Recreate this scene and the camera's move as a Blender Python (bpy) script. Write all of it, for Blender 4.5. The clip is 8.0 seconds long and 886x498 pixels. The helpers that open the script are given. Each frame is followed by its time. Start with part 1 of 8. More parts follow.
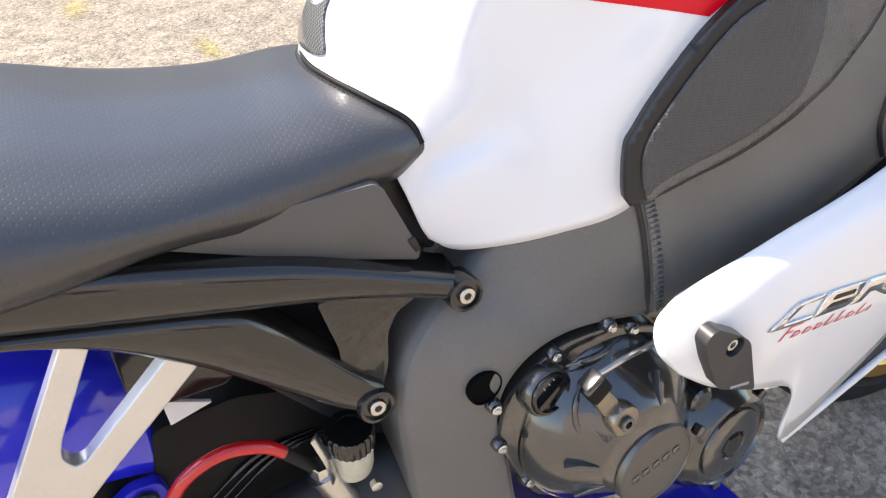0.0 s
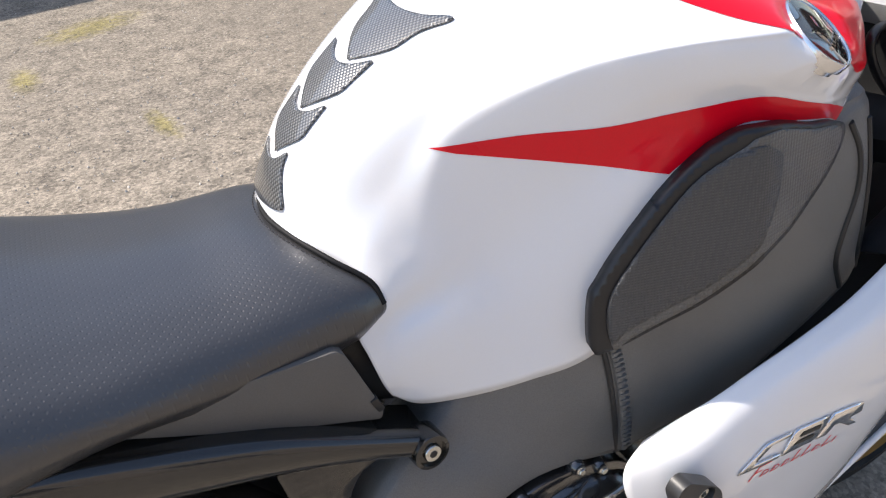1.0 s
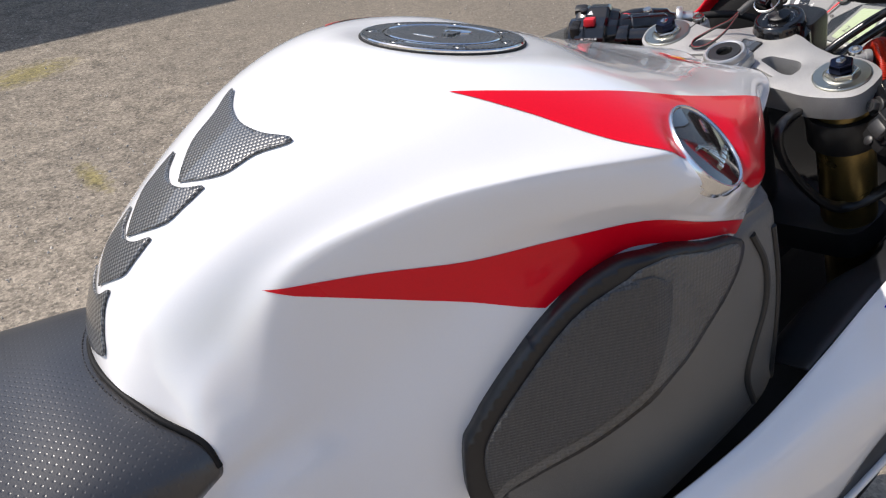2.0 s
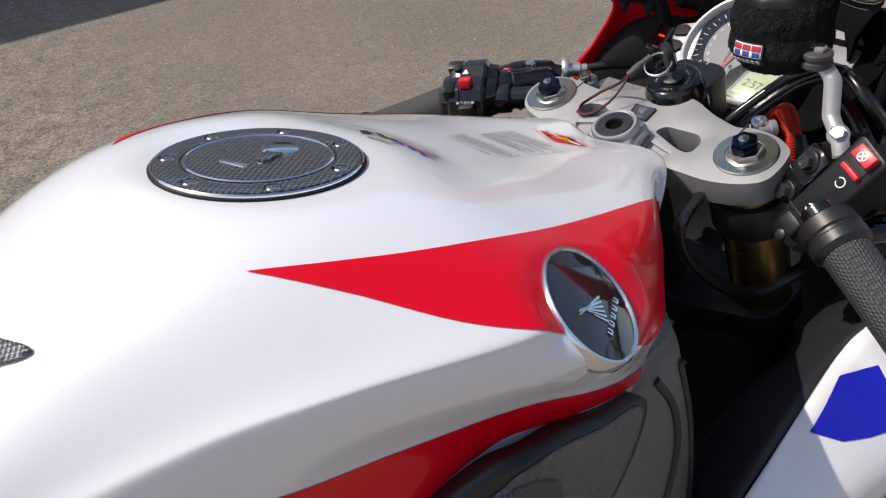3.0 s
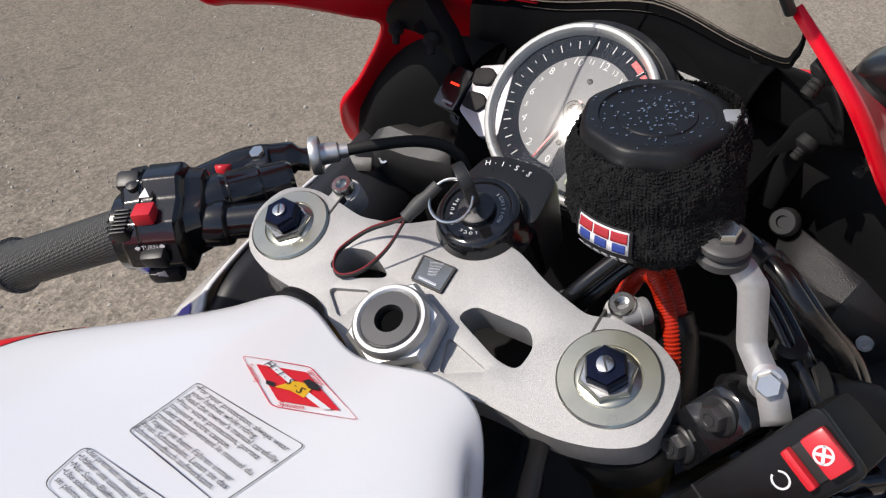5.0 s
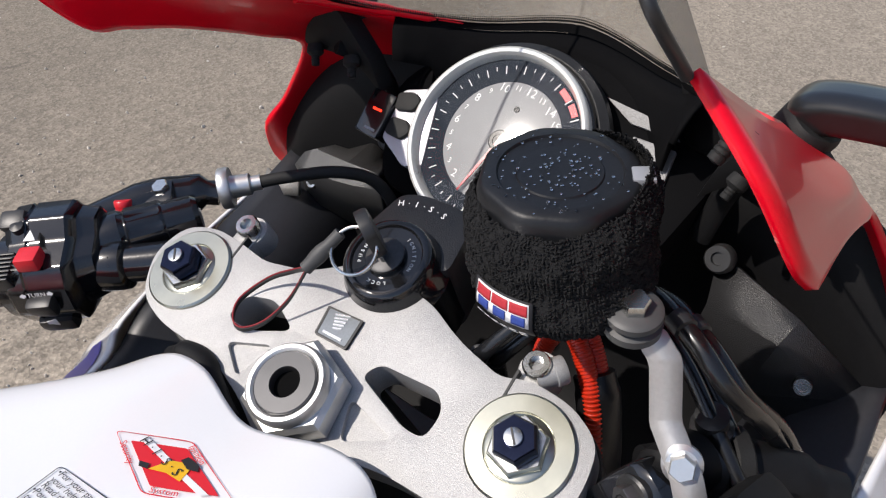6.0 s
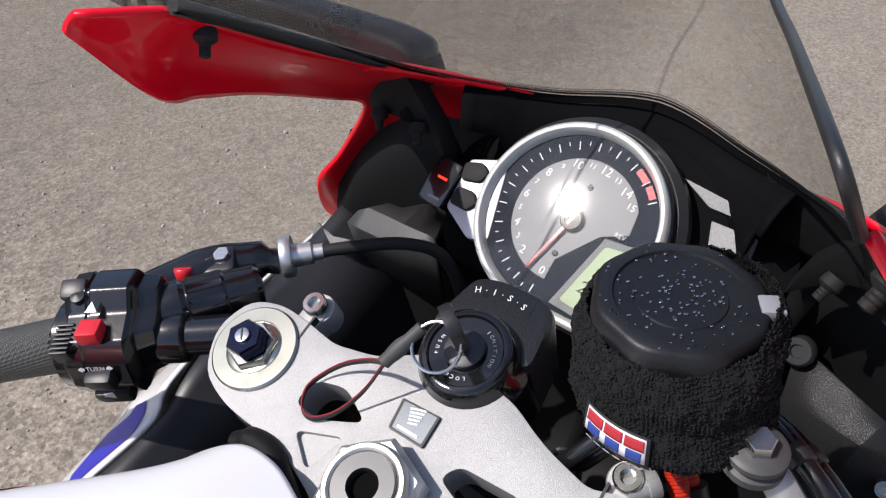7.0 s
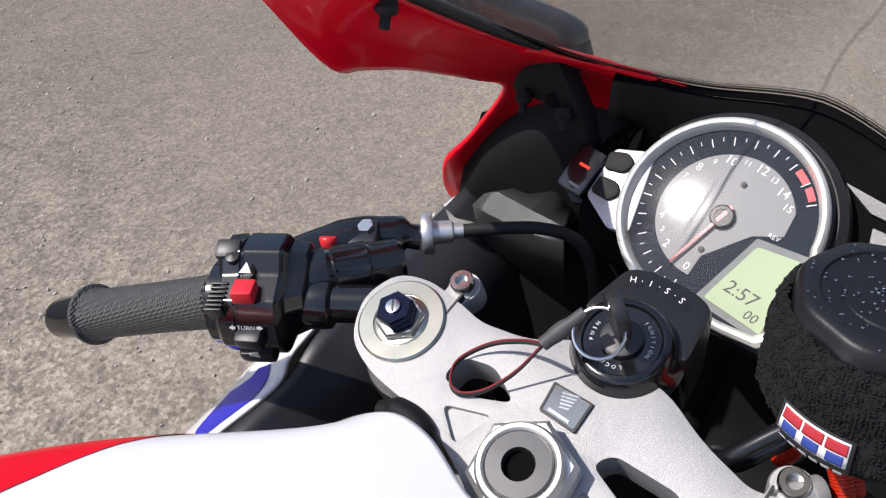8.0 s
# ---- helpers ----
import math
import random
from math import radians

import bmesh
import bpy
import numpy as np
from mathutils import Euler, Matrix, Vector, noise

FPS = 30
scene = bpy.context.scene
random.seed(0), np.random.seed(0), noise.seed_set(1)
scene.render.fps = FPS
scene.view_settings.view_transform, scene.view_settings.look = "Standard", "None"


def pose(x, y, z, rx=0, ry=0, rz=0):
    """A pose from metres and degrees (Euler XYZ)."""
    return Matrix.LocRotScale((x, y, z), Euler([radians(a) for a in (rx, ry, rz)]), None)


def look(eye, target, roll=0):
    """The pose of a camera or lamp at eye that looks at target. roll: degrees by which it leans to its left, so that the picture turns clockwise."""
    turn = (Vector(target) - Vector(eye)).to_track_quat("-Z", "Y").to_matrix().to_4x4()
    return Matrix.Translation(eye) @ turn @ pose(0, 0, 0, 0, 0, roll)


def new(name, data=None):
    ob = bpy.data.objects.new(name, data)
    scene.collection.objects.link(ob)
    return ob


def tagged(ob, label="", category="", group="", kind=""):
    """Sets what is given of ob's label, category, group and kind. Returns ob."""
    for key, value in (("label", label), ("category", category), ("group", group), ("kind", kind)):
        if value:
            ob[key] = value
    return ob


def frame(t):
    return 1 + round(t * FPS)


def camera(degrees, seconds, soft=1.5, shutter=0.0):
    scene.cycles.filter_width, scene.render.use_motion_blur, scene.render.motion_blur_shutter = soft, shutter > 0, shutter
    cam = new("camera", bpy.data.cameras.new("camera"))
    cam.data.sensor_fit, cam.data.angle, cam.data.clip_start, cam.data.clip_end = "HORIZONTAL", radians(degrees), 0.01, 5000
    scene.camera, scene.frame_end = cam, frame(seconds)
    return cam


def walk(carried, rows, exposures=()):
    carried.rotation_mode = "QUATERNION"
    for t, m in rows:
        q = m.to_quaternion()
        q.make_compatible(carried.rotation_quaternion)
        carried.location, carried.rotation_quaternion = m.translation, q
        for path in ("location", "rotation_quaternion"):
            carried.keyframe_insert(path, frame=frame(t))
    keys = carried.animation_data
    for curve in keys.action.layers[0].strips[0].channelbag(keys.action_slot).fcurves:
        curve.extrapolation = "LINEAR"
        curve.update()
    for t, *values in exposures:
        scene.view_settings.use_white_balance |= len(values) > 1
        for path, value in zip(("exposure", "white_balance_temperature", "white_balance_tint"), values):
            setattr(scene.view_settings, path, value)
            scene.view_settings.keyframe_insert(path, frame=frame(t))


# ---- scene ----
cam = camera(60.0, 8.0, 1.2)
PATH = [
    (0, (-0.77, -0.533, 1.075), (-0.162, 0.9, -0.18), -5.5),
    (0.5, (-0.765, -0.499, 1.113), (-0.078, 0.939, -0.096), -4.7),
    (1, (-0.741, -0.477, 1.134), (0.005, 0.968, -0.03), -3.9),
    (1.5, (-0.69, -0.452, 1.146), (0.102, 0.998, 0.017), -3.4),
    (2, (-0.619, -0.429, 1.152), (0.223, 1.009, 0.045), -3.3),
    (2.2, (-0.591, -0.424, 1.157), (0.277, 1.003, 0.056), -3.2),
    (3.3, (-0.44, -0.272, 1.178), (0.599, 0.981, 0.016), -3.6),
    (3.5, (-0.41, -0.234, 1.179), (0.658, 0.978, -0.001), -3.7),
    (4, (-0.337, -0.173, 1.18), (0.79, 0.917, -0.06), -3.0),
    (4.5, (-0.249, -0.141, 1.173), (0.909, 0.835, -0.133), -1.9),
    (5, (-0.189, -0.124, 1.168), (0.977, 0.772, -0.187), -0.9),
    (5.2, (-0.17, -0.127, 1.158), (0.991, 0.741, -0.22), -0.8),
    (6.3, (-0.129, -0.122, 1.175), (1.084, 0.696, -0.189), 1.2),
    (6.5, (-0.126, -0.111, 1.179), (1.092, 0.713, -0.177), 1.5),
    (7, (-0.128, -0.074, 1.185), (1.083, 0.788, -0.153), 2.0),
    (7.5, (-0.141, -0.05, 1.187), (1.03, 0.866, -0.15), 2.2),
    (8, (-0.162, -0.038, 1.179), (0.938, 0.934, -0.179), 2.2),
]
EXPOSURES = [(0.0, 1.6, 7100, 12), (0.5, 1.3, 6900, 12), (1.0, 0.85, 6800, 12), (1.5, 0.6, 6750, 12), (2.0, 0.35, 6750, 12), (3.3, 0.0, 6800, 12), (4.0, 0.0, 6800, 12), (5.0, 0.05, 6750, 12), (6.5, 0.25, 6550, 13), (7.0, 0.22, 6450, 14), (8.0, 0.31, 6450, 14)]
walk(cam, [(t, look(eye, target, roll)) for t, eye, target, roll in PATH], EXPOSURES)

LEAN = radians(3.73)

# ---- light ----
SUN = Vector((-0.477, 0.428, 0.767)).normalized()
world = bpy.data.worlds.new("sky")
scene.world = world
world.use_nodes = True
wn = world.node_tree.nodes
sky = wn.new("ShaderNodeTexSky")
sky.sky_type, sky.sun_disc = "NISHITA", False
sky.sun_elevation, sky.sun_rotation = math.asin(SUN.z), math.atan2(SUN.x, SUN.y) % (2 * math.pi)
world.node_tree.links.new(sky.outputs["Color"], wn["Background"].inputs["Color"])
wn["Background"].inputs["Strength"].default_value = 0.15
sun = new("sun", bpy.data.lights.new("sun", "SUN"))
sun.data.energy, sun.data.angle, sun.data.color = 3.9, radians(0.53), (1.0, 0.95, 0.88)
sun.matrix_world = look(SUN * 20, (0, 0, 0))


# ---- materials ----
def mat(name, color, rough=0.5, metal=0.0, coat=0.0, vary=0.12, grain=120.0, blotch=9.0, bump=0.0, bump_scale=400.0, rough_vary=0.1, spec=0.5, second=None, flake=0.0):
    m = bpy.data.materials.new(name)
    m.use_nodes = True
    nt = m.node_tree
    b = nt.nodes["Principled BSDF"]
    b.inputs["Metallic"].default_value = metal
    b.inputs["Coat Weight"].default_value = coat
    b.inputs["Coat Roughness"].default_value = 0.03
    b.inputs["Specular IOR Level"].default_value = spec
    co = nt.nodes.new("ShaderNodeTexCoord")
    fine = nt.nodes.new("ShaderNodeTexNoise")
    fine.inputs["Scale"].default_value, fine.inputs["Detail"].default_value = grain, 4
    wide = nt.nodes.new("ShaderNodeTexNoise")
    wide.inputs["Scale"].default_value, wide.inputs["Detail"].default_value = blotch, 5
    for n in (fine, wide):
        nt.links.new(co.outputs["Object"], n.inputs["Vector"])
    both = nt.nodes.new("ShaderNodeMath")
    both.operation = "ADD"
    nt.links.new(fine.outputs["Fac"], both.inputs[0])
    nt.links.new(wide.outputs["Fac"], both.inputs[1])
    ramp = nt.nodes.new("ShaderNodeMapRange")
    ramp.inputs["From Min"].default_value, ramp.inputs["From Max"].default_value = 0.6, 1.4
    nt.links.new(both.outputs[0], ramp.inputs["Value"])
    mix = nt.nodes.new("ShaderNodeMix")
    mix.data_type = "RGBA"
    lo = tuple(c * (1 - vary) for c in color)
    hi = second or tuple(min(1, c * (1 + vary)) for c in color)
    mix.inputs[6].default_value, mix.inputs[7].default_value = (*lo, 1), (*hi, 1)
    nt.links.new(ramp.outputs[0], mix.inputs[0])
    nt.links.new(mix.outputs[2], b.inputs["Base Color"])
    rr = nt.nodes.new("ShaderNodeMapRange")
    rr.inputs["From Min"].default_value, rr.inputs["From Max"].default_value = 0.3, 0.7
    rr.inputs["To Min"].default_value, rr.inputs["To Max"].default_value = max(0.02, rough - rough_vary * rough), min(1, rough + rough_vary * rough)
    nt.links.new(wide.outputs["Fac"], rr.inputs["Value"])
    nt.links.new(rr.outputs[0], b.inputs["Roughness"])
    if bump:
        bn = nt.nodes.new("ShaderNodeTexNoise")
        bn.inputs["Scale"].default_value, bn.inputs["Detail"].default_value = bump_scale, 3
        nt.links.new(co.outputs["Object"], bn.inputs["Vector"])
        bp = nt.nodes.new("ShaderNodeBump")
        bp.inputs["Strength"].default_value, bp.inputs["Distance"].default_value = bump, 0.002
        nt.links.new(bn.outputs["Fac"], bp.inputs["Height"])
        nt.links.new(bp.outputs["Normal"], b.inputs["Normal"])
    return m


def nodes_of(m):
    return m.node_tree.nodes, m.node_tree.links, m.node_tree.nodes["Principled BSDF"]


WHITE = mat("pearl_white_paint", (0.80, 0.80, 0.805), 0.18, coat=1.0, vary=0.015, grain=900, blotch=5, bump=0.004, bump_scale=60)
RED = mat("red_paint", (0.72, 0.001, 0.014), 0.3, coat=0.35, spec=0.2, vary=0.05, grain=600, blotch=6)
BLUE = mat("blue_paint", (0.012, 0.016, 0.44), 0.3, coat=0.35, spec=0.25, vary=0.05, grain=600, blotch=6)
NAVY = mat("dark_blue_black_panel", (0.017, 0.0180, 0.0215), 0.40, spec=0.45, vary=0.2, grain=300, blotch=8)
SATIN = mat("satin_black_plastic", (0.017, 0.017, 0.0175), 0.42, vary=0.2, grain=350, blotch=12, bump=0.06, bump_scale=1500)
GLOSSBLACK = mat("gloss_black_plastic", (0.007, 0.007, 0.0078), 0.16, coat=0.5, vary=0.2, grain=200, blotch=15, bump=0.03, bump_scale=260)
RUBBER = mat("black_rubber", (0.011, 0.011, 0.011), 0.7, vary=0.25, grain=400, blotch=20, bump=0.12, bump_scale=900, spec=0.35)
FRAMEPAINT = mat("dark_grey_frame_paint", (0.138, 0.134, 0.125), 0.42, spec=0.7, rough_vary=0.15, vary=0.36, grain=1100, blotch=6, bump=0.32, bump_scale=1300)
ENGINE = mat("black_engine_paint", (0.020, 0.0195, 0.0195), 0.22, coat=1.0, spec=0.9, vary=0.15, grain=500, blotch=14, bump=0.02, bump_scale=900)
SUBFRAME = mat("black_cast_aluminium", (0.016, 0.015, 0.0135), 0.22, coat=1.0, spec=0.25, vary=0.2, grain=700, blotch=14, bump=0.03, bump_scale=1000)
CASTALU = mat("sand_cast_aluminium", (0.358, 0.355, 0.351), 0.48, metal=0.42, vary=0.26, grain=1400, blotch=18, bump=0.24, bump_scale=2300, rough_vary=0.15)
STEEL = mat("zinc_plated_steel", (0.6, 0.6, 0.58), 0.24, metal=1.0, vary=0.12, grain=500, blotch=60, bump=0.03, bump_scale=500)
CHROME = mat("chrome", (0.8, 0.8, 0.8), 0.07, metal=1.0, vary=0.03, grain=200, blotch=20)
SATINALU = mat("satin_turned_aluminium", (0.66, 0.66, 0.65), 0.38, metal=0.85, vary=0.05, grain=500, blotch=30, bump=0.02, bump_scale=700)
HOSE_SLEEVE = mat("black_vinyl_sleeve", (0.008, 0.008, 0.009), 0.35, vary=0.2, grain=400, bump=0.05, bump_scale=600)
MATTBLACK = mat("matt_black_moulding", (0.006, 0.006, 0.0065), 0.6, spec=0.22, vary=0.25, grain=300, blotch=14, bump=0.05, bump_scale=700)
ALU = mat("polished_aluminium", (0.7, 0.7, 0.7), 0.26, metal=1.0, vary=0.06, grain=300, blotch=20, bump=0.03, bump_scale=300)
WASHER = mat("turned_aluminium_washer", (0.43, 0.43, 0.365), 0.3, metal=1.0, vary=0.05, grain=300, blotch=30)
BLUENUT = mat("blue_black_anodised_nut", (0.02, 0.025, 0.05), 0.2, metal=0.9, vary=0.2, grain=300, blotch=60)
GOLD = mat("gold_anodised", (0.62, 0.36, 0.08), 0.3, metal=0.9, vary=0.08, grain=400, blotch=25)
FORKGOLD = mat("dark_bronze_fork_tube", (0.22, 0.16, 0.06), 0.28, metal=0.9, vary=0.15, grain=400, blotch=12)
REDHOSE = mat("translucent_red_hose", (0.55, 0.01, 0.012), 0.2, coat=0.6, vary=0.15, grain=500, blotch=40)
REDPLASTIC = mat("red_plastic", (0.6, 0.02, 0.03), 0.35, vary=0.08, grain=500, blotch=40)
ORANGE = mat("orange_red_braided_hose", (0.46, 0.022, 0.006), 0.35, vary=0.3, grain=900, blotch=60)
INKWHITE = mat("white_print", (0.75, 0.75, 0.75), 0.5, vary=0.05)
INKBLACK = mat("black_print", (0.02, 0.02, 0.02), 0.5, vary=0.1)
INKRED = mat("red_print", (0.65, 0.02, 0.03), 0.45, vary=0.05)
INKBLUE = mat("blue_print", (0.02, 0.06, 0.4), 0.45, vary=0.05)
INKGREY = mat("grey_print", (0.3, 0.3, 0.31), 0.5, vary=0.05)


# ---- mesh tools ----
def catmull(pts, n, closed=False):
    pts = [Vector(p) for p in pts]
    out, k = [], len(pts)
    for i in range(k if closed else k - 1):
        if closed:
            p0, p1, p2, p3 = pts[i - 1], pts[i], pts[(i + 1) % k], pts[(i + 2) % k]
        else:
            p1, p2 = pts[i], pts[i + 1]
            p0 = pts[i - 1] if i else p1 * 2 - p2
            p3 = pts[i + 2] if i + 2 < k else p2 * 2 - p1
        for j in range(n):
            t = j / n
            out.append(0.5 * (2 * p1 + (p2 - p0) * t + (2 * p0 - 5 * p1 + 4 * p2 - p3) * t * t + (3 * p1 - p0 - 3 * p2 + p3) * t**3))
    if not closed:
        out.append(pts[-1].copy())
    return out


def skin(rows, bm=None, wrap=False, caps=False):
    bm = bm or bmesh.new()
    vs = [[bm.verts.new(p) for p in row] for row in rows]
    w = len(vs[0])
    for a, b in zip(vs, vs[1:]):
        for i in range(w if wrap else w - 1):
            bm.faces.new((a[i], a[(i + 1) % w], b[(i + 1) % w], b[i]))
    if caps:
        bm.faces.new(list(reversed(vs[0])))
        bm.faces.new(vs[-1])
    return bm


def loft(ribs, across=6, along=6, mirror=False):
    rows = []
    for rib in ribs:
        rib = [Vector(p) for p in rib]
        if mirror:
            rib = [Vector((p.x, -p.y, p.z)) for p in reversed(rib[1:])] + rib
        rows.append(catmull(rib, across))
    cols = [catmull([row[i] for row in rows], along) for i in range(len(rows[0]))]
    return skin(list(map(list, zip(*cols))))


def part(name, bm, material, parent, label="", sharp=38, solid=0.0, offset=-1.0):
    me = bpy.data.meshes.new(name)
    bmesh.ops.recalc_face_normals(bm, faces=bm.faces[:])
    bm.to_mesh(me)
    bm.free()
    me.shade_smooth()
    me.set_sharp_from_angle(angle=radians(sharp))
    for m in material if isinstance(material, (list, tuple)) else (material,):
        me.materials.append(m)
    ob = new(name, me)
    ob.parent = parent
    if solid:
        md = ob.modifiers.new("solid", "SOLIDIFY")
        md.thickness, md.offset = solid, offset
    return tagged(ob, label)


def basis(o, x, z):
    z = Vector(z).normalized()
    x = Vector(x)
    x = (x - z * x.dot(z)).normalized()
    y = z.cross(x)
    return Matrix(((x.x, y.x, z.x, o[0]), (x.y, y.y, z.y, o[1]), (x.z, y.z, z.z, o[2]), (0, 0, 0, 1)))


def round_corners(pts, r, n=4):
    out, k = [], len(pts)
    for i in range(k):
        p, a, b = Vector(pts[i][:2]), Vector(pts[i - 1][:2]), Vector(pts[(i + 1) % k][:2])
        rr = min(pts[i][2] if len(pts[i]) > 2 else r, 0.45 * (a - p).length, 0.45 * (b - p).length)
        p0, p1 = p + (a - p).normalized() * rr, p + (b - p).normalized() * rr
        for j in range(n + 1):
            t = j / n
            out.append((1 - t) ** 2 * p0 + 2 * t * (1 - t) * p + t * t * p1)
    return out


def circle(r, n=24, c=(0, 0), phase=0.0):
    return [Vector((c[0] + r * math.cos(phase + 2 * math.pi * i / n), c[1] + r * math.sin(phase + 2 * math.pi * i / n))) for i in range(n)]


def prism(outline, m, depth, bevel=0.0, holes=(), seg=2, bm=None):
    """An outline in the xy plane of m, solid down to -depth."""
    one = bmesh.new()
    edges = []
    for ring in (outline, *holes):
        vs = [one.verts.new((p[0], p[1], 0)) for p in ring]
        edges += [one.edges.new((vs[i - 1], vs[i])) for i in range(len(vs))]
    if holes:
        bmesh.ops.triangle_fill(one, use_beauty=True, use_dissolve=False, edges=edges, normal=(0, 0, 1))
    else:
        one.faces.new([e for e in one.verts])
    top = one.faces[:]
    rim = [e for e in one.edges if len(e.link_faces) == 1]
    got = bmesh.ops.extrude_face_region(one, geom=top)
    moved = [g for g in got["geom"] if isinstance(g, bmesh.types.BMVert)]
    bmesh.ops.translate(one, verts=moved, vec=(0, 0, -depth))
    bmesh.ops.recalc_face_normals(one, faces=one.faces[:])
    if bevel:
        flat = [e for e in one.edges if len(e.link_faces) == 2 and abs(e.link_faces[0].normal.z - e.link_faces[1].normal.z) > 0.5 and max(v.co.z for v in e.verts) > -depth / 2]
        bmesh.ops.bevel(one, geom=flat, offset=bevel, segments=seg, profile=0.6, affect="EDGES", clamp_overlap=True)
    one.transform(m)
    return join(one, bm)


def join(one, bm=None):
    if bm is None:
        return one
    me = bpy.data.meshes.new("tmp")
    one.to_mesh(me)
    one.free()
    bm.from_mesh(me)
    bpy.data.meshes.remove(me)
    return bm


def lathe(profile, m, n=28, bm=None):
    rows = [[m @ Vector((r * math.cos(2 * math.pi * i / n), r * math.sin(2 * math.pi * i / n), h)) for i in range(n)] for r, h in profile]
    one = skin(rows, wrap=True, caps=True)
    return join(one, bm)


def tube(path, r, n=10, smooth=0, bm=None, squash=1.0):
    path = catmull(path, smooth) if smooth else [Vector(p) for p in path]
    rows, up = [], None
    for i, p in enumerate(path):
        d = (path[min(i + 1, len(path) - 1)] - path[max(i - 1, 0)]).normalized()
        if up is None:
            up = d.orthogonal().normalized()
        up = (up - d * up.dot(d)).normalized()
        side = d.cross(up)
        rr = r[min(len(r) - 1, i * len(r) // len(path))] if isinstance(r, (list, tuple)) else r
        rows.append([p + up * (rr * math.cos(2 * math.pi * j / n)) + side * (rr * squash * math.sin(2 * math.pi * j / n)) for j in range(n)])
    return join(skin(rows, wrap=True, caps=True), bm)


def hexagon(r, h, m, bm=None, chamfer=0.15):
    prof = []
    for rr, z in ((r, -h), (r, -chamfer * r), (r * 0.9, 0)):
        prof.append([m @ Vector((rr * math.cos(math.pi * i / 3), rr * math.sin(math.pi * i / 3), z)) for i in range(6)])
    return join(skin(prof, wrap=True, caps=True), bm)


def box(size, m, bevel=0.002, bm=None, taper=1.0):
    one = bmesh.new()
    bmesh.ops.create_cube(one, size=1)
    for v in one.verts:
        k = taper if v.co.z > 0 else 1
        v.co = Vector((v.co.x * size[0] * k, v.co.y * size[1] * k, v.co.z * size[2]))
    if bevel:
        bmesh.ops.bevel(one, geom=one.edges[:], offset=bevel, segments=2, profile=0.6, affect="EDGES")
    one.transform(m)
    return join(one, bm)


def sheet_fill(outline, res):
    """A flat patch with vertices every res inside an outline."""
    ring = []
    for i, p in enumerate(outline):
        q = outline[(i + 1) % len(outline)]
        p, q = Vector(p[:2]), Vector(q[:2])
        k = max(1, int((q - p).length / res))
        ring += [p.lerp(q, j / k) for j in range(k)]
    one = bmesh.new()
    vs = [one.verts.new((p.x, p.y, 0)) for p in ring]
    one.faces.new(vs)
    lo = [min(p[i] for p in ring) for i in (0, 1)]
    hi = [max(p[i] for p in ring) for i in (0, 1)]
    for ax in (0, 1):
        k = int((hi[ax] - lo[ax]) / res)
        for j in range(1, k + 1):
            co, no = Vector((0, 0, 0)), Vector((0, 0, 0))
            co[ax], no[ax] = lo[ax] + (j + 0.013) * res, 1
            bmesh.ops.bisect_plane(one, geom=one.verts[:] + one.edges[:] + one.faces[:], plane_co=co, plane_no=no, dist=1e-6)
    return one


def lay(one, m, tree, lift):
    """Drops a flat patch along -z of m on to a surface."""
    down = -(m.to_3x3() @ Vector((0, 0, 1)))
    gone = []
    for v in one.verts:
        at, no, _, _ = tree.ray_cast(m @ v.co, down)
        if at is None:
            gone.append(v)
        else:
            v.co = at + (no if no.dot(down) < 0 else -no) * lift
    bmesh.ops.delete(one, geom=gone, context="VERTS")
    return one


def letters(body, size, m, bm=None, depth=0.0, align="CENTER", spacing=1.0, shear=0.0):
    cu = bpy.data.curves.new("letters", "FONT")
    cu.body, cu.size, cu.align_x, cu.align_y, cu.extrude, cu.space_character, cu.shear = body, size, align, "CENTER", depth, spacing, shear
    cu.resolution_u = 2
    ob = bpy.data.objects.new("letters", cu)
    me = ob.to_mesh()
    one = bmesh.new()
    one.from_mesh(me)
    ob.to_mesh_clear()
    bpy.data.objects.remove(ob)
    bpy.data.curves.remove(cu)
    one.transform(m)
    return join(one, bm)

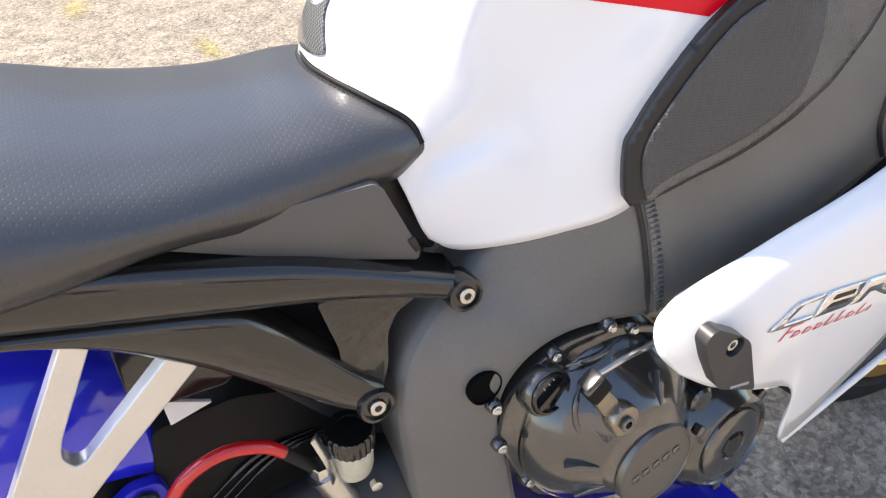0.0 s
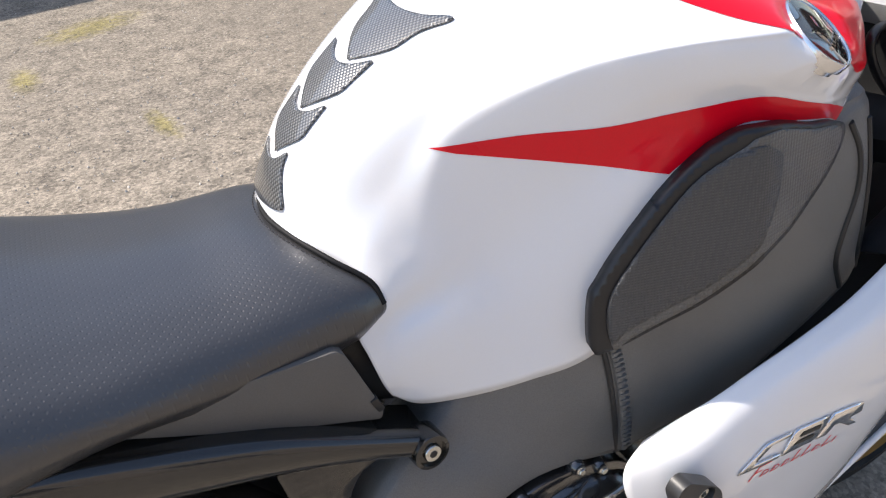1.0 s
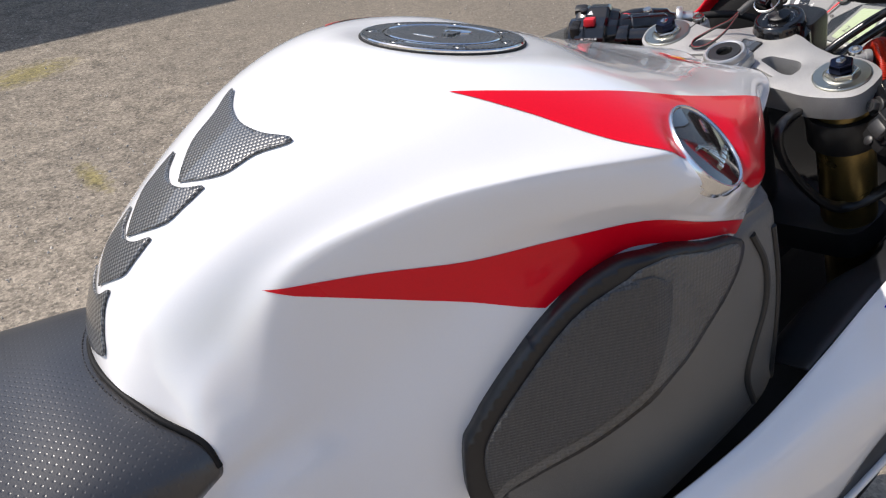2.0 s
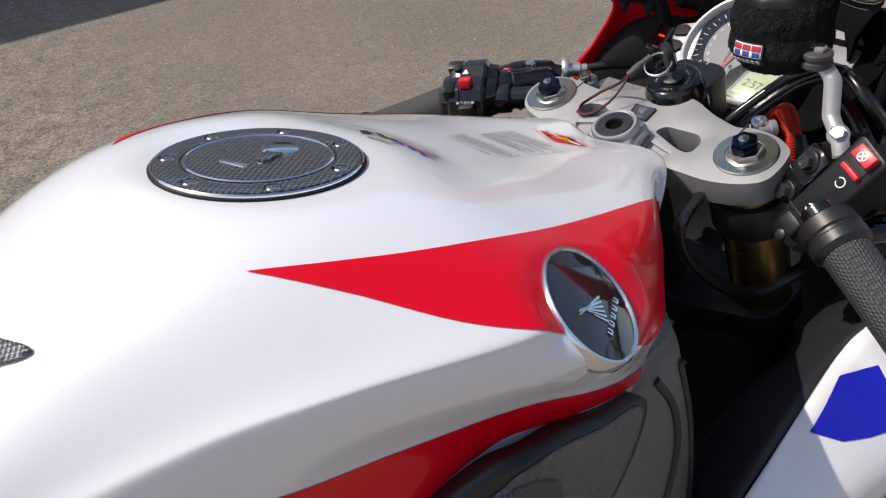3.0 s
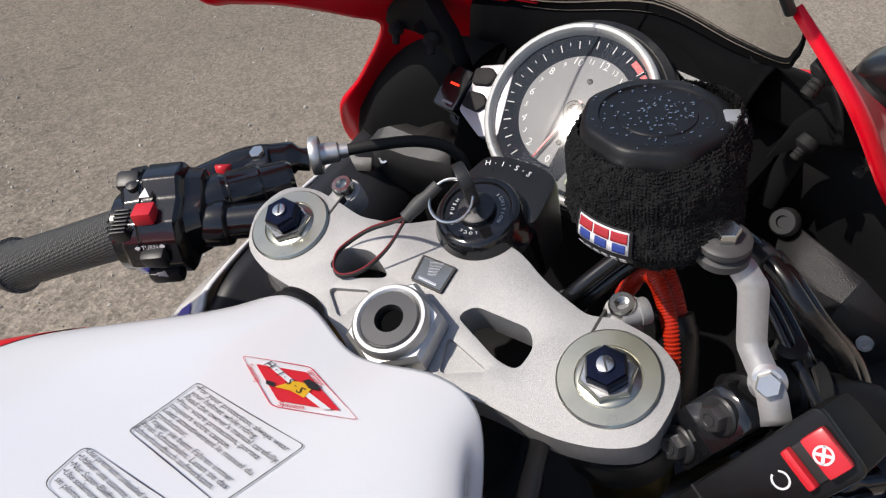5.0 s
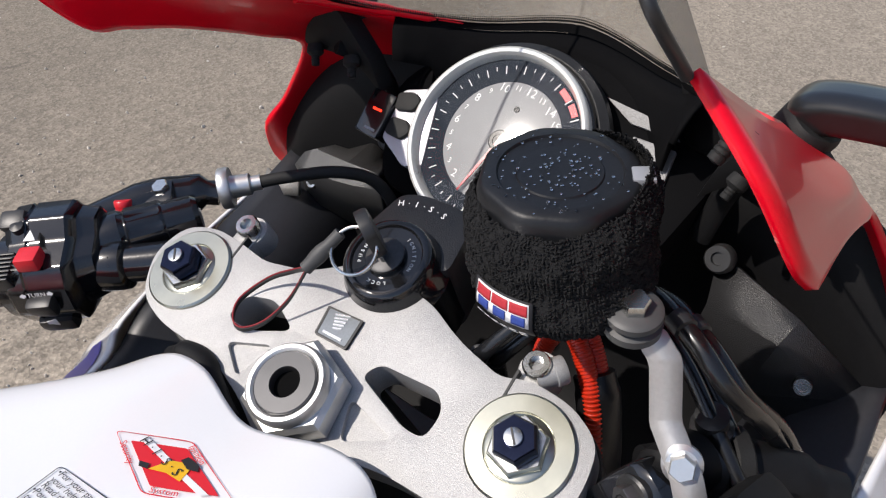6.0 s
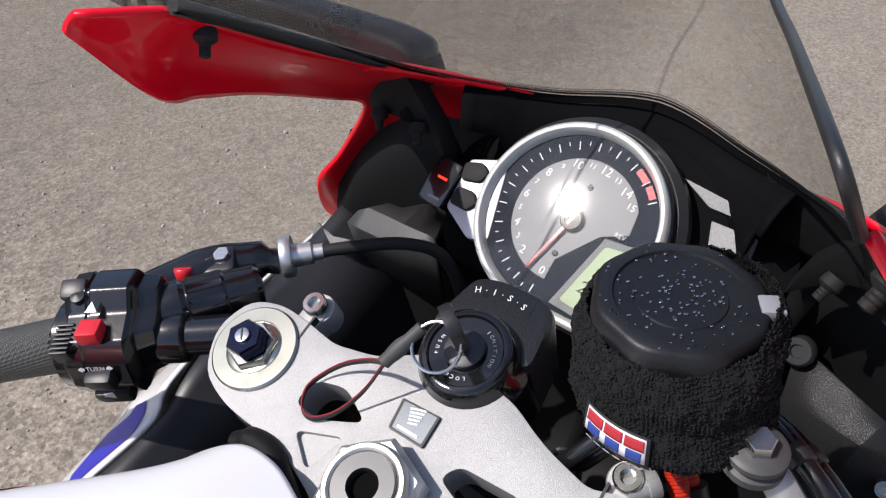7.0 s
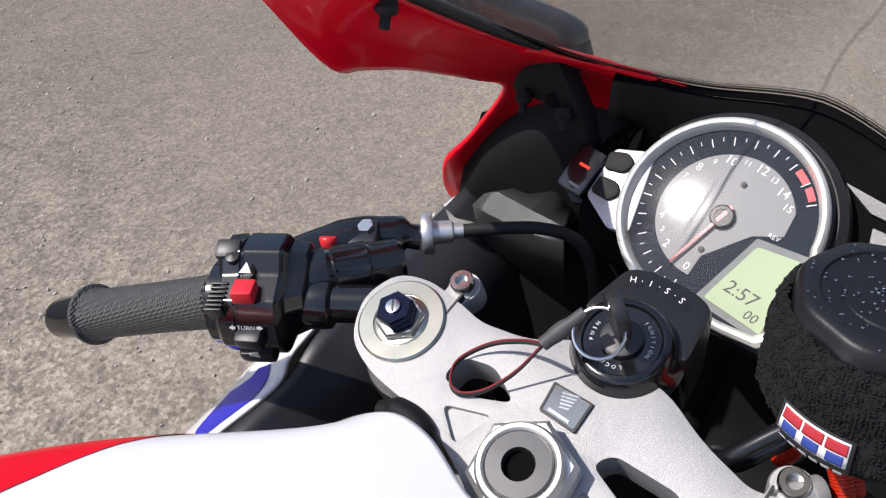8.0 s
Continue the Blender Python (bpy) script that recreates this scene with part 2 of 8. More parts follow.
# ---- ground ----
def asphalt():
    m = mat("worn_asphalt", (0.232, 0.198, 0.156), 0.9, vary=0.20, grain=60, blotch=1.4)
    n, l, b = nodes_of(m)
    co = n.new("ShaderNodeTexCoord")
    vor = n.new("ShaderNodeTexVoronoi")
    vor.inputs["Scale"].default_value = 150
    l.new(co.outputs["Object"], vor.inputs["Vector"])
    stone = n.new("ShaderNodeMapRange")
    stone.inputs["From Min"].default_value, stone.inputs["From Max"].default_value = 0.0, 1.0
    stone.inputs["To Min"].default_value, stone.inputs["To Max"].default_value = 0.76, 1.26
    sep = n.new("ShaderNodeSeparateColor")
    l.new(vor.outputs["Color"], sep.inputs[0])
    l.new(sep.outputs[0], stone.inputs["Value"])
    mul = n.new("ShaderNodeMix")
    mul.data_type, mul.blend_type = "RGBA", "MULTIPLY"
    mul.inputs[0].default_value = 1
    old = b.inputs["Base Color"].links[0].from_socket
    l.new(old, mul.inputs[6])
    l.new(stone.outputs[0], mul.inputs[7])
    # two mossy streaks, broken up by noise
    moss = n.new("ShaderNodeTexNoise")
    moss.inputs["Scale"].default_value, moss.inputs["Detail"].default_value = 32, 9
    l.new(co.outputs["Object"], moss.inputs["Vector"])
    total = None
    for cx, cy, rx, ry, turn in ((-0.45, 2.12, 0.07, 0.24, 8), (-0.5, 3.35, 0.42, 0.22, 20), (-0.83, 2.85, 0.10, 0.25, 0)):
        mp = n.new("ShaderNodeMapping")
        mp.vector_type = "TEXTURE"
        mp.inputs["Location"].default_value = (cx, cy, 0)
        mp.inputs["Rotation"].default_value = (0, 0, radians(turn))
        mp.inputs["Scale"].default_value = (rx, ry, 1)
        gr = n.new("ShaderNodeTexGradient")
        gr.gradient_type = "SPHERICAL"
        l.new(co.outputs["Object"], mp.inputs["Vector"])
        l.new(mp.outputs["Vector"], gr.inputs["Vector"])
        if total is None:
            total = gr.outputs["Fac"]
        else:
            ad = n.new("ShaderNodeMath")
            ad.operation = "MAXIMUM"
            l.new(total, ad.inputs[0])
            l.new(gr.outputs["Fac"], ad.inputs[1])
            total = ad.outputs[0]
    pr = n.new("ShaderNodeMath")
    pr.operation = "MULTIPLY"
    l.new(total, pr.inputs[0])
    l.new(moss.outputs["Fac"], pr.inputs[1])
    mr = n.new("ShaderNodeMapRange")
    mr.inputs["From Min"].default_value, mr.inputs["From Max"].default_value = 0.16, 0.42
    mr.inputs["To Max"].default_value = 0.75
    l.new(pr.outputs[0], mr.inputs["Value"])
    green = n.new("ShaderNodeMix")
    green.data_type = "RGBA"
    green.inputs[7].default_value = (0.24, 0.20, 0.06, 1)
    l.new(mr.outputs[0], green.inputs[0])
    l.new(mul.outputs[2], green.inputs[6])
    l.new(green.outputs[2], b.inputs["Base Color"])
    # cracks, and patches where the binder has worn off the stones
    warp = n.new("ShaderNodeTexNoise")
    warp.inputs["Scale"].default_value, warp.inputs["Detail"].default_value = 5, 6
    l.new(co.outputs["Object"], warp.inputs["Vector"])
    shift = n.new("ShaderNodeMix")
    shift.data_type, shift.blend_type = "RGBA", "LINEAR_LIGHT"
    shift.inputs[0].default_value = 0.25
    l.new(co.outputs["Object"], shift.inputs[6])
    l.new(warp.outputs["Color"], shift.inputs[7])
    crack = n.new("ShaderNodeTexVoronoi")
    crack.feature = "DISTANCE_TO_EDGE"
    crack.inputs["Scale"].default_value = 2.3
    l.new(shift.outputs[2], crack.inputs["Vector"])
    cr = n.new("ShaderNodeMapRange")
    cr.inputs["From Min"].default_value, cr.inputs["From Max"].default_value = 0.002, 0.012
    cr.inputs["To Min"].default_value, cr.inputs["To Max"].default_value = 0.86, 1.0
    l.new(crack.outputs["Distance"], cr.inputs["Value"])
    mott = n.new("ShaderNodeTexNoise")
    mott.inputs["Scale"].default_value, mott.inputs["Detail"].default_value, mott.inputs["Roughness"].default_value = 17, 9, 0.78
    l.new(co.outputs["Object"], mott.inputs["Vector"])
    mo = n.new("ShaderNodeMapRange")
    mo.inputs["From Min"].default_value, mo.inputs["From Max"].default_value = 0.35, 0.65
    mo.inputs["To Min"].default_value, mo.inputs["To Max"].default_value = 0.88, 1.12
    l.new(mott.outputs["Fac"], mo.inputs["Value"])
    both2 = n.new("ShaderNodeMath")
    both2.operation = "MULTIPLY"
    l.new(cr.outputs[0], both2.inputs[0])
    l.new(mo.outputs[0], both2.inputs[1])
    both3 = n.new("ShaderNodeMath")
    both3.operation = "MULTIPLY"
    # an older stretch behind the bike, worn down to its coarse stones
    where = n.new("ShaderNodeSeparateXYZ")
    l.new(shift.outputs[2], where.inputs[0])
    old_part = n.new("ShaderNodeMapRange")
    old_part.inputs["From Min"].default_value, old_part.inputs["From Max"].default_value = 0.9, -0.1
    l.new(where.outputs["X"], old_part.inputs["Value"])
    coarse = n.new("ShaderNodeTexNoise")
    coarse.inputs["Scale"].default_value, coarse.inputs["Detail"].default_value, coarse.inputs["Roughness"].default_value = 9, 10, 0.72
    l.new(co.outputs["Object"], coarse.inputs["Vector"])
    # base colour scaled evenly from 1.06 near to 0.80 with growing y
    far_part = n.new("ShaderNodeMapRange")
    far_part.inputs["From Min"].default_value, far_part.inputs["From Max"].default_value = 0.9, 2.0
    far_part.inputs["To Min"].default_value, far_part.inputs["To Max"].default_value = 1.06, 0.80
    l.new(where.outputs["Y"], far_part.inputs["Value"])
    cobble = n.new("ShaderNodeTexVoronoi")
    cobble.inputs["Scale"].default_value = 105
    l.new(co.outputs["Object"], cobble.inputs["Vector"])
    cob = n.new("ShaderNodeSeparateColor")
    l.new(cobble.outputs["Color"], cob.inputs[0])
    sum_ = n.new("ShaderNodeMath")
    sum_.operation = "MULTIPLY_ADD"
    sum_.inputs[1].default_value = 0.34
    l.new(cob.outputs[0], sum_.inputs[0])
    l.new(coarse.outputs["Fac"], sum_.inputs[2])
    patch = n.new("ShaderNodeMapRange")
    patch.inputs["From Min"].default_value, patch.inputs["From Max"].default_value = 0.40, 0.90
    patch.inputs["To Min"].default_value, patch.inputs["To Max"].default_value = 0.46, 1.58
    l.new(sum_.outputs[0], patch.inputs["Value"])
    blend = n.new("ShaderNodeMix")
    blend.data_type = "RGBA"
    blend.inputs[6].default_value = (1, 1, 1, 1)
    l.new(old_part.outputs[0], blend.inputs[0])
    l.new(patch.outputs[0], blend.inputs[7])
    worn = n.new("ShaderNodeMix")
    worn.data_type, worn.blend_type = "RGBA", "MULTIPLY"
    worn.inputs[0].default_value = 1
    l.new(green.outputs[2], worn.inputs[6])
    l.new(blend.outputs[2], worn.inputs[7])
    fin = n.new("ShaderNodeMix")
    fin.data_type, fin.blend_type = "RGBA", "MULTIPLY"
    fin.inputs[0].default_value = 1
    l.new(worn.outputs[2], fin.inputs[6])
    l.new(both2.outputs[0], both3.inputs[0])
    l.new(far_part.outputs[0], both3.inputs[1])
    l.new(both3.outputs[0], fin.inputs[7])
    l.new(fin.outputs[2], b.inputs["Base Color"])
    bump = n.new("ShaderNodeBump")
    bump.inputs["Strength"].default_value, bump.inputs["Distance"].default_value = 0.32, 0.004
    l.new(vor.outputs["Distance"], bump.inputs["Height"])
    l.new(bump.outputs["Normal"], b.inputs["Normal"])
    return m


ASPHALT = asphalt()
bm = bmesh.new()
bmesh.ops.create_grid(bm, x_segments=60, y_segments=60, size=300)
for v in bm.verts:
    v.co.x, v.co.y = math.copysign(abs(v.co.x / 300) ** 3 * 300, v.co.x), math.copysign(abs(v.co.y / 300) ** 3 * 300, v.co.y)
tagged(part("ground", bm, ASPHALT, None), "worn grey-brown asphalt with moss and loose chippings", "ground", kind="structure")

# loose pale chippings on the asphalt
bm = bmesh.new()
for i in range(1500):
    x, y = random.uniform(-2.2, 2.6), random.uniform(0.35, 4.6)
    s = random.uniform(0.002, 0.0048) if random.random() < 0.93 else random.uniform(0.004, 0.007)
    bmesh.ops.create_icosphere(bm, subdivisions=1, radius=s, matrix=pose(x, y, s * 0.25, random.uniform(0, 90), random.uniform(0, 90), random.uniform(0, 360)) @ Matrix.Diagonal((1.2, random.uniform(0.6, 1.0), random.uniform(0.45, 0.8), 1)))
chips = random.Random(5)
for i in range(1300):
    x, y, s = chips.uniform(-2.2, 0.7), chips.uniform(0.4, 2.9), chips.uniform(0.0022, 0.0056)
    bmesh.ops.create_icosphere(bm, subdivisions=1, radius=s, matrix=pose(x, y, s * 0.2, chips.uniform(0, 90), chips.uniform(0, 90), chips.uniform(0, 360)) @ Matrix.Diagonal((1.2, chips.uniform(0.6, 1.0), chips.uniform(0.4, 0.7), 1)))
tagged(part("loose_chippings", bm, mat("pale_stone_chips", (0.46, 0.42, 0.37), 0.85, vary=0.4, grain=30, blotch=4), None, sharp=10), "small pale stone chippings lying loose on the asphalt", "gravel", kind="stuff")

# a plain building beside the yard: its eaves throw the shade at the edge of the yard
RENDER = mat("pale_rendered_wall", (0.55, 0.53, 0.5), 0.9, vary=0.1, grain=30, blotch=0.8, bump=0.2, bump_scale=60)
tagged(part("wall_left", box((14, 0.3, 3.0), pose(0, 5.75, 1.5, 0, 0, 4), 0.01), RENDER, None), "pale rendered wall along the edge of the yard", "wall", kind="structure")

# the house across the yard, facing the sun
BRICK = mat("brown_brick_wall", (0.44, 0.37, 0.31), 0.9, vary=0.3, grain=14, blotch=0.8, bump=0.2, bump_scale=60)
tagged(part("wall_right", box((16, 0.3, 4.0), pose(0.5, -7.6, 2.0, 0, 0, -3), 0.01), BRICK, None), "brown brick house wall across the yard", "wall", kind="structure")
PANE = mat("dark_window_glass", (0.02, 0.022, 0.025), 0.05, vary=0.1, spec=0.6)
UPVC = mat("white_window_frame", (0.78, 0.78, 0.77), 0.35, vary=0.03)
for k, x in enumerate((-3.4, -0.9, 1.7)):
    m = pose(0.5, -7.6, 2.0, 0, 0, -3) @ pose(x - 0.5, 0.155, -0.45)
    win = part("window_%d" % (k + 1), box((1.5, 0.03, 1.25), m, 0.004), PANE, None)
    tagged(win, "white-framed window of the house across the yard", "window", kind="structure")
    for w, h, px, pz in ((1.62, 0.07, 0, 0.65), (1.62, 0.09, 0, -0.66), (0.07, 1.30, -0.77, 0), (0.07, 1.30, 0.77, 0), (0.06, 1.25, 0.12, 0), (0.86, 0.05, -0.32, 0.25)):
        part("window_frame", box((w, 0.07, h), m @ pose(px, 0.01, pz), 0.006), UPVC, win)

# ---- motorcycle ----
bike = new("motorcycle")
bike.matrix_world = Matrix.Rotation(-LEAN, 4, "X")
tagged(bike, "white, red and blue sports motorcycle parked on its side stand", "motorcycle")

# columns: spine, crown, above the shoulder crease, crease, chin, hollow, flank, lower edge
TANK_RIBS = [
    [(-0.628, 0, 0.795), (-0.62, -0.05, 0.795), (-0.600, -0.085, 0.779), (-0.598, -0.100, 0.765), (-0.604, -0.112, 0.748), (-0.600, -0.119, 0.728), (-0.594, -0.122, 0.70), (-0.588, -0.121, 0.684)],
    [(-0.613, 0, 0.838), (-0.604, -0.05, 0.83), (-0.583, -0.085, 0.81), (-0.576, -0.100, 0.79), (-0.573, -0.110, 0.766), (-0.570, -0.112, 0.748), (-0.567, -0.1245, 0.722), (-0.565, -0.126, 0.667)],
    [(-0.588, 0, 0.873), (-0.577, -0.057, 0.865), (-0.553, -0.088, 0.838), (-0.543, -0.103, 0.812), (-0.533, -0.1125, 0.786), (-0.527, -0.1165, 0.760), (-0.522, -0.1295, 0.729), (-0.520, -0.137, 0.661)],
    [(-0.532, 0, 0.917), (-0.522, -0.068, 0.909), (-0.511, -0.096, 0.887), (-0.505, -0.108, 0.871), (-0.491, -0.1160, 0.815), (-0.483, -0.1225, 0.775), (-0.477, -0.136, 0.73), (-0.475, -0.148, 0.662)],
    [(-0.455, 0, 0.956), (-0.447, -0.083, 0.950), (-0.441, -0.128, 0.9180), (-0.439, -0.1385, 0.9065), (-0.433, -0.1400, 0.870), (-0.429, -0.1410, 0.825), (-0.427, -0.153, 0.76), (-0.427, -0.160, 0.669)],
    [(-0.37, 0, 0.9695), (-0.37, -0.096, 0.9665), (-0.37, -0.158, 0.9295), (-0.37, -0.169, 0.9195), (-0.369, -0.1675, 0.896), (-0.368, -0.1605, 0.862), (-0.366, -0.170, 0.82), (-0.37, -0.17, 0.70)],
    [(-0.28, 0, 0.957), (-0.28, -0.104, 0.955), (-0.277, -0.185, 0.9262), (-0.276, -0.1965, 0.9145), (-0.275, -0.1985, 0.894), (-0.273, -0.1885, 0.864), (-0.27, -0.186, 0.825), (-0.29, -0.19, 0.72)],
    [(-0.2, 0, 0.931), (-0.2, -0.094, 0.929), (-0.2, -0.163, 0.912), (-0.201, -0.182, 0.899), (-0.198, -0.198, 0.877), (-0.204, -0.193, 0.853), (-0.205, -0.187, 0.83), (-0.22, -0.18, 0.74)],
    [(-0.12, 0, 0.905), (-0.12, -0.070, 0.904), (-0.118, -0.122, 0.897), (-0.128, -0.148, 0.884), (-0.142, -0.163, 0.862), (-0.15, -0.165, 0.845), (-0.152, -0.163, 0.82), (-0.16, -0.155, 0.74)],
    [(-0.055, 0, 0.887), (-0.048, -0.05, 0.887), (-0.047, -0.078, 0.882), (-0.060, -0.091, 0.872), (-0.086, -0.104, 0.85), (-0.098, -0.108, 0.83), (-0.106, -0.110, 0.79), (-0.118, -0.11, 0.73)],
    [(-0.024, 0, 0.878), (-0.012, -0.040, 0.878), (-0.016, -0.066, 0.875), (-0.040, -0.086, 0.864), (-0.070, -0.098, 0.84), (-0.082, -0.099, 0.82), (-0.092, -0.1, 0.78), (-0.100, -0.09, 0.73)],
]
whole = []
for swell, rib in zip((0.6, 1.0, 1.0, 1.0, 0.7, 0.2, 0, 0, 0, 0, 0), TANK_RIBS):
    left = [(x - 0.002 * full_ * swell, -y + 0.0055 * min(1.0, -y / 0.1), z + 0.0045 * full_ * swell) for full_, (x, y, z) in reversed(list(zip((1.0, 0.9, 0.7, 0.4, 0.2, 0, 0), rib[1:])))]
    whole.append(left + rib)
bm = loft(whole, 9, 14)
CAPN = Vector((0.160, 0.018, 0.987)).normalized()
CAP = basis((-0.3195, 0.002, 0.9634), (1, 0, -0.13), CAPN)
EM = basis((-0.2340, -0.1842, 0.9087), (0.9, 0.1, -0.42), (0.30, -0.50, 0.73))
for v in bm.verts:
    # a flat seat for the badge
    q = EM.inverted() @ v.co
    r = math.hypot(q.x, q.y)
    if r < 0.052 and abs(q.z) < 0.03:
        k = min(1.0, (0.052 - r) / 0.020)
        q.z += (-0.0014 - q.z) * k * k * (3 - 2 * k)
        v.co = EM @ q
    if v.co.z < 0.86:
        continue
    # a flat seat for the filler cap
    q = CAP.inverted() @ v.co
    r = math.hypot(q.x, q.y)
    reach = 0.094 + 0.036 * max(0.0, q.x / max(r, 1e-6)) ** 2
    if r < reach:
        k = max(0.0, min(1.0, (reach - r) / (reach - 0.068)))
        q.z += (-0.0006 - q.z) * k * k * (3 - 2 * k)
        if r < 0.044:
            q.z = -0.006
        v.co = CAP @ q
bmesh.ops.recalc_face_normals(bm, faces=bm.faces[:])
import functools
from mathutils.bvhtree import BVHTree
TANK = BVHTree.FromBMesh(bm)
tank = part("fuel_tank", bm, WHITE, bike, "pearl white fuel tank with red flashes", sharp=60, solid=0.0025)

SEAT_RIBS = [
    [(-0.624, 0, 0.803), (-0.618, -0.04, 0.802), (-0.602, -0.078, 0.794), (-0.582, -0.101, 0.779), (-0.577, -0.111, 0.762), (-0.586, -0.109, 0.747)],
    [(-0.65, 0, 0.807), (-0.645, -0.05, 0.804), (-0.634, -0.086, 0.797), (-0.617, -0.112, 0.783), (-0.611, -0.122, 0.760), (-0.615, -0.116, 0.743)],
    [(-0.70, 0, 0.809), (-0.70, -0.06, 0.804), (-0.70, -0.094, 0.797), (-0.70, -0.121, 0.785), (-0.70, -0.133, 0.763), (-0.70, -0.126, 0.746)],
    [(-0.78, 0, 0.824), (-0.78, -0.07, 0.817), (-0.78, -0.108, 0.809), (-0.78, -0.137, 0.798), (-0.78, -0.150, 0.780), (-0.78, -0.142, 0.763)],
    [(-0.88, 0, 0.856), (-0.88, -0.08, 0.849), (-0.88, -0.122, 0.838), (-0.88, -0.152, 0.822), (-0.88, -0.166, 0.792), (-0.88, -0.158, 0.768)],
    [(-1.0, 0, 0.884), (-1.0, -0.08, 0.878), (-1.0, -0.122, 0.866), (-1.0, -0.152, 0.846), (-1.0, -0.166, 0.81), (-1.0, -0.158, 0.788)],
    [(-1.1, 0, 0.92), (-1.1, -0.07, 0.915), (-1.1, -0.1, 0.9), (-1.1, -0.12, 0.87), (-1.1, -0.125, 0.845), (-1.1, -0.115, 0.83)],
]
SEATVINYL = mat("dimpled_black_vinyl", (0.030, 0.0295, 0.031), 0.38, spec=0.8, coat=0.38, vary=0.12, grain=300, blotch=7)
SEATVINYL.node_tree.nodes["Principled BSDF"].inputs["Coat Roughness"].default_value = 0.3
n_, l_, b_ = nodes_of(SEATVINYL)
co_ = n_.new("ShaderNodeTexCoord")
mp_ = n_.new("ShaderNodeMapping")
mp_.inputs["Rotation"].default_value = (0, 0, radians(45))
mp_.inputs["Scale"].default_value = (1, 1, 0.001)
vo_ = n_.new("ShaderNodeTexVoronoi")
vo_.inputs["Scale"].default_value, vo_.inputs["Randomness"].default_value = 215, 0.0
dr_ = n_.new("ShaderNodeMapRange")
dr_.interpolation_type = "SMOOTHSTEP"
dr_.inputs["From Min"].default_value, dr_.inputs["From Max"].default_value = 0.10, 0.30
dr_.inputs["To Min"].default_value, dr_.inputs["To Max"].default_value = 0.0, 1.0
le_ = n_.new("ShaderNodeTexVoronoi")
le_.inputs["Scale"].default_value = 900
hs_ = n_.new("ShaderNodeMath")
hs_.operation = "MULTIPLY_ADD"
hs_.inputs[1].default_value = 0.12
bu_ = n_.new("ShaderNodeBump")
bu_.inputs["Strength"].default_value, bu_.inputs["Distance"].default_value = 0.36, 0.0008
l_.new(co_.outputs["Object"], mp_.inputs["Vector"])
l_.new(mp_.outputs["Vector"], vo_.inputs["Vector"])
l_.new(co_.outputs["Object"], le_.inputs["Vector"])
l_.new(vo_.outputs["Distance"], dr_.inputs["Value"])
l_.new(le_.outputs["Distance"], hs_.inputs[0])
l_.new(dr_.outputs[0], hs_.inputs[2])
l_.new(hs_.outputs[0], bu_.inputs["Height"])
l_.new(bu_.outputs["Normal"], b_.inputs["Normal"])
part("seat", loft(SEAT_RIBS, 6, 8, mirror=True), SEATVINYL, bike, "black vinyl seat with fine raised dots", sharp=60, solid=0.004)

# rolled front edge of the seat with its stitches
lip = catmull([Vector((p[0] - 0.0015, s * p[1], p[2] + 0.0022)) for s, ps in ((1, SEAT_RIBS[0][4:0:-1]), (-1, SEAT_RIBS[0][:5])) for p in ps], 8)
piping = part("seat_piping", tube(lip, 0.0022, 10), MATTBLACK, bike, "rolled black seam along the seat's front edge")
STITCH = mat("black_thread", (0.02, 0.02, 0.022), 0.8, vary=0.2)
for k in range(2, len(lip) - 2):
    q = lip[k] + Vector((-0.0055, 0, -0.0012))
    w = (lip[k + 1] - lip[k - 1]).normalized()
    part("stitch", tube([q - w * 0.0014, q + w * 0.0014], 0.0006, 6), STITCH, piping)


def spar_section(rear, front):
    """One cut through the spar: rounded at the rear or upper edge and at the front or lower edge."""
    a, c = Vector(rear), Vector(front)
    inward = Vector((0, 1, 0))
    return [Vector((a.x, -0.08, a.z)), a + inward * 0.016, a.lerp(c, 0.035) + inward * 0.004, a.lerp(c, 0.12) - inward * 0.001, a.lerp(c, 0.5) - inward * 0.005,
            a.lerp(c, 0.9) - inward * 0.001, a.lerp(c, 0.97) + inward * 0.003, c + inward * 0.012, Vector((c.x, -0.09, c.z))]


SPAR = [spar_section(p, q) for p, q in (
    ((-0.651, -0.150, 0.38), (-0.545, -0.166, 0.33)),
    ((-0.651, -0.150, 0.48), (-0.552, -0.166, 0.42)),
    ((-0.649, -0.150, 0.535), (-0.559, -0.167, 0.486)),
    ((-0.641, -0.148, 0.574), (-0.555, -0.168, 0.520)),
    ((-0.624, -0.144, 0.603), (-0.538, -0.169, 0.546)),
    ((-0.596, -0.138, 0.626), (-0.513, -0.170, 0.562)),
    ((-0.560, -0.128, 0.645), (-0.483, -0.170, 0.566)),
    ((-0.525, -0.127, 0.675), (-0.450, -0.171, 0.562)),
    ((-0.480, -0.137, 0.695), (-0.420, -0.174, 0.556)),
    ((-0.430, -0.150, 0.705), (-0.393, -0.177, 0.552)),
    ((-0.385, -0.165, 0.72), (-0.365, -0.183, 0.562)),
    ((-0.320, -0.186, 0.745), (-0.298, -0.194, 0.578)),
    ((-0.240, -0.191, 0.80), (-0.210, -0.197, 0.615)),
    ((-0.185, -0.186, 0.835), (-0.165, -0.197, 0.635)),
    ((-0.150, -0.180, 0.838), (-0.130, -0.192, 0.648)),
    ((-0.128, -0.160, 0.836), (-0.108, -0.172, 0.655)),
    ((-0.050, -0.060, 0.83), (-0.020, -0.065, 0.73)))]
bm = loft(SPAR, 4, 6)
SPARTREE = BVHTree.FromBMesh(bm)


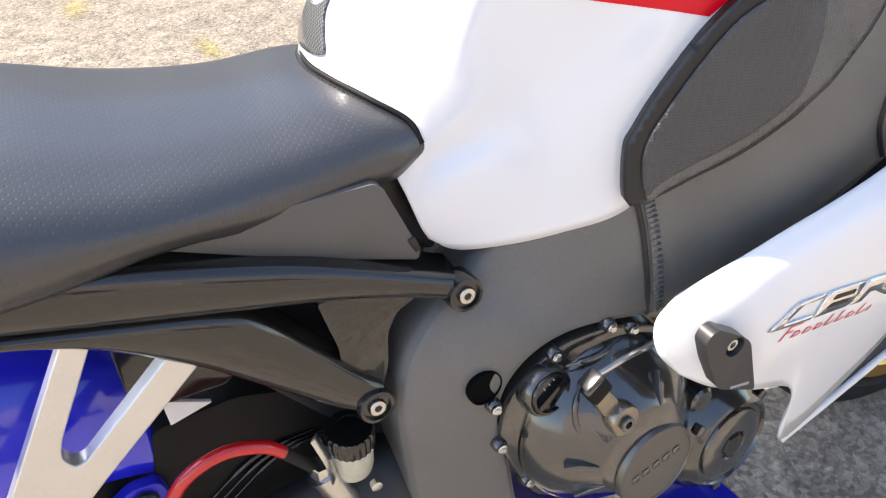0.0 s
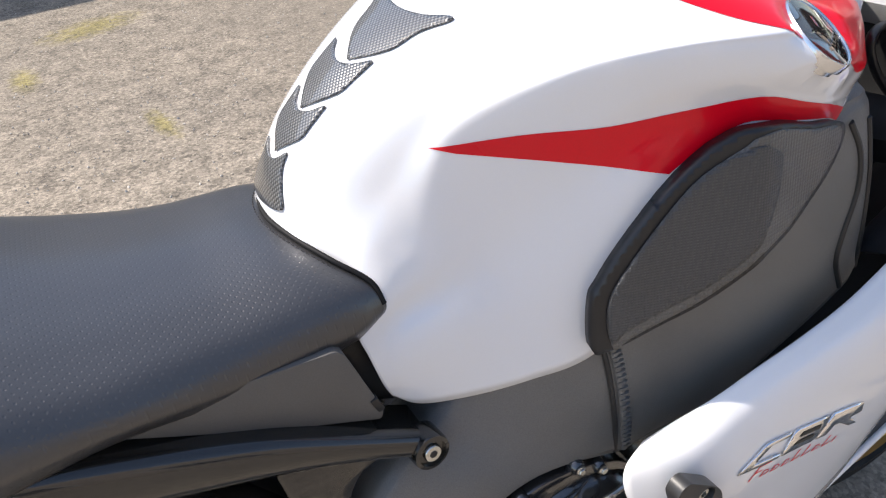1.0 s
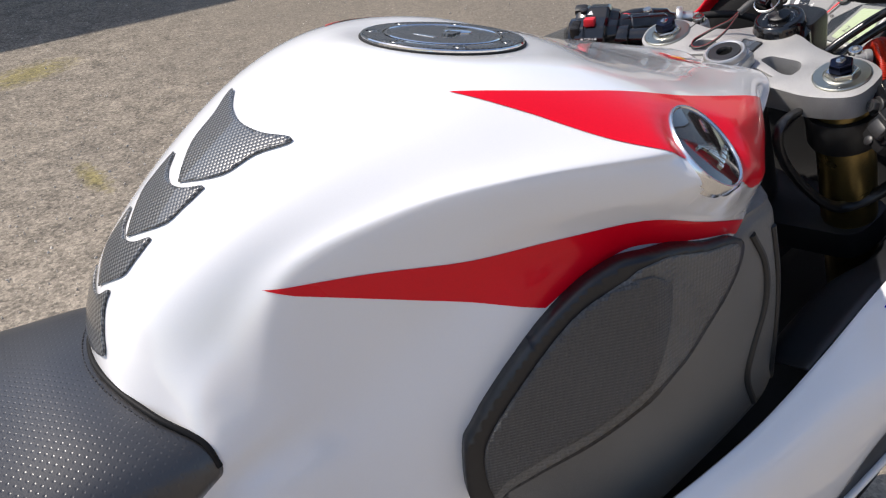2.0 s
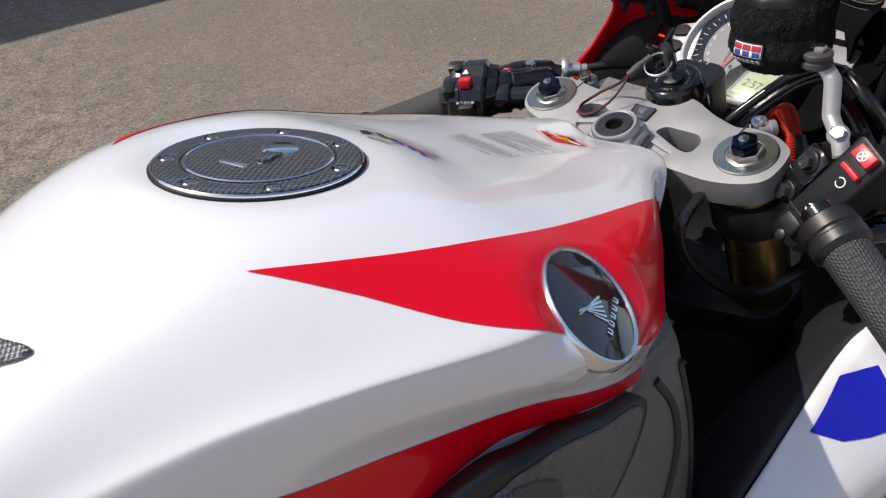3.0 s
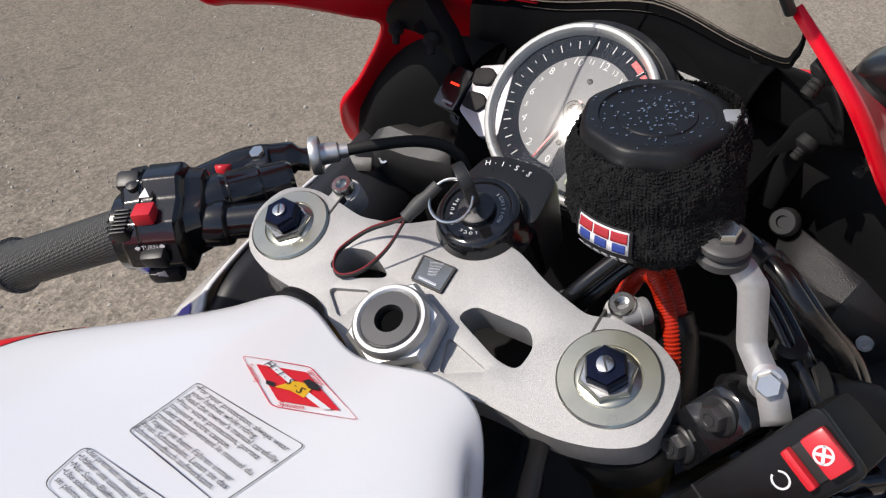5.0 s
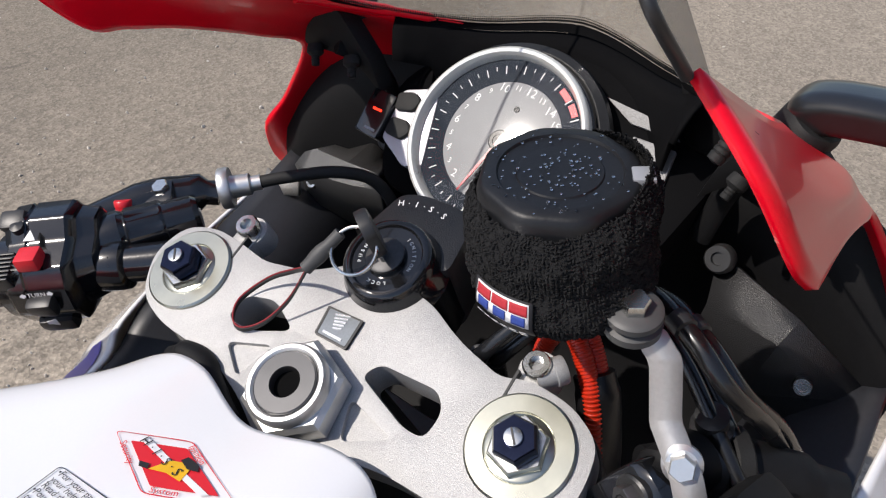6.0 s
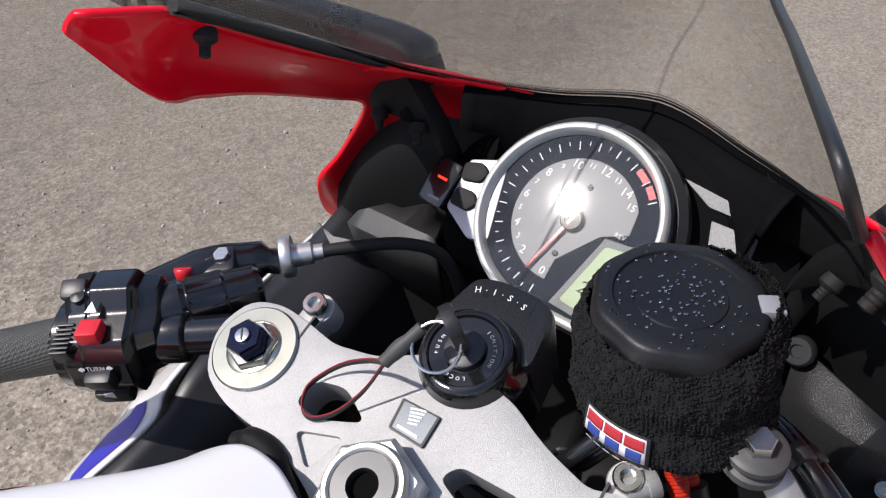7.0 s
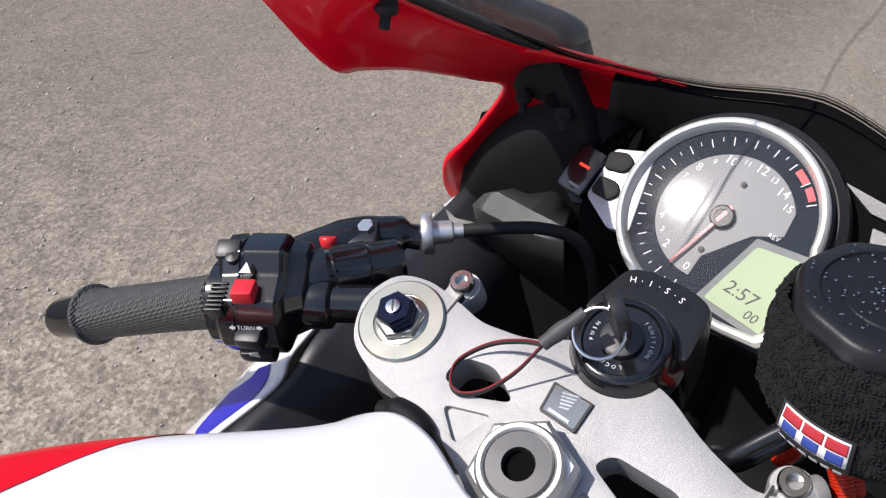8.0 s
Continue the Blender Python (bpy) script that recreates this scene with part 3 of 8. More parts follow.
def on_spar(x, z, lift=0.0):
    """The point of the right spar's outer face at x and z."""
    at = SPARTREE.ray_cast(Vector((x, -0.6, z)), Vector((0, 1, 0)))[0]
    return Vector((x, at.y - lift, z))


part("frame_spar", bm, FRAMEPAINT, bike, "dark grey twin-spar aluminium frame", sharp=50, solid=0.004)

# ---- steering ----
RAKE = radians(20)
CF, CA = Vector((math.cos(RAKE), 0, math.sin(RAKE))), Vector((-math.sin(RAKE), 0, math.cos(RAKE)))
STEM = Vector((0, 0, 0.8842))
HEAD = basis(STEM - CA * 0.021, CF, CA)  # x forward, y left, z up the steering axis, on the clamp's top face
CLAMP = [(0.030, -0.138, .02), (0.008, -0.137, .02), (-0.004, -0.118, .02), (-0.010, -0.095, .01), (-0.010, -0.06, .01), (-0.016, -0.028, .01), (-0.026, -0.010, .01), (-0.026, 0.010, .01), (-0.016, 0.028, .01), (-0.006, 0.056, .01), (-0.004, 0.10, .01),
         (0.004, 0.124, .02), (0.028, 0.137, .02), (0.050, 0.130, .015), (0.057, 0.11, .01), (0.055, 0.088, .004), (0.052, 0.068, .006), (0.058, 0.04, .01), (0.072, 0.02, .01), (0.072, -0.03, .01), (0.060, -0.055, .01), (0.053, -0.082, .005), (0.058, -0.095, .01), (0.056, -0.118, .01), (0.046, -0.135, .015)]
hole_r = round_corners([(0.023, -0.0216), (0.0325, -0.027), (0.034, -0.060), (0.026, -0.067), (0.0115, -0.066), (0.0115, -0.054)], 0.006)
hole_l = round_corners([(0.016, 0.066), (0.031, 0.064), (0.036, 0.046), (0.026, 0.026), (0.0155, 0.048)], 0.006)
POCKETS = [round_corners([(0.0050, 0.0560), (0.0150, 0.0305), (-0.0080, 0.0375)], 0.005, 6), round_corners([(0.0115, -0.0235), (0.0045, -0.0535), (-0.0085, -0.0310)], 0.005, 6)]
CLAMPTOP = prism(round_corners(CLAMP, 0.01), HEAD, 0.024, 0.0030, holes=(hole_r, hole_l, *POCKETS))
top_clamp = part("top_clamp", CLAMPTOP, CASTALU, bike, "bare cast aluminium top fork clamp", sharp=30)

# ---- tank graphics and cap ----
def carbon(name, pitch, dark, light, rough, along):
    """Woven carbon look: squares of two sets of ribs in turn under a clear coat; along: the way the cloth runs."""
    m = mat(name, (light * 0.5,) * 3, rough, coat=0.8, vary=0.2, grain=900, blotch=20)
    n, l, b = nodes_of(m)
    co = n.new("ShaderNodeTexCoord")
    waves = []
    for way in (along, (0, 1, 0)):
        dot = n.new("ShaderNodeVectorMath")
        dot.operation = "DOT_PRODUCT"
        dot.inputs[1].default_value = [c * math.pi / pitch for c in Vector(way).normalized()]
        l.new(co.outputs["Object"], dot.inputs[0])
        sine = n.new("ShaderNodeMath")
        sine.operation = "SINE"
        l.new(dot.outputs["Value"], sine.inputs[0])
        waves.append(sine)
    weave = n.new("ShaderNodeMath")
    weave.operation = "MULTIPLY"
    for i, sine in enumerate(waves):
        l.new(sine.outputs[0], weave.inputs[i])
    tone = n.new("ShaderNodeMapRange")
    tone.interpolation_type = "SMOOTHSTEP"
    tone.inputs["From Min"].default_value, tone.inputs["From Max"].default_value = -0.25, 0.55
    l.new(weave.outputs[0], tone.inputs["Value"])
    mix = n.new("ShaderNodeMix")
    mix.data_type = "RGBA"
    mix.inputs[6].default_value, mix.inputs[7].default_value = (dark, dark, dark, 1), (light, light, light * 0.97, 1)
    l.new(tone.outputs[0], mix.inputs[0])
    l.new(mix.outputs[2], b.inputs["Base Color"])
    bump = n.new("ShaderNodeBump")
    bump.inputs["Strength"].default_value, bump.inputs["Distance"].default_value = 0.35, 0.0005
    l.new(weave.outputs[0], bump.inputs["Height"])
    l.new(bump.outputs["Normal"], b.inputs["Normal"])
    return m


CARBON = carbon("carbon_weave_pad", 0.0021, 0.022, 0.17, 0.3, (0.73, 0, 0.68))
CARBONCAP = carbon("carbon_weave_cap", 0.0023, 0.014, 0.105, 0.25, (1, 0, 0))
KNEERIM = mat("smooth_black_knee_rim", (0.012, 0.0125, 0.0145), 0.42, spec=0.5, vary=0.15, grain=500, blotch=20)
GRIPTEX = mat("fine_textured_black_rubber", (0.062, 0.062, 0.0625), 0.40, spec=0.5, vary=0.2, grain=500, blotch=10)
# web: coarser dots and a lighter base colour than the grip
WEBTEX = mat("woven_textured_black_rubber", (0.105, 0.101, 0.094), 0.42, spec=0.6, vary=0.35, grain=900, blotch=14)
for tex, pitch in ((GRIPTEX, 400), (WEBTEX, 300)):
    n_, l_, b_ = nodes_of(tex)
    co_ = n_.new("ShaderNodeTexCoord")
    vo_ = n_.new("ShaderNodeTexVoronoi")
    vo_.inputs["Scale"].default_value, vo_.inputs["Randomness"].default_value = pitch, 0.0
    bu_ = n_.new("ShaderNodeBump")
    bu_.inputs["Strength"].default_value, bu_.inputs["Distance"].default_value = 0.9, 0.0012
    l_.new(co_.outputs["Object"], vo_.inputs["Vector"])
    l_.new(vo_.outputs["Distance"], bu_.inputs["Height"])
    l_.new(bu_.outputs["Normal"], b_.inputs["Normal"])


def decal(name, pts, toward, material, lift, res=0.008, solid=0.0, parent=None, label="", smooth=0, flip=False, tree=None):
    """A film laid on the tank: its outline in space, and the way from which it was laid on."""
    pts = [Vector(p) for p in pts]
    toward = Vector(toward).normalized()
    if flip:
        pts, toward = [Vector((p.x, -p.y, p.z)) for p in pts], Vector((toward.x, -toward.y, toward.z))
    mid = sum(pts, Vector()) / len(pts)
    m = basis(mid + toward * 0.12, (1, 0, 0), toward)
    inv = m.inverted()
    ring = [inv @ p for p in pts]
    if smooth:
        ring = catmull(ring, smooth, closed=True)
    one = lay(sheet_fill(ring, res), m, tree or TANK, lift)
    return part(name, one, material, parent or tank, label, sharp=60, solid=solid, offset=1.0)


def pad_outline(tip_x, tip_y, notch_x, low, end_x, end_y, c):
    half = [(notch_x, 0.0), (notch_x + 0.3 * (tip_x - notch_x), tip_y * 0.55), (tip_x, tip_y), (tip_x - 0.0045, tip_y * 1.03), *low, (end_x, end_y)]
    out = [(x, c - y) for x, y in half] + [(x, c + y) for x, y in reversed(half[1:])]
    return [(x, y, TANK.ray_cast(Vector((x, y, 1.2)), Vector((0, 0, -1)))[0].z) for x, y in out]


for args in ((-0.4725, 0.054, -0.487, [(-0.494, 0.041), (-0.515, 0.031)], -0.5345, 0.004, -0.004),
             (-0.5270, 0.034, -0.5410, [(-0.5430, 0.033), (-0.5570, 0.028)], -0.5755, 0.003, 0.005),
             (-0.5665, 0.027, -0.5790, [(-0.5800, 0.027), (-0.5905, 0.024)], -0.6030, 0.002, 0.006),
             (-0.6000, 0.022, -0.6075, [(-0.6080, 0.0245), (-0.6130, 0.031), (-0.6170, 0.036)], -0.6215, 0.014, 0.010)):
    decal("tank_pad", pad_outline(*args), (-0.45, 0, 0.9), CARBON, 0.0006, res=0.004, solid=0.0014, smooth=4, label="carbon-weave tank protector pad")

STRIPE = [(-0.5223, -0.0934, 0.869), (-0.4607, -0.1295, 0.8725), (-0.4007, -0.1564, 0.8701), (-0.3439, -0.177, 0.8726), (-0.2894, -0.1965, 0.874), (-0.245, -0.1961, 0.8590), (-0.210, -0.1915, 0.8465), (-0.183, -0.187, 0.8345),
          (-0.190, -0.19, 0.8255), (-0.2119, -0.1915, 0.8350), (-0.2512, -0.193, 0.8445), (-0.2907, -0.1904, 0.8535), (-0.3128, -0.1854, 0.8495), (-0.3345, -0.1806, 0.842), (-0.3602, -0.1753, 0.826), (-0.3844, -0.1673, 0.8334), (-0.4467, -0.141, 0.8505), (-0.5056, -0.1059, 0.8637)]
FLASH = [(-0.3838, -0.0957, 0.9566), (-0.3466, -0.1142, 0.9536), (-0.3011, -0.1305, 0.9477), (-0.2459, -0.1376, 0.936), (-0.1929, -0.1317, 0.9188), (-0.1178, -0.1156, 0.8931), (-0.052, -0.0902, 0.862), (-0.06, -0.105, 0.84), (-0.12, -0.15, 0.855),
         (-0.165, -0.182, 0.868), (-0.2, -0.2, 0.873), (-0.236, -0.205, 0.892), (-0.257, -0.2, 0.9095), (-0.285, -0.19, 0.9215), (-0.3115, -0.1707, 0.9305), (-0.345, -0.135, 0.9435)]
STRIPE = [*catmull(STRIPE[:8], 4), *catmull(STRIPE[8:15], 4), *STRIPE[15:]]
FLASH_L = [(x, y + max(-0.012, min(0.022, (-0.17 - x) * 0.20)), z) if i < 6 else (x, y, z) for i, (x, y, z) in enumerate(FLASH)]
FLASH_L = [*catmull(FLASH_L[:7], 4), FLASH_L[7], *catmull(FLASH_L[8:], 4)]
FLASH = [*catmull(FLASH[:7], 4), FLASH[7], *catmull(FLASH[8:], 4)]
for flip in (False, True):
    decal("side_stripe", STRIPE, (0, -1, 0.12), RED, 0.0005, res=0.004, label="red side stripe on the tank", flip=flip)
    decal("shoulder_flash", FLASH if not flip else FLASH_L, (0.25, -0.75, 0.6), RED, 0.0005, res=0.003, label="red flash on the tank's shoulder", flip=flip)

# winged badge in a chrome rim
EMS = EM @ pose(0, 0, -0.0018) @ Matrix.Rotation(radians(-22), 4, "Z") @ Matrix.Diagonal((0.80, 0.98, 1, 1))
badge = part("badge", lathe([(0.0385, -0.006), (0.0385, 0.0010), (0.0374, 0.0030), (0.0360, 0.0030), (0.0350, 0.0020), (0.0350, -0.012)], EMS, 48), mat("satin_badge_rim", (0.72, 0.73, 0.75), 0.2, metal=1.0, vary=0.03), tank, "satin silver oval badge rim")
part("badge_face", lathe([(0.0349, -0.012), (0.0349, 0.0019), (0.02, 0.0032), (0.0002, 0.0038)], EMS, 48), mat("smoked_badge_lacquer", (0.02, 0.016, 0.016), 0.08, coat=1.0, vary=0.2), badge, "smoked lacquer badge face")
for i in range(6):
    a = radians(198 - 11 * i)
    m = EM @ pose(0.006 - 0.001 * i, 0.0015 - 0.003 * i, 0.0027, 0, 0, math.degrees(a)) 
    part("wing_feather", prism([(0, -0.0006), (0.024 - 0.003 * i, -0.0003), (0.025 - 0.003 * i, 0.0004), (0, 0.0008)], m, 0.0012), CHROME, badge)
bm = bmesh.new()
for i in range(5):
    prism([(0, 0), (0.0036, 0), (0.0036, 0.0034), (0.0026, 0.0034), (0.0026, 0.0010), (0.0010, 0.0010), (0.0010, 0.0034), (0, 0.0034)], EM @ pose(-0.003 + 0.0050 * i, -0.0215 + 0.0040 * i, 0.0026, 0, 0, 38), 0.0012, bm=bm)
part("badge_bar", bm, CHROME, badge)

# knee pads
GRIP_OUT = [(-0.4308, 0.6879), (-0.43, 0.7316), (-0.4226, 0.748), (-0.4099, 0.7693), (-0.3912, 0.7948), (-0.368, 0.8214), (-0.343, 0.8427), (-0.3259, 0.8523), (-0.3111, 0.8563), (-0.2842, 0.8535), (-0.2456, 0.8425), (-0.2037, 0.8320), (-0.2000, 0.8110), (-0.2135, 0.7904), (-0.2369, 0.7741), (-0.2601, 0.7597), (-0.2742, 0.7546), (-0.2928, 0.7483), (-0.3091, 0.7388), (-0.3276, 0.7258), (-0.3493, 0.7132), (-0.3768, 0.7015), (-0.4004, 0.6906), (-0.4186, 0.6848)]
GRIP_IN = [(-0.4208, 0.6947), (-0.4242, 0.7196), (-0.42, 0.7417), (-0.4047, 0.7672), (-0.3809, 0.7993), (-0.3582, 0.8243), (-0.3359, 0.8389), (-0.3161, 0.8448), (-0.3012, 0.8436), (-0.2881, 0.8361), (-0.2826, 0.8271), (-0.2865, 0.7982), (-0.2959, 0.7749), (-0.3023, 0.7617), (-0.3099, 0.7551), (-0.3229, 0.7446), (-0.3468, 0.7295), (-0.3794, 0.715), (-0.4055, 0.702)]
GRIP_WEB = [(-0.4189, 0.6877), (-0.4223, 0.7173), (-0.4181, 0.7396), (-0.4027, 0.7653), (-0.3788, 0.7975), (-0.3559, 0.8226), (-0.3385, 0.8367), (-0.3212, 0.8464), (-0.3065, 0.8509), (-0.2849, 0.8512), (-0.2463, 0.8400), (-0.2100, 0.8310), (-0.2075, 0.8130), (-0.2213, 0.7935), (-0.2444, 0.7773), (-0.2665, 0.7637), (-0.2805, 0.7592), (-0.2988, 0.7529), (-0.3124, 0.742), (-0.331, 0.7291), (-0.352, 0.7168), (-0.3772, 0.7054), (-0.4022, 0.6938)]

GRIP_WEB = [(x + 0.0045, z - 0.0015) if k < 8 else (x, z) for k, (x, z) in enumerate(GRIP_WEB)]
GRIP_IN = [(x + 0.0045, z - 0.0015) if k < 8 else (x, z) for k, (x, z) in enumerate(GRIP_IN)]


def flank_y(x, z):
    """How far out the knee panel lies: on the tank's flank, running on below its edge."""
    y = 0.154 + 0.40 * (x + 0.427) - 0.55 * max(0.0, x + 0.30) - 0.10 * (z - 0.74)
    drop = 0.0
    at = None
    while at is None and drop < 0.064:
        at = TANK.ray_cast(Vector((x, -0.6, z + drop)), Vector((0, 1, 0)))[0]
        if at is not None and at.y > -0.05:
            at = None
        drop += 0.002
    if at is not None:
        w = min(-at.y + 0.0015, y + 0.004) - 0.25 * max(0.0, drop - 0.002)
        y = 0.5 * (y + w + math.sqrt((y - w) ** 2 + 0.004 ** 2))
    return y


@functools.cache
def flank_node(i, k):
    return flank_y(i * 0.006, k * 0.006)


def grip_y(x, z, lift):
    """The flank, evened out over a hand's width of small steps."""
    total = weight = 0.0
    i0, k0 = round(x / 0.006), round(z / 0.006)
    for i in range(i0 - 3, i0 + 4):
        for k in range(k0 - 3, k0 + 4):
            w = math.exp(-((i * 0.006 - x) ** 2 + (k * 0.006 - z) ** 2) / (2 * 0.007 ** 2))
            total, weight = total + w * flank_node(i, k), weight + w
    return total / weight + lift


def knee_pad(outline, lift, name, material, side, label, solid):
    one = sheet_fill(catmull([Vector((x, z, 0)) for x, z in outline], 4, closed=True), 0.005)
    for v in one.verts:
        x, z = v.co.x, v.co.y
        v.co = Vector((x, side * grip_y(x, z, lift), z))
    one.normal_update()
    if sum(f.normal.y for f in one.faces) * side < 0:
        bmesh.ops.reverse_faces(one, faces=one.faces[:])
    return part(name, one, material, tank, label, sharp=50, solid=solid, offset=-1.0)


for side in (-1, 1):
    for nm, outl, lf, mt, lb, sl in (("knee_pad_base", GRIP_OUT, 0.0125, KNEERIM, "satin black knee panel below the tank", 0.016), ("knee_web", GRIP_WEB, 0.0138, WEBTEX, "fine-textured black web round the knee grip", 0.004), ("knee_pad", GRIP_IN, 0.0152, GRIPTEX, "fine-textured black knee grip", 0.006)):
        knee_pad(outl, lf, nm, mt, side, lb, sl)

# filler cap
# raised black disc: the shade of the gap is put into its colour
part("cap_gap", lathe([(0.0640, -0.004), (0.0640, 0.0008), (0.0002, 0.0017)], CAP, 64), RUBBER, tank, "black disc standing for the shaded gap round the filler cap")
cap = part("filler_cap", lathe([(0.0628, -0.004), (0.0628, 0.0022), (0.0620, 0.0030), (0.0612, 0.0026), (0.0608, 0.002), (0.0002, 0.002)], CAP, 64), CHROME, tank, "round filler cap with carbon-weave cover")
hole_list = [circle(0.0052, 14, (0.0535 * math.cos(radians(-6 + 51.43 * i)), 0.0535 * math.sin(radians(-6 + 51.43 * i)))) for i in range(7)]
part("cap_ring", prism(circle(0.0605, 64), CAP @ pose(0, 0, 0.0035), 0.0014, 0.0004, holes=[circle(0.0462, 56), *hole_list]), CARBONCAP, cap, "carbon-weave ring")
part("cap_groove", lathe([(0.0462, 0.0005), (0.0462, 0.0026), (0.0447, 0.0026), (0.0447, 0.0005)], CAP, 56), GLOSSBLACK, cap)
part("cap_centre_rim", lathe([(0.0447, 0.0), (0.0447, 0.0036), (0.0437, 0.0042), (0.0428, 0.0036), (0.0428, 0.0)], CAP, 56), CHROME, cap)
part("cap_centre", lathe([(0.0428, 0.0), (0.0428, 0.0035), (0.03, 0.0040), (0.0002, 0.0042)], CAP, 56), CARBONCAP, cap, "carbon-weave cap centre")
bm = lathe([(0.0115, 0.0), (0.0115, 0.0046), (0.0098, 0.0056), (0.0002, 0.0058)], CAP @ pose(0.016, 0.004, 0), 28)
part("lock_cover", bm, CHROME, cap, "polished lock cover")
part("lock_cover_tab", prism(round_corners([(-0.013, -0.004), (0.013, -0.006), (0.013, 0.006), (-0.013, 0.004)], 0.003), CAP @ pose(0.006, -0.004, 0.0056, 0, 0, 35), 0.002, 0.0005), CARBONCAP, cap)
part("cap_window", prism(round_corners([(-0.010, -0.0025), (0.010, -0.0025), (0.010, 0.0025), (-0.010, 0.0025)], 0.001), CAP @ pose(-0.018, -0.004, 0.0045, 0, 0, -68), 0.002, 0.0004), STEEL, cap)
for i in range(7):
    a = radians(-6 + 51.43 * i)
    bm = lathe([(0.0046, -0.001), (0.0046, 0.0022), (0.0036, 0.0034), (0.0021, 0.0034), (0.0021, 0.0012), (0.0002, 0.0012)], CAP @ pose(0.0535 * math.cos(a), 0.0535 * math.sin(a), 0), 16)
    part("cap_screw", bm, STEEL, cap)


# printed labels
def on_tank(one, lift=0.0007):
    return lay(one, Matrix.Identity(4), TANK, lift)


def label_frame(name, ring, width, material, label=""):
    """A thin printed border."""
    bm = bmesh.new()
    outer = ring
    c = sum(ring, Vector((0, 0))) / len(ring)
    dense = []
    for i, p in enumerate(outer):
        q = outer[(i + 1) % len(outer)]
        k = max(1, int((q - p).length / 0.006))
        dense += [p.lerp(q, j / k) for j in range(k)]
    rows = [[Vector((p.x, p.y, 1.1)) for p in dense], [Vector((*(p + (c - p).normalized() * width), 1.1)) for p in dense]]
    return part(name, on_tank(skin(rows, wrap=True)), material, tank, label)


def text_line(bm, body, size, at, turn, spacing=1.0):
    letters(body, size, Matrix.Translation((at[0], at[1], 1.1)) @ Matrix.Rotation(turn, 4, "Z"), bm, align="LEFT", spacing=spacing)


A_ = [Vector(p) for p in ((-0.0873, 0.0358), (-0.1245, 0.0303), (-0.1255, -0.0278), (-0.0835, -0.0282))]
label_frame("rider_label_border", round_corners([tuple(p) for p in A_], 0.0025), 0.0005, INKBLACK)
bm = bmesh.new()
lines = ["•For your protection, always wear", " your helmet while riding.", " Read the owner's manual carefully.", "•Pour votre protection, portez", " toujours votre casque.", " Lisez attentivement le manuel du", " conducteur.", "•Tragen sie beim Fahren immer", " Ihren Schutzhelm. Lesen sie das", " Fahrerhandbuch aufmerksam."]
for i, s in enumerate(lines):
    text_line(bm, s, 0.0042, (-0.0895 - 0.00355 * i, 0.0335 - 0.0002 * i), radians(-90), 1.0)
part("rider_label_print", on_tank(bm), INKBLACK, tank, "black printed rider advice in three languages")
B_ = [(-0.1395, 0.0345), (-0.1605, 0.0265), (-0.1585, -0.0305), (-0.1345, -0.0285)]
label_frame("fuel_label_border", round_corners(B_, 0.005), 0.0005, INKBLACK)
bm = bmesh.new()
for i, s in enumerate(["•Use premium unleaded gasoline only.", "•Utiliser une essence super sans plomb.", "•Nur Super-Bleifrei Kraftstoff tanken.", "•Use solamente gasolina premium", " sin plomo."]):
    text_line(bm, s, 0.0039, (-0.1405 - 0.0038 * i, 0.0325 - 0.0016 * i), radians(-90), 0.96)
text_line(bm, "MEL-870", 0.0032, (-0.1605, -0.012), radians(-90), 0.9)
part("fuel_label_print", on_tank(bm), INKBLACK, tank, "black printed fuel advice in four languages")


def tank_patch(name, ring, material, lift=0.0007, label=""):
    one = sheet_fill([Vector(p) for p in ring], 0.006)
    for v in one.verts:
        v.co.z = 1.1
    return part(name, on_tank(one, lift), material, tank, label)


DIA = [(-0.0625, 0.0365), (-0.046, 0.008), (-0.0585, -0.0345), (-0.0765, 0.0005)]
dia_ring = round_corners(DIA, 0.003)
label_frame("security_label_border", dia_ring, 0.0005, INKRED)
dc = sum((Vector(p) for p in DIA), Vector((0, 0))) / 4
tank_patch("security_label", round_corners([tuple(dc + (Vector(p) - dc) * 0.72) for p in DIA], 0.001), INKRED, label="red and yellow diamond security label")
tank_patch("security_label_band", [tuple(dc + Vector(p)) for p in ((0.002, 0.0245), (0.0045, 0.0215), (-0.0005, -0.0235), (-0.003, -0.0205))], INKWHITE, 0.0010)
tank_patch("security_label_star", [tuple(dc + Vector(p)) for p in ((0.0065, -0.006), (0.002, 0.003), (-0.0065, 0.006), (-0.0035, -0.001), (-0.003, -0.009))], mat("yellow_print", (0.75, 0.42, 0.02), 0.45), 0.0012)
tank_patch("security_label_lock", [tuple(dc + Vector(p)) for p in ((0.0075, -0.001), (0.0072, -0.008), (0.0045, -0.0105), (0.0028, -0.006), (0.0045, 0.0))], INKBLACK, 0.0014)
tank_patch("security_label_key", [tuple(dc + Vector(p)) for p in ((-0.0045, 0.008), (-0.006, 0.012), (-0.008, 0.010), (-0.0068, 0.006))], INKBLACK, 0.0014)
bm = bmesh.new()
text_line(bm, "H · I · S · S", 0.0062, tuple(dc + Vector((0.0022, 0.021))), radians(-97), 1.0)
part("security_label_initials", on_tank(bm, 0.0016), INKBLACK, tank)
bm = bmesh.new()
text_line(bm, "Security", 0.0042, tuple(dc + Vector((-0.0035, 0.0265))), radians(-112), 1.0)
text_line(bm, "Ignition", 0.0042, tuple(dc + Vector((0.0125, 0.004))), radians(-106), 1.0)
text_line(bm, "System", 0.0042, tuple(dc + Vector((-0.0125, -0.003))), radians(-62), 1.0)
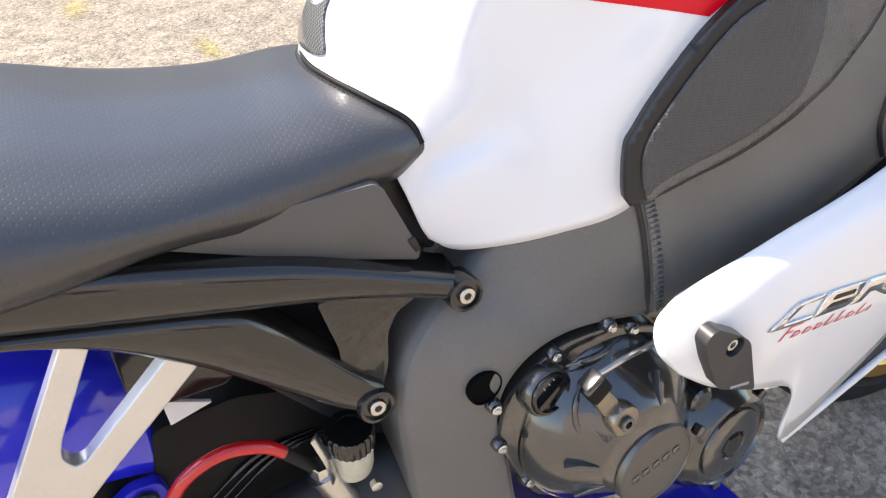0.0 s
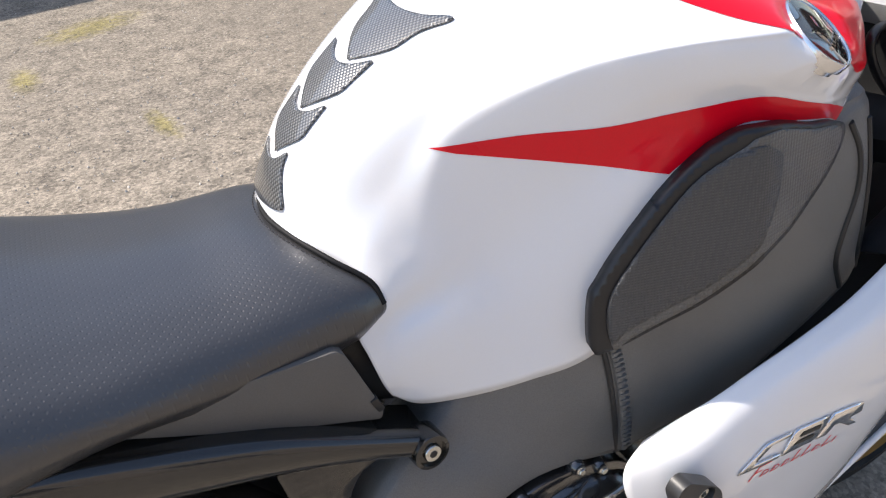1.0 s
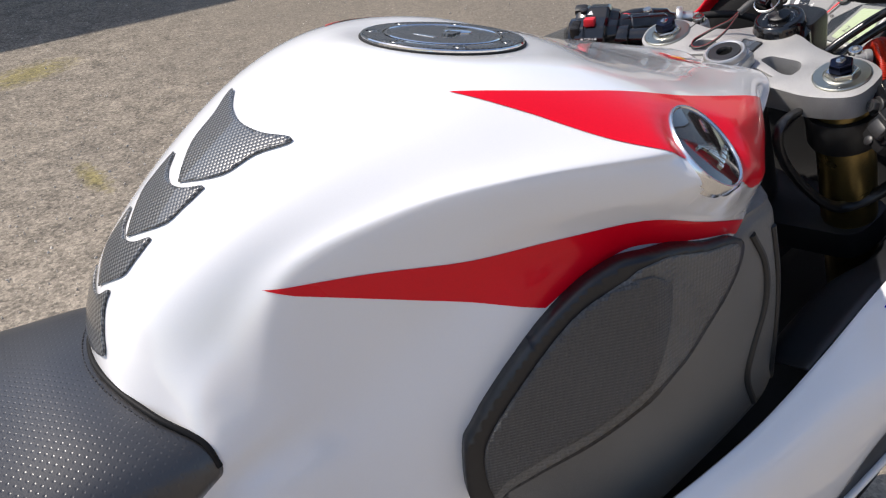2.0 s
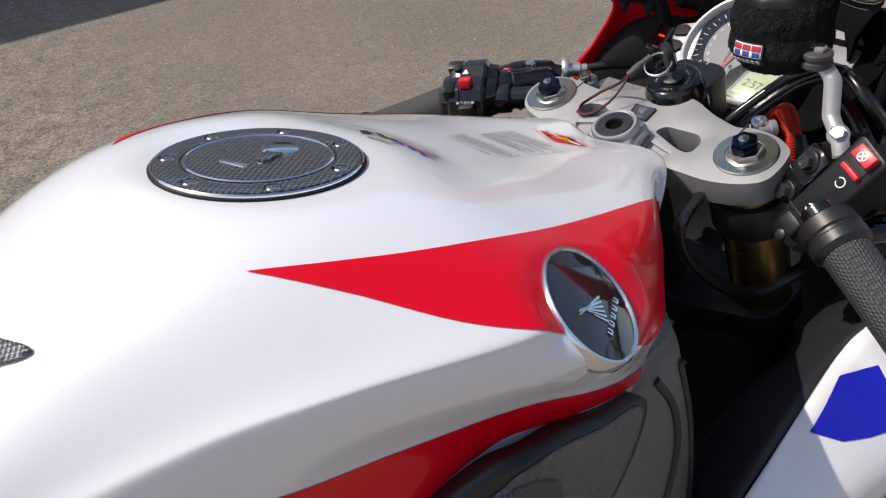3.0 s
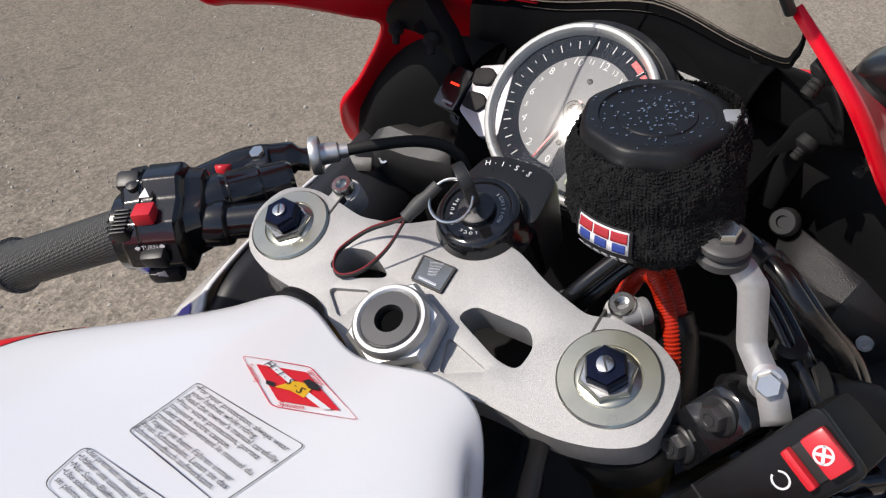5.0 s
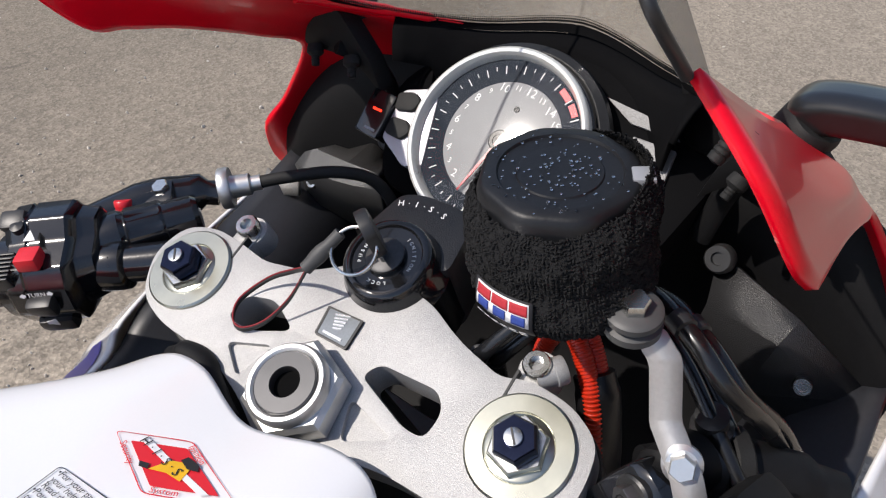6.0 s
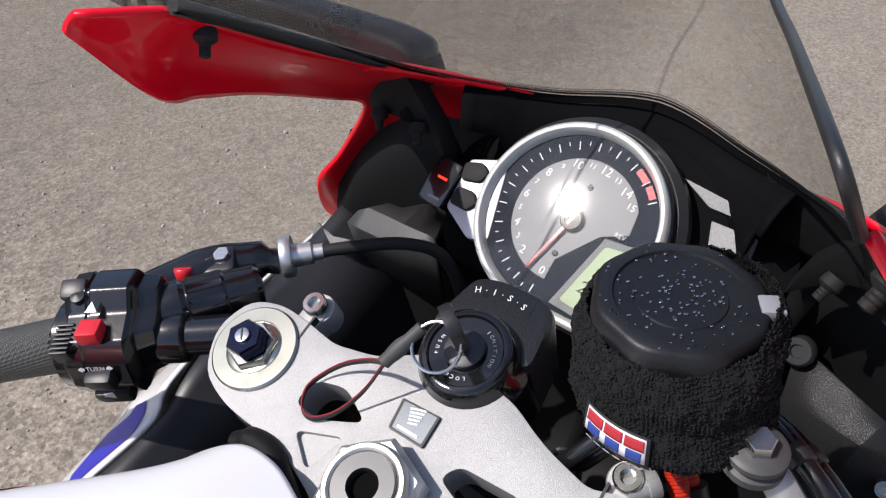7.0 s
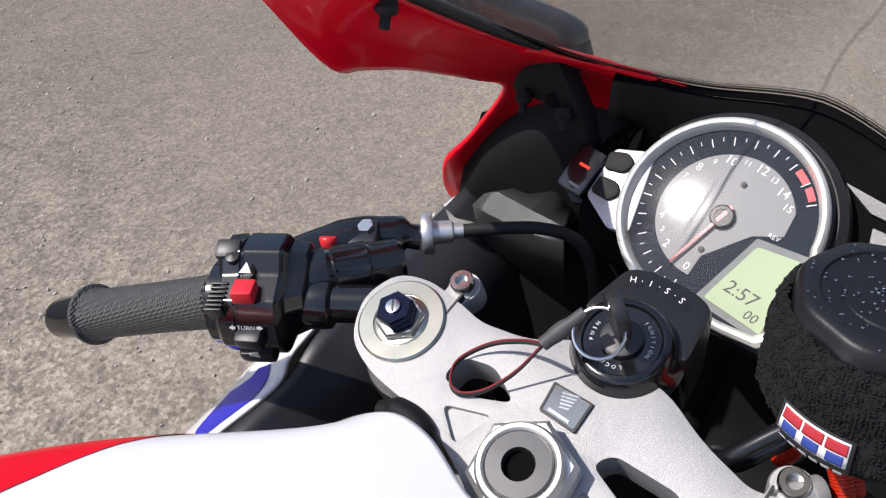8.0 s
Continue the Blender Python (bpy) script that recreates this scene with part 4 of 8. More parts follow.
part("security_label_words", on_tank(bm), INKRED, tank)

# anniversary sticker: checks, colour bars and small words
U_ = Vector((0.0045, -0.0632)).normalized()
V_ = Vector((-U_.y, U_.x))
S0_ = Vector((-0.2135, 0.031))


def sk(u, v):
    """u to the bike's right along the sticker, v forward"""
    return tuple(S0_ + U_ * u + V_ * v)


for u, v in ((0.001, -0.004), (0.011, -0.0075), (0.020, -0.0058)):
    tank_patch("sticker_check", [sk(u, v), sk(u + 0.009, v - 0.001), sk(u + 0.010, v - 0.006), sk(u + 0.001, v - 0.005)], INKBLACK)
tank_patch("sticker_check", [sk(-0.004, -0.0105), sk(0.008, -0.012), sk(0.009, -0.0225), sk(-0.001, -0.0185)], INKBLACK)
tank_patch("sticker_tail", [sk(0.009, -0.0215), sk(0.030, -0.0185), sk(0.040, -0.021), sk(0.018, -0.0255)], INKGREY)
tank_patch("sticker_tail", [sk(0.026, -0.0145), sk(0.033, -0.0135), sk(0.036, -0.0155), sk(0.032, -0.0165)], INKGREY)
tank_patch("sticker_tail", [sk(0.057, -0.0075), sk(0.062, -0.0065), sk(0.068, -0.009), sk(0.058, -0.0105)], INKGREY)
for k in range(3):
    u = 0.026 + 0.0115 * k
    tank_patch("sticker_red_bar", [sk(u + 0.002, -0.0045), sk(u + 0.0115, -0.0035), sk(u + 0.0125, -0.0062), sk(u + 0.003, -0.0072)], INKRED)
    tank_patch("sticker_blue_bar", [sk(u + 0.0005, -0.0082), sk(u + 0.0095, -0.0072), sk(u + 0.0115, -0.0128), sk(u + 0.0075, -0.0132), sk(u + 0.005, -0.010), sk(u + 0.001, -0.0105)], INKBLUE)
bm = bmesh.new()
text_line(bm, "50 YEARS OF RACING", 0.0056, sk(0.008, 0.0012), math.atan2(U_.y, U_.x) + radians(-2), 1.0)
part("sticker_words", on_tank(bm), INKBLACK, tank)

# ---- steering head and cockpit ----
FORKS = ((0.0285, 0.1063), (0.0285, -0.1063))
for pk in POCKETS:
    c = sum(pk, Vector((0, 0))) / len(pk)
    rows = [[HEAD @ Vector((*(c + (p - c) * k), h)) for p in pk] for k, h in ((1.05, -0.0032), (0.99, -0.0034), (0.86, -0.0046), (0.74, -0.0052), (0.4, -0.0053))]
    part("pocket_floor", skin(rows, wrap=True, caps=True), CASTALU, top_clamp)
for a, b in FORKS:
    m = HEAD @ pose(a, b, 0)
    part("fork_washer", lathe([(0.0248, -0.004), (0.0248, 0.0014), (0.0238, 0.0022), (0.016, 0.0022), (0.0155, 0.0016), (0.0145, 0.0022), (0.0002, 0.0022)], m, 48), WASHER, bike, "turned aluminium fork washer")
    nut = part("fork_nut", hexagon(0.0142, 0.0045, m @ pose(0, 0, 0.0066, 0, 0, 12)), STEEL, bike, "zinc-plated fork nut")
    part("fork_cap", hexagon(0.0108, 0.008, m @ pose(0, 0, 0.0155, 0, 0, 30)), BLUENUT, nut, "blue-black anodised hexagon")
    part("adjuster_screw", prism(circle(0.0042, 16), m @ pose(0, 0, 0.0172), 0.003, 0.0006), STEEL, nut)
    part("screw_slot", box((0.0076, 0.0009, 0.0006), m @ pose(0, 0, 0.0173, 0, 0, 40), 0), INKBLACK, nut)
    part("fork_tube", lathe([(0.0268, -0.30), (0.0268, -0.022), (0.0255, -0.02)], m, 32), FORKGOLD, bike, "dark bronze upper fork tube")
    lug = HEAD @ pose(0.066, b * 0.885, -0.004)
    part("pinch_lug", lathe([(0.0100, -0.016), (0.0100, -0.004), (0.0092, -0.002), (0.0002, -0.002)], lug, 24), CASTALU, top_clamp)
    part("lug_neck", box((0.020, 0.016, 0.016), HEAD @ pose(0.0575, b * 0.885, -0.0125), 0.003), CASTALU, top_clamp)
    bolt = part("pinch_bolt", lathe([(0.0066, -0.003), (0.0068, 0.0045), (0.0060, 0.0058), (0.0036, 0.0058), (0.0033, 0.002), (0.0002, 0.002)], lug, 22), STEEL, bike)
    part("clamp_slit", box((0.016, 0.0012, 0.02), HEAD @ pose(0.052, b * 0.83, -0.0095), 0), INKBLACK, top_clamp)
# lower clamp and steering nut
part("lower_clamp", prism(round_corners([(0.06, -0.135), (0.0, -0.135), (-0.03, -0.03), (-0.03, 0.03), (0.0, 0.135), (0.06, 0.135), (0.05, 0.0)], 0.02), HEAD @ pose(0, 0, -0.17), 0.035, 0.004), SATIN, bike, "black lower fork clamp")
part("head_tube", lathe([(0.033, -0.165), (0.033, -0.03), (0.03, -0.024)], HEAD, 24), SATIN, bike)
part("steering_cable", tube([(0.01, -0.085, 0.840), (-0.045, -0.108, 0.850), (-0.0533, -0.112, 0.835), (-0.0300, -0.114, 0.800), (0.0200, -0.118, 0.755), (0.06, -0.122, 0.738), (0.085, -0.145, 0.760), (0.080, -0.165, 0.800)], 0.0045, 12, 6, squash=1.5), HOSE_SLEEVE, bike, "black sleeved wiring loom below the clamp")
part("tank_mount_rubber", tube([(-0.006, 0.082, 0.855), (-0.003, 0.0722, 0.860), (-0.004, 0.058, 0.862), (-0.012, 0.0412, 0.861), (-0.020, 0.0227, 0.858)], [0.006, 0.0075, 0.0075, 0.0065, 0.006], 12, 6), MATTBLACK, bike, "black rubber mount between tank and clamp")
st = HEAD @ pose(0, -0.001, 0)
stem_nut = part("stem_nut", hexagon(0.0262, 0.013, st @ pose(0, 0, 0.0145, 0, 0, 8), chamfer=0.1), SATINALU, bike, "aluminium steering stem nut")
part("stem_ring", lathe([(0.0205, 0.008), (0.0205, 0.0185), (0.0190, 0.0205), (0.0172, 0.0205), (0.0160, 0.0192), (0.0160, 0.010)], st, 40), SATINALU, stem_nut)
part("stem_plug", lathe([(0.0158, 0.006), (0.0158, 0.0196), (0.015, 0.0205), (0.0078, 0.0205), (0.0072, 0.0195), (0.0072, 0.004)], st, 36), mat("dark_grey_steel", (0.09, 0.09, 0.092), 0.4, metal=0.9, vary=0.1), stem_nut)
# closed disc; the shade down the bore is put into its near-black colour
part("stem_bore", lathe([(0.0074, 0.012), (0.0074, 0.0158), (0.0002, 0.0158)], st, 24), mat("unlit_bore_black", (0.004, 0.004, 0.004), 0.9, spec=0.05), stem_nut, "near-black disc for the unlit bore of the steering stem")
# badge plate
pl = HEAD @ pose(0.0385, 0.0042, 0.0012)
PLATE = [(-0.0085, 0.0095), (0.0075, 0.0118), (0.0085, -0.0105), (-0.0085, -0.0112)]
plate = part("maker_plate", prism(round_corners(PLATE, 0.001), pl @ pose(0, 0, 0.0006), 0.002, 0.0003, holes=[round_corners([(x * 0.87, y * 0.87) for x, y in PLATE], 0.0008)]), INKBLACK, top_clamp, "small square maker's plate")
part("plate_face", prism(round_corners([(x * 0.87, y * 0.87) for x, y in PLATE], 0.0008), pl @ pose(0, 0, 0.0003), 0.0015), mat("grey_brushed_plate", (0.25, 0.27, 0.28), 0.3, metal=0.9, vary=0.15, grain=900), plate)
for i in range(5):
    part("plate_feather", prism([(0, 0), (0.0085 - 0.0009 * i, 0.0004), (0.0088 - 0.0009 * i, 0.0011), (0.0, 0.0009)], pl @ pose(0.0045 - 0.0017 * i, 0.0052 - 0.0008 * i, 0.0008, 0, 0, -75), 0.0006), ALU, plate)
part("plate_bar", prism([(0, 0), (0.0012, 0), (0.0012, 0.012), (0, 0.012)], pl @ pose(-0.006, -0.006, 0.0007), 0.0005), ALU, plate)

# ignition switch
ign = HEAD @ pose(0.0795, -0.001, 0)
lock = part("ignition_switch", lathe([(0.030, -0.045), (0.030, -0.006), (0.0275, -0.003), (0.025, 0.004), (0.0235, 0.009), (0.0215, 0.0105), (0.0195, 0.0105), (0.0185, 0.009), (0.011, 0.009), (0.0105, 0.0115), (0.0002, 0.0115)], ign, 40), GLOSSBLACK, bike, "black ignition switch")
part("lock_housing", prism(round_corners([(0.008, -0.030), (0.045, -0.024), (0.05, -0.012), (0.05, 0.012), (0.045, 0.026), (0.008, 0.032)], 0.008), ign @ pose(0, 0, 0.002, 0, 8, 0), 0.05, 0.006), mat("textured_black_lock_cover", (0.014, 0.014, 0.015), 0.35, vary=0.2, grain=500, bump=0.25, bump_scale=1300), lock, "textured black lock cover")
bm = bmesh.new()
for i, ch in enumerate("H·I·S·S"):
    a = radians(23 - 6.2 * i)
    letters(ch, 0.0050, ign @ Matrix.Translation((0.0415 * math.cos(a) - 0.004, 0.0415 * math.sin(a), 0.0085 - 0.14 * (0.0415 * math.cos(a)))) @ Matrix.Rotation(a - radians(90), 4, "Z"), bm)
part("lock_cover_initials", bm, INKWHITE, lock)
part("key_barrel", lathe([(0.0102, 0.009), (0.0102, 0.0125), (0.009, 0.0132), (0.0002, 0.0132)], ign, 24), mat("dull_dark_barrel", (0.07, 0.07, 0.072), 0.5, metal=0.8, vary=0.2, grain=600), lock)
bm = bmesh.new()
for body, a0, step in (("IGNITION", -20, -10.5), ("LOCK", 210, -12), ("PUSH", 120, -12)):
    for i, ch in enumerate(body):
        a = radians(a0 + step * i)
        letters(ch, 0.0028, ign @ Matrix.Translation((0.0145 * math.cos(a), 0.0145 * math.sin(a), 0.0093)) @ Matrix.Rotation(a - radians(90), 4, "Z"), bm)
part("lock_print", bm, INKWHITE, lock)

# clip-on, grip and switches
GIN, GEND = Vector((-0.0148, 0.2112, 0.8571)), Vector((-0.0661, 0.3267, 0.8045))
KNURL = mat("diamond_knurled_grip_rubber", (0.045, 0.047, 0.046), 0.5, vary=0.15, grain=300, blotch=25)
n_, l_, b_ = nodes_of(KNURL)
co_ = n_.new("ShaderNodeTexCoord")
mp_ = n_.new("ShaderNodeMapping")
mp_.inputs["Rotation"].default_value = (0.4, 0.3, 0.8)
vo_ = n_.new("ShaderNodeTexVoronoi")
vo_.inputs["Scale"].default_value, vo_.inputs["Randomness"].default_value = 520, 0.0
bu_ = n_.new("ShaderNodeBump")
bu_.inputs["Strength"].default_value, bu_.inputs["Distance"].default_value = 0.9, 0.0015
l_.new(co_.outputs["Object"], mp_.inputs["Vector"])
l_.new(mp_.outputs["Vector"], vo_.inputs["Vector"])
l_.new(vo_.outputs["Distance"], bu_.inputs["Height"])
l_.new(bu_.outputs["Normal"], b_.inputs["Normal"])


def bar_side(side):
    gin, gend = Vector((GIN.x, side * GIN.y, GIN.z)), Vector((GEND.x, side * GEND.y, GEND.z))
    d = (gend - gin).normalized()
    length = (gend - gin).length
    inner = -0.004 if side > 0 else -0.03
    up = CA - d * CA.dot(d)
    m = basis(gin, up, d)  # z runs out along the bar
    part("handlebar", lathe([(0.0112, inner), (0.0112, length)], m, 20), GLOSSBLACK, bike, "black clip-on handlebar")
    grip = part("grip", lathe([(0.0155, -0.002), (0.0172, 0.0), (0.0165, 0.004), (0.0162, 0.05), (0.0166, length - 0.030), (0.0180, length - 0.024), (0.0205, length - 0.0225), (0.0205, length - 0.0195), (0.0175, length - 0.018)], m, 36), KNURL, bike, "knurled grey-black rubber grip")
    part("bar_end", lathe([(0.0150, length - 0.019), (0.0150, length - 0.010), (0.0146, length - 0.002), (0.0142, length + 0.012), (0.0132, length + 0.016), (0.0070, length + 0.017), (0.0068, length + 0.015), (0.0002, length + 0.015)], m, 28), GLOSSBLACK, grip, "black bar end weight")
    # clip-on ring round the fork
    fm = HEAD @ pose(0.0285, side * 0.1063, -0.052)
    clip = part("clip_on", lathe([(0.027, -0.017), (0.0325, -0.017), (0.0335, -0.015), (0.0335, 0.015), (0.0325, 0.017), (0.027, 0.017)], fm, 32), SATIN, bike, "black clip-on clamp")
    return m, d, clip


ml, dl, clip_l = bar_side(1)
mr, dr, clip_r = bar_side(-1)

# left switch block, axes: x up the steering axis, y across the bar, z out along the bar
BARIN = Vector((0.03, 0.15, 0.862))
ml = basis(GIN, CA, GIN - BARIN)
part("inner_bar", lathe([(0.0115, -0.10), (0.0115, 0.002)], ml, 20), GLOSSBLACK, bike, "black inner end of the clip-on bar")
SW = ml @ pose(0, 0, -0.030)
SHAPE = [(-0.014, -0.027), (0.002, -0.031), (0.017, -0.025), (0.0265, -0.016), (0.028, 0.002), (0.035, 0.014), (0.030, 0.030), (0.012, 0.033), (-0.013, 0.022), (-0.021, -0.010)]
rows = []
for z, k, shift in ((-0.027, 0.62, 0.008), (-0.0255, 0.72, 0.007), (-0.0165, 0.80, 0.005), (-0.0145, 0.95, 0.001), (-0.0130, 0.985, 0.0), (0.0075, 0.985, 0.0), (0.0085, 0.95, 0.0), (0.0095, 0.95, 0.0), (0.0105, 0.985, 0.0), (0.020, 0.96, 0.0), (0.0235, 0.86, 0.0), (0.025, 0.6, 0.0)):
    rows.append([SW @ Vector((p.x * k, p.y * k + shift, z)) for p in round_corners(SHAPE, 0.0022, 4)])
sw = part("switch_block", skin(rows, wrap=True, caps=True), GLOSSBLACK, bike, "glossy black left handlebar switch block", sharp=32)
part("dimmer_switch", box((0.010, 0.012, 0.015), SW @ pose(0.030, 0.016, 0.018, 0, 0, -10), 0.003), SATIN, sw)
part("switch_skirt", lathe([(0.0235, -0.006), (0.0260, -0.004), (0.0255, 0.008), (0.021, 0.011), (0.017, 0.011)], SW @ pose(0, 0, 0.021), 32), GLOSSBLACK, sw)
part("hazard_switch", box((0.009, 0.0125, 0.0125), SW @ pose(0.0300, -0.011, 0.003, 0, 0, 14), 0.0018), REDPLASTIC, sw, "red switch")
for i in range(7):
    part("ribbed_button", box((0.012, 0.0016, 0.010), SW @ pose(0.022, -0.021 + 0.0028 * i, 0.020), 0.0006), SATIN, sw)
part("turn_switch", box((0.013, 0.010, 0.016), SW @ pose(0.010, -0.030, 0.002), 0.003, taper=0.8), SATIN, sw)
part("horn_button", box((0.012, 0.012, 0.022), SW @ pose(-0.012, -0.026, 0.004), 0.004), SATIN, sw)
part("block_screw", lathe([(0.004, 0), (0.004, 0.004), (0.0002, 0.005)], SW @ pose(0.030, 0.010, 0.014, 0, 90, 0), 12), SATIN, sw)
bm = bmesh.new()
LM = SW @ Matrix.Translation((0.0165, -0.0265, 0.003)) @ basis((0, 0, 0), (0, 0, -1), (0.42, -0.9, 0))
letters("TURN", 0.0040, LM, bm)
for k in (-1, 1):
    prism([(k * 0.0098, 0), (k * 0.0075, 0.0018), (k * 0.0075, 0.0008), (k * 0.0062, 0.0008), (k * 0.0062, -0.0008), (k * 0.0075, -0.0008), (k * 0.0075, -0.0018)][::k], LM, 0.0003, bm=bm)
part("switch_print", bm, INKWHITE, sw)
bm = prism([(-0.003, -0.0016), (-0.001, -0.0016), (0.003, -0.0032), (0.003, 0.0032), (-0.001, 0.0016), (-0.003, 0.0016)], SW @ Matrix.Translation((-0.0055, -0.0322, 0.004)) @ basis((0, 0, 0), (0, 0, -1), (0.1, -1, 0)), 0.0003)
part("horn_print", bm, INKWHITE, sw)
part("hazard_print", prism([(-0.0035, -0.003), (0.0035, -0.003), (0, 0.0035)], SW @ Matrix.Translation((0.0342, 0.002, 0.004)) @ basis((0, 0, 0), (0, 0, -1), (1, -0.2, 0)), 0.0003), INKWHITE, sw)
# bar clamp, lever perch, clutch cable adjuster
PA = basis((0.022, 0.1810, 0.868), CA, (0.0516, -0.0341, 0.001))
rows = []
for r, h, flute in ((0.0125, 0.0, 0), (0.0158, 0.001, 0), (0.0165, 0.003, 0), (0.0165, 0.017, 0), (0.0155, 0.0185, 0), (0.0150, 0.020, 0), (0.0162, 0.0215, 0), (0.0160, 0.023, 1), (0.0158, 0.040, 1), (0.0155, 0.0415, 0), (0.0145, 0.043, 0), (0.0140, 0.060, 0), (0.0120, 0.063, 0), (0.004, 0.064, 0)):
    rows.append([PA @ Vector(((r - (0.0010 if flute and i % 6 < 2 else 0)) * math.cos(2 * math.pi * i / 60), (r - (0.0010 if flute and i % 6 < 2 else 0)) * math.sin(2 * math.pi * i / 60), h)) for i in range(60)])
perch = part("lever_perch", skin(rows, wrap=True, caps=True), GLOSSBLACK, bike, "glossy black fluted clutch lever perch", sharp=30)
part("perch_collar", lathe([(0.0115, -0.070), (0.0150, -0.068), (0.0155, -0.064), (0.0155, -0.040), (0.013, -0.036)], ml, 30), GLOSSBLACK, perch)
part("perch_arm", tube([(0.028, 0.20, 0.868), (0.06, 0.185, 0.872), (0.085, 0.165, 0.872), (0.096, 0.152, 0.870)], [0.012, 0.013, 0.012, 0.008], 12, 4, squash=0.7), GLOSSBLACK, perch)
part("perch_block", box((0.040, 0.018, 0.013), basis((0.064, 0.182, 0.872), (0.6, -0.7, 0.1), CA), 0.004), GLOSSBLACK, perch)
part("perch_bolt", hexagon(0.0055, 0.006, basis((0.070, 0.174, 0.884), (1, 0, 0), CA)), STEEL, perch)
part("red_adjuster", lathe([(0.0050, -0.003), (0.0058, 0.0), (0.0058, 0.003), (0.0050, 0.004), (0.0002, 0.004)], basis((0.050, 0.186, 0.876), (1, 0, 0), (0.3, 0.2, 0.9)), 10), REDPLASTIC, perch, "red lever adjuster wheel")
part("swivel_bolt", hexagon(0.0062, 0.008, basis((0.013, 0.1590, 0.870), (0, 1, 0), (-0.75, 0.2, 0.5))), SATIN, clip_l)
part("swivel_boss", lathe([(0.0085, -0.03), (0.0085, -0.009), (0.0075, -0.007), (0.0002, -0.007)], basis((0.013, 0.1590, 0.870), (0, 1, 0), (-0.75, 0.2, 0.5)), 18), GLOSSBLACK, clip_l)
AD = basis((0.1018, 0.1514, 0.8704), (0, 0, 1), (0.70, -0.70, 0.05))
adj = part("cable_adjuster", lathe([(0.0128, -0.004), (0.0135, -0.003), (0.0135, 0.002), (0.0128, 0.003), (0.0075, 0.003), (0.007, 0.015), (0.005, 0.016), (0.005, 0.022), (0.0002, 0.022)], AD, 26), SATINALU, bike, "aluminium clutch cable adjuster")
part("clutch_cable", tube([AD @ Vector((0, 0, 0.02)), (0.128, 0.122, 0.874), (0.152, 0.098, 0.872), (0.168, 0.080, 0.858), (0.172, 0.068, 0.82), (0.165, 0.06, 0.76)], 0.0042, 10, 6), RUBBER, adj, "black clutch cable")

# right controls
CB1, CB2 = Vector((0.034, -0.1579, 0.8836)), Vector((0.032, -0.1450, 0.8554))
BARD = Vector((-0.46, -0.80, -0.36)).normalized()
CLU = (CB1 - CB2).normalized()
CLN = BARD.cross(CLU).normalized()
CY = basis((CB1 + CB2) / 2 - CLN * 0.016, CLU, BARD)
rc = part("right_clamp", lathe([(0.0120, -0.013), (0.0150, -0.012), (0.0158, -0.010), (0.0158, 0.010), (0.0150, 0.012), (0.0120, 0.013)], CY, 30), MATTBLACK, bike, "black master cylinder clamp round the bar")
CM = basis((CB1 + CB2) / 2, BARD, CLN)
rows = []
for v, k in ((-0.0115, 0.90), (-0.0100, 0.98), (0.0, 1.0), (0.0100, 0.98), (0.0115, 0.90)):
    side_cut = [(-0.0255, -0.012), (-0.0255, -0.0035), (-0.0225, -0.0005), (-0.0085, -0.0002), (-0.004, 0.0024), (0.004, 0.0026), (0.0085, -0.0002), (0.0225, -0.0005), (0.0265, -0.0035), (0.0265, -0.012)]
    rows.append([CM @ Vector((v, u * k, h * (1 if h < 0 else k))) for u, h in side_cut])
part("clamp_cap", skin(rows, wrap=True, caps=True), GLOSSBLACK, rc, "glossy black two-bolt clamp cap", sharp=40)
for q in (CB1, CB2):
    boss = part("clamp_boss", lathe([(0.0092, -0.010), (0.0092, 0.0006), (0.0082, 0.0016), (0.0002, 0.0016)], basis(q, (0, 1, 0), CLN), 22), SATIN, rc)
    part("clamp_bolt", hexagon(0.0062, 0.006, basis(q + CLN * 0.0066, (0, 0.9, 0.3), CLN)), mat("dull_dark_bolt", (0.11, 0.11, 0.112), 0.36, metal=0.8, vary=0.2) if q is CB1 else bpy.data.materials["dull_dark_bolt"], boss)
    part("bolt_dimple", lathe([(0.0030, -0.001), (0.0030, 0.0004), (0.0022, -0.0002), (0.0002, -0.0006)], basis(q + CLN * 0.0066, (0, 1, 0), CLN), 14), SATIN, boss)
part("clamp_neck", tube([CB1 + CLU * 0.004 - CLN * 0.010, (0.050, -0.164, 0.884), (0.066, -0.172, 0.880)], [0.010, 0.012, 0.013], 14, 5), MATTBLACK, rc)
mc = part("master_cylinder", tube([(0.052, -0.156, 0.874), (0.075, -0.178, 0.870), (0.09, -0.205, 0.862), (0.098, -0.225, 0.856)], [0.012, 0.0135, 0.0135, 0.011], 16, 5), MATTBLACK, bike, "black front brake master cylinder")
part("cylinder_bleed", lathe([(0.009, -0.014), (0.009, 0.004), (0.007, 0.006), (0.007, 0.012), (0.004, 0.013), (0.0002, 0.013)], basis((0.080, -0.172, 0.884), (0, 1, 0), (-0.2, 0.1, 1)), 18), SATIN, mc)
for z0, col in ((0.0, SATIN), (0.011, RUBBER)):
    part("cylinder_collar", lathe([(0.0165, -0.004 + z0), (0.0175, -0.003 + z0), (0.0175, 0.003 + z0), (0.0165, 0.004 + z0)], basis((0.072, -0.175, 0.871), (0, 0, 1), (0.55, -0.83, -0.1)), 24), col, mc)
SU, SN = Vector((0.31, -0.47, 0.82)).normalized(), Vector((-0.867, 0.186, 0.434))
RS = basis((0.0185, -0.1893, 0.8832), SU, SN)  # x up the switch face, z out of it towards the rider
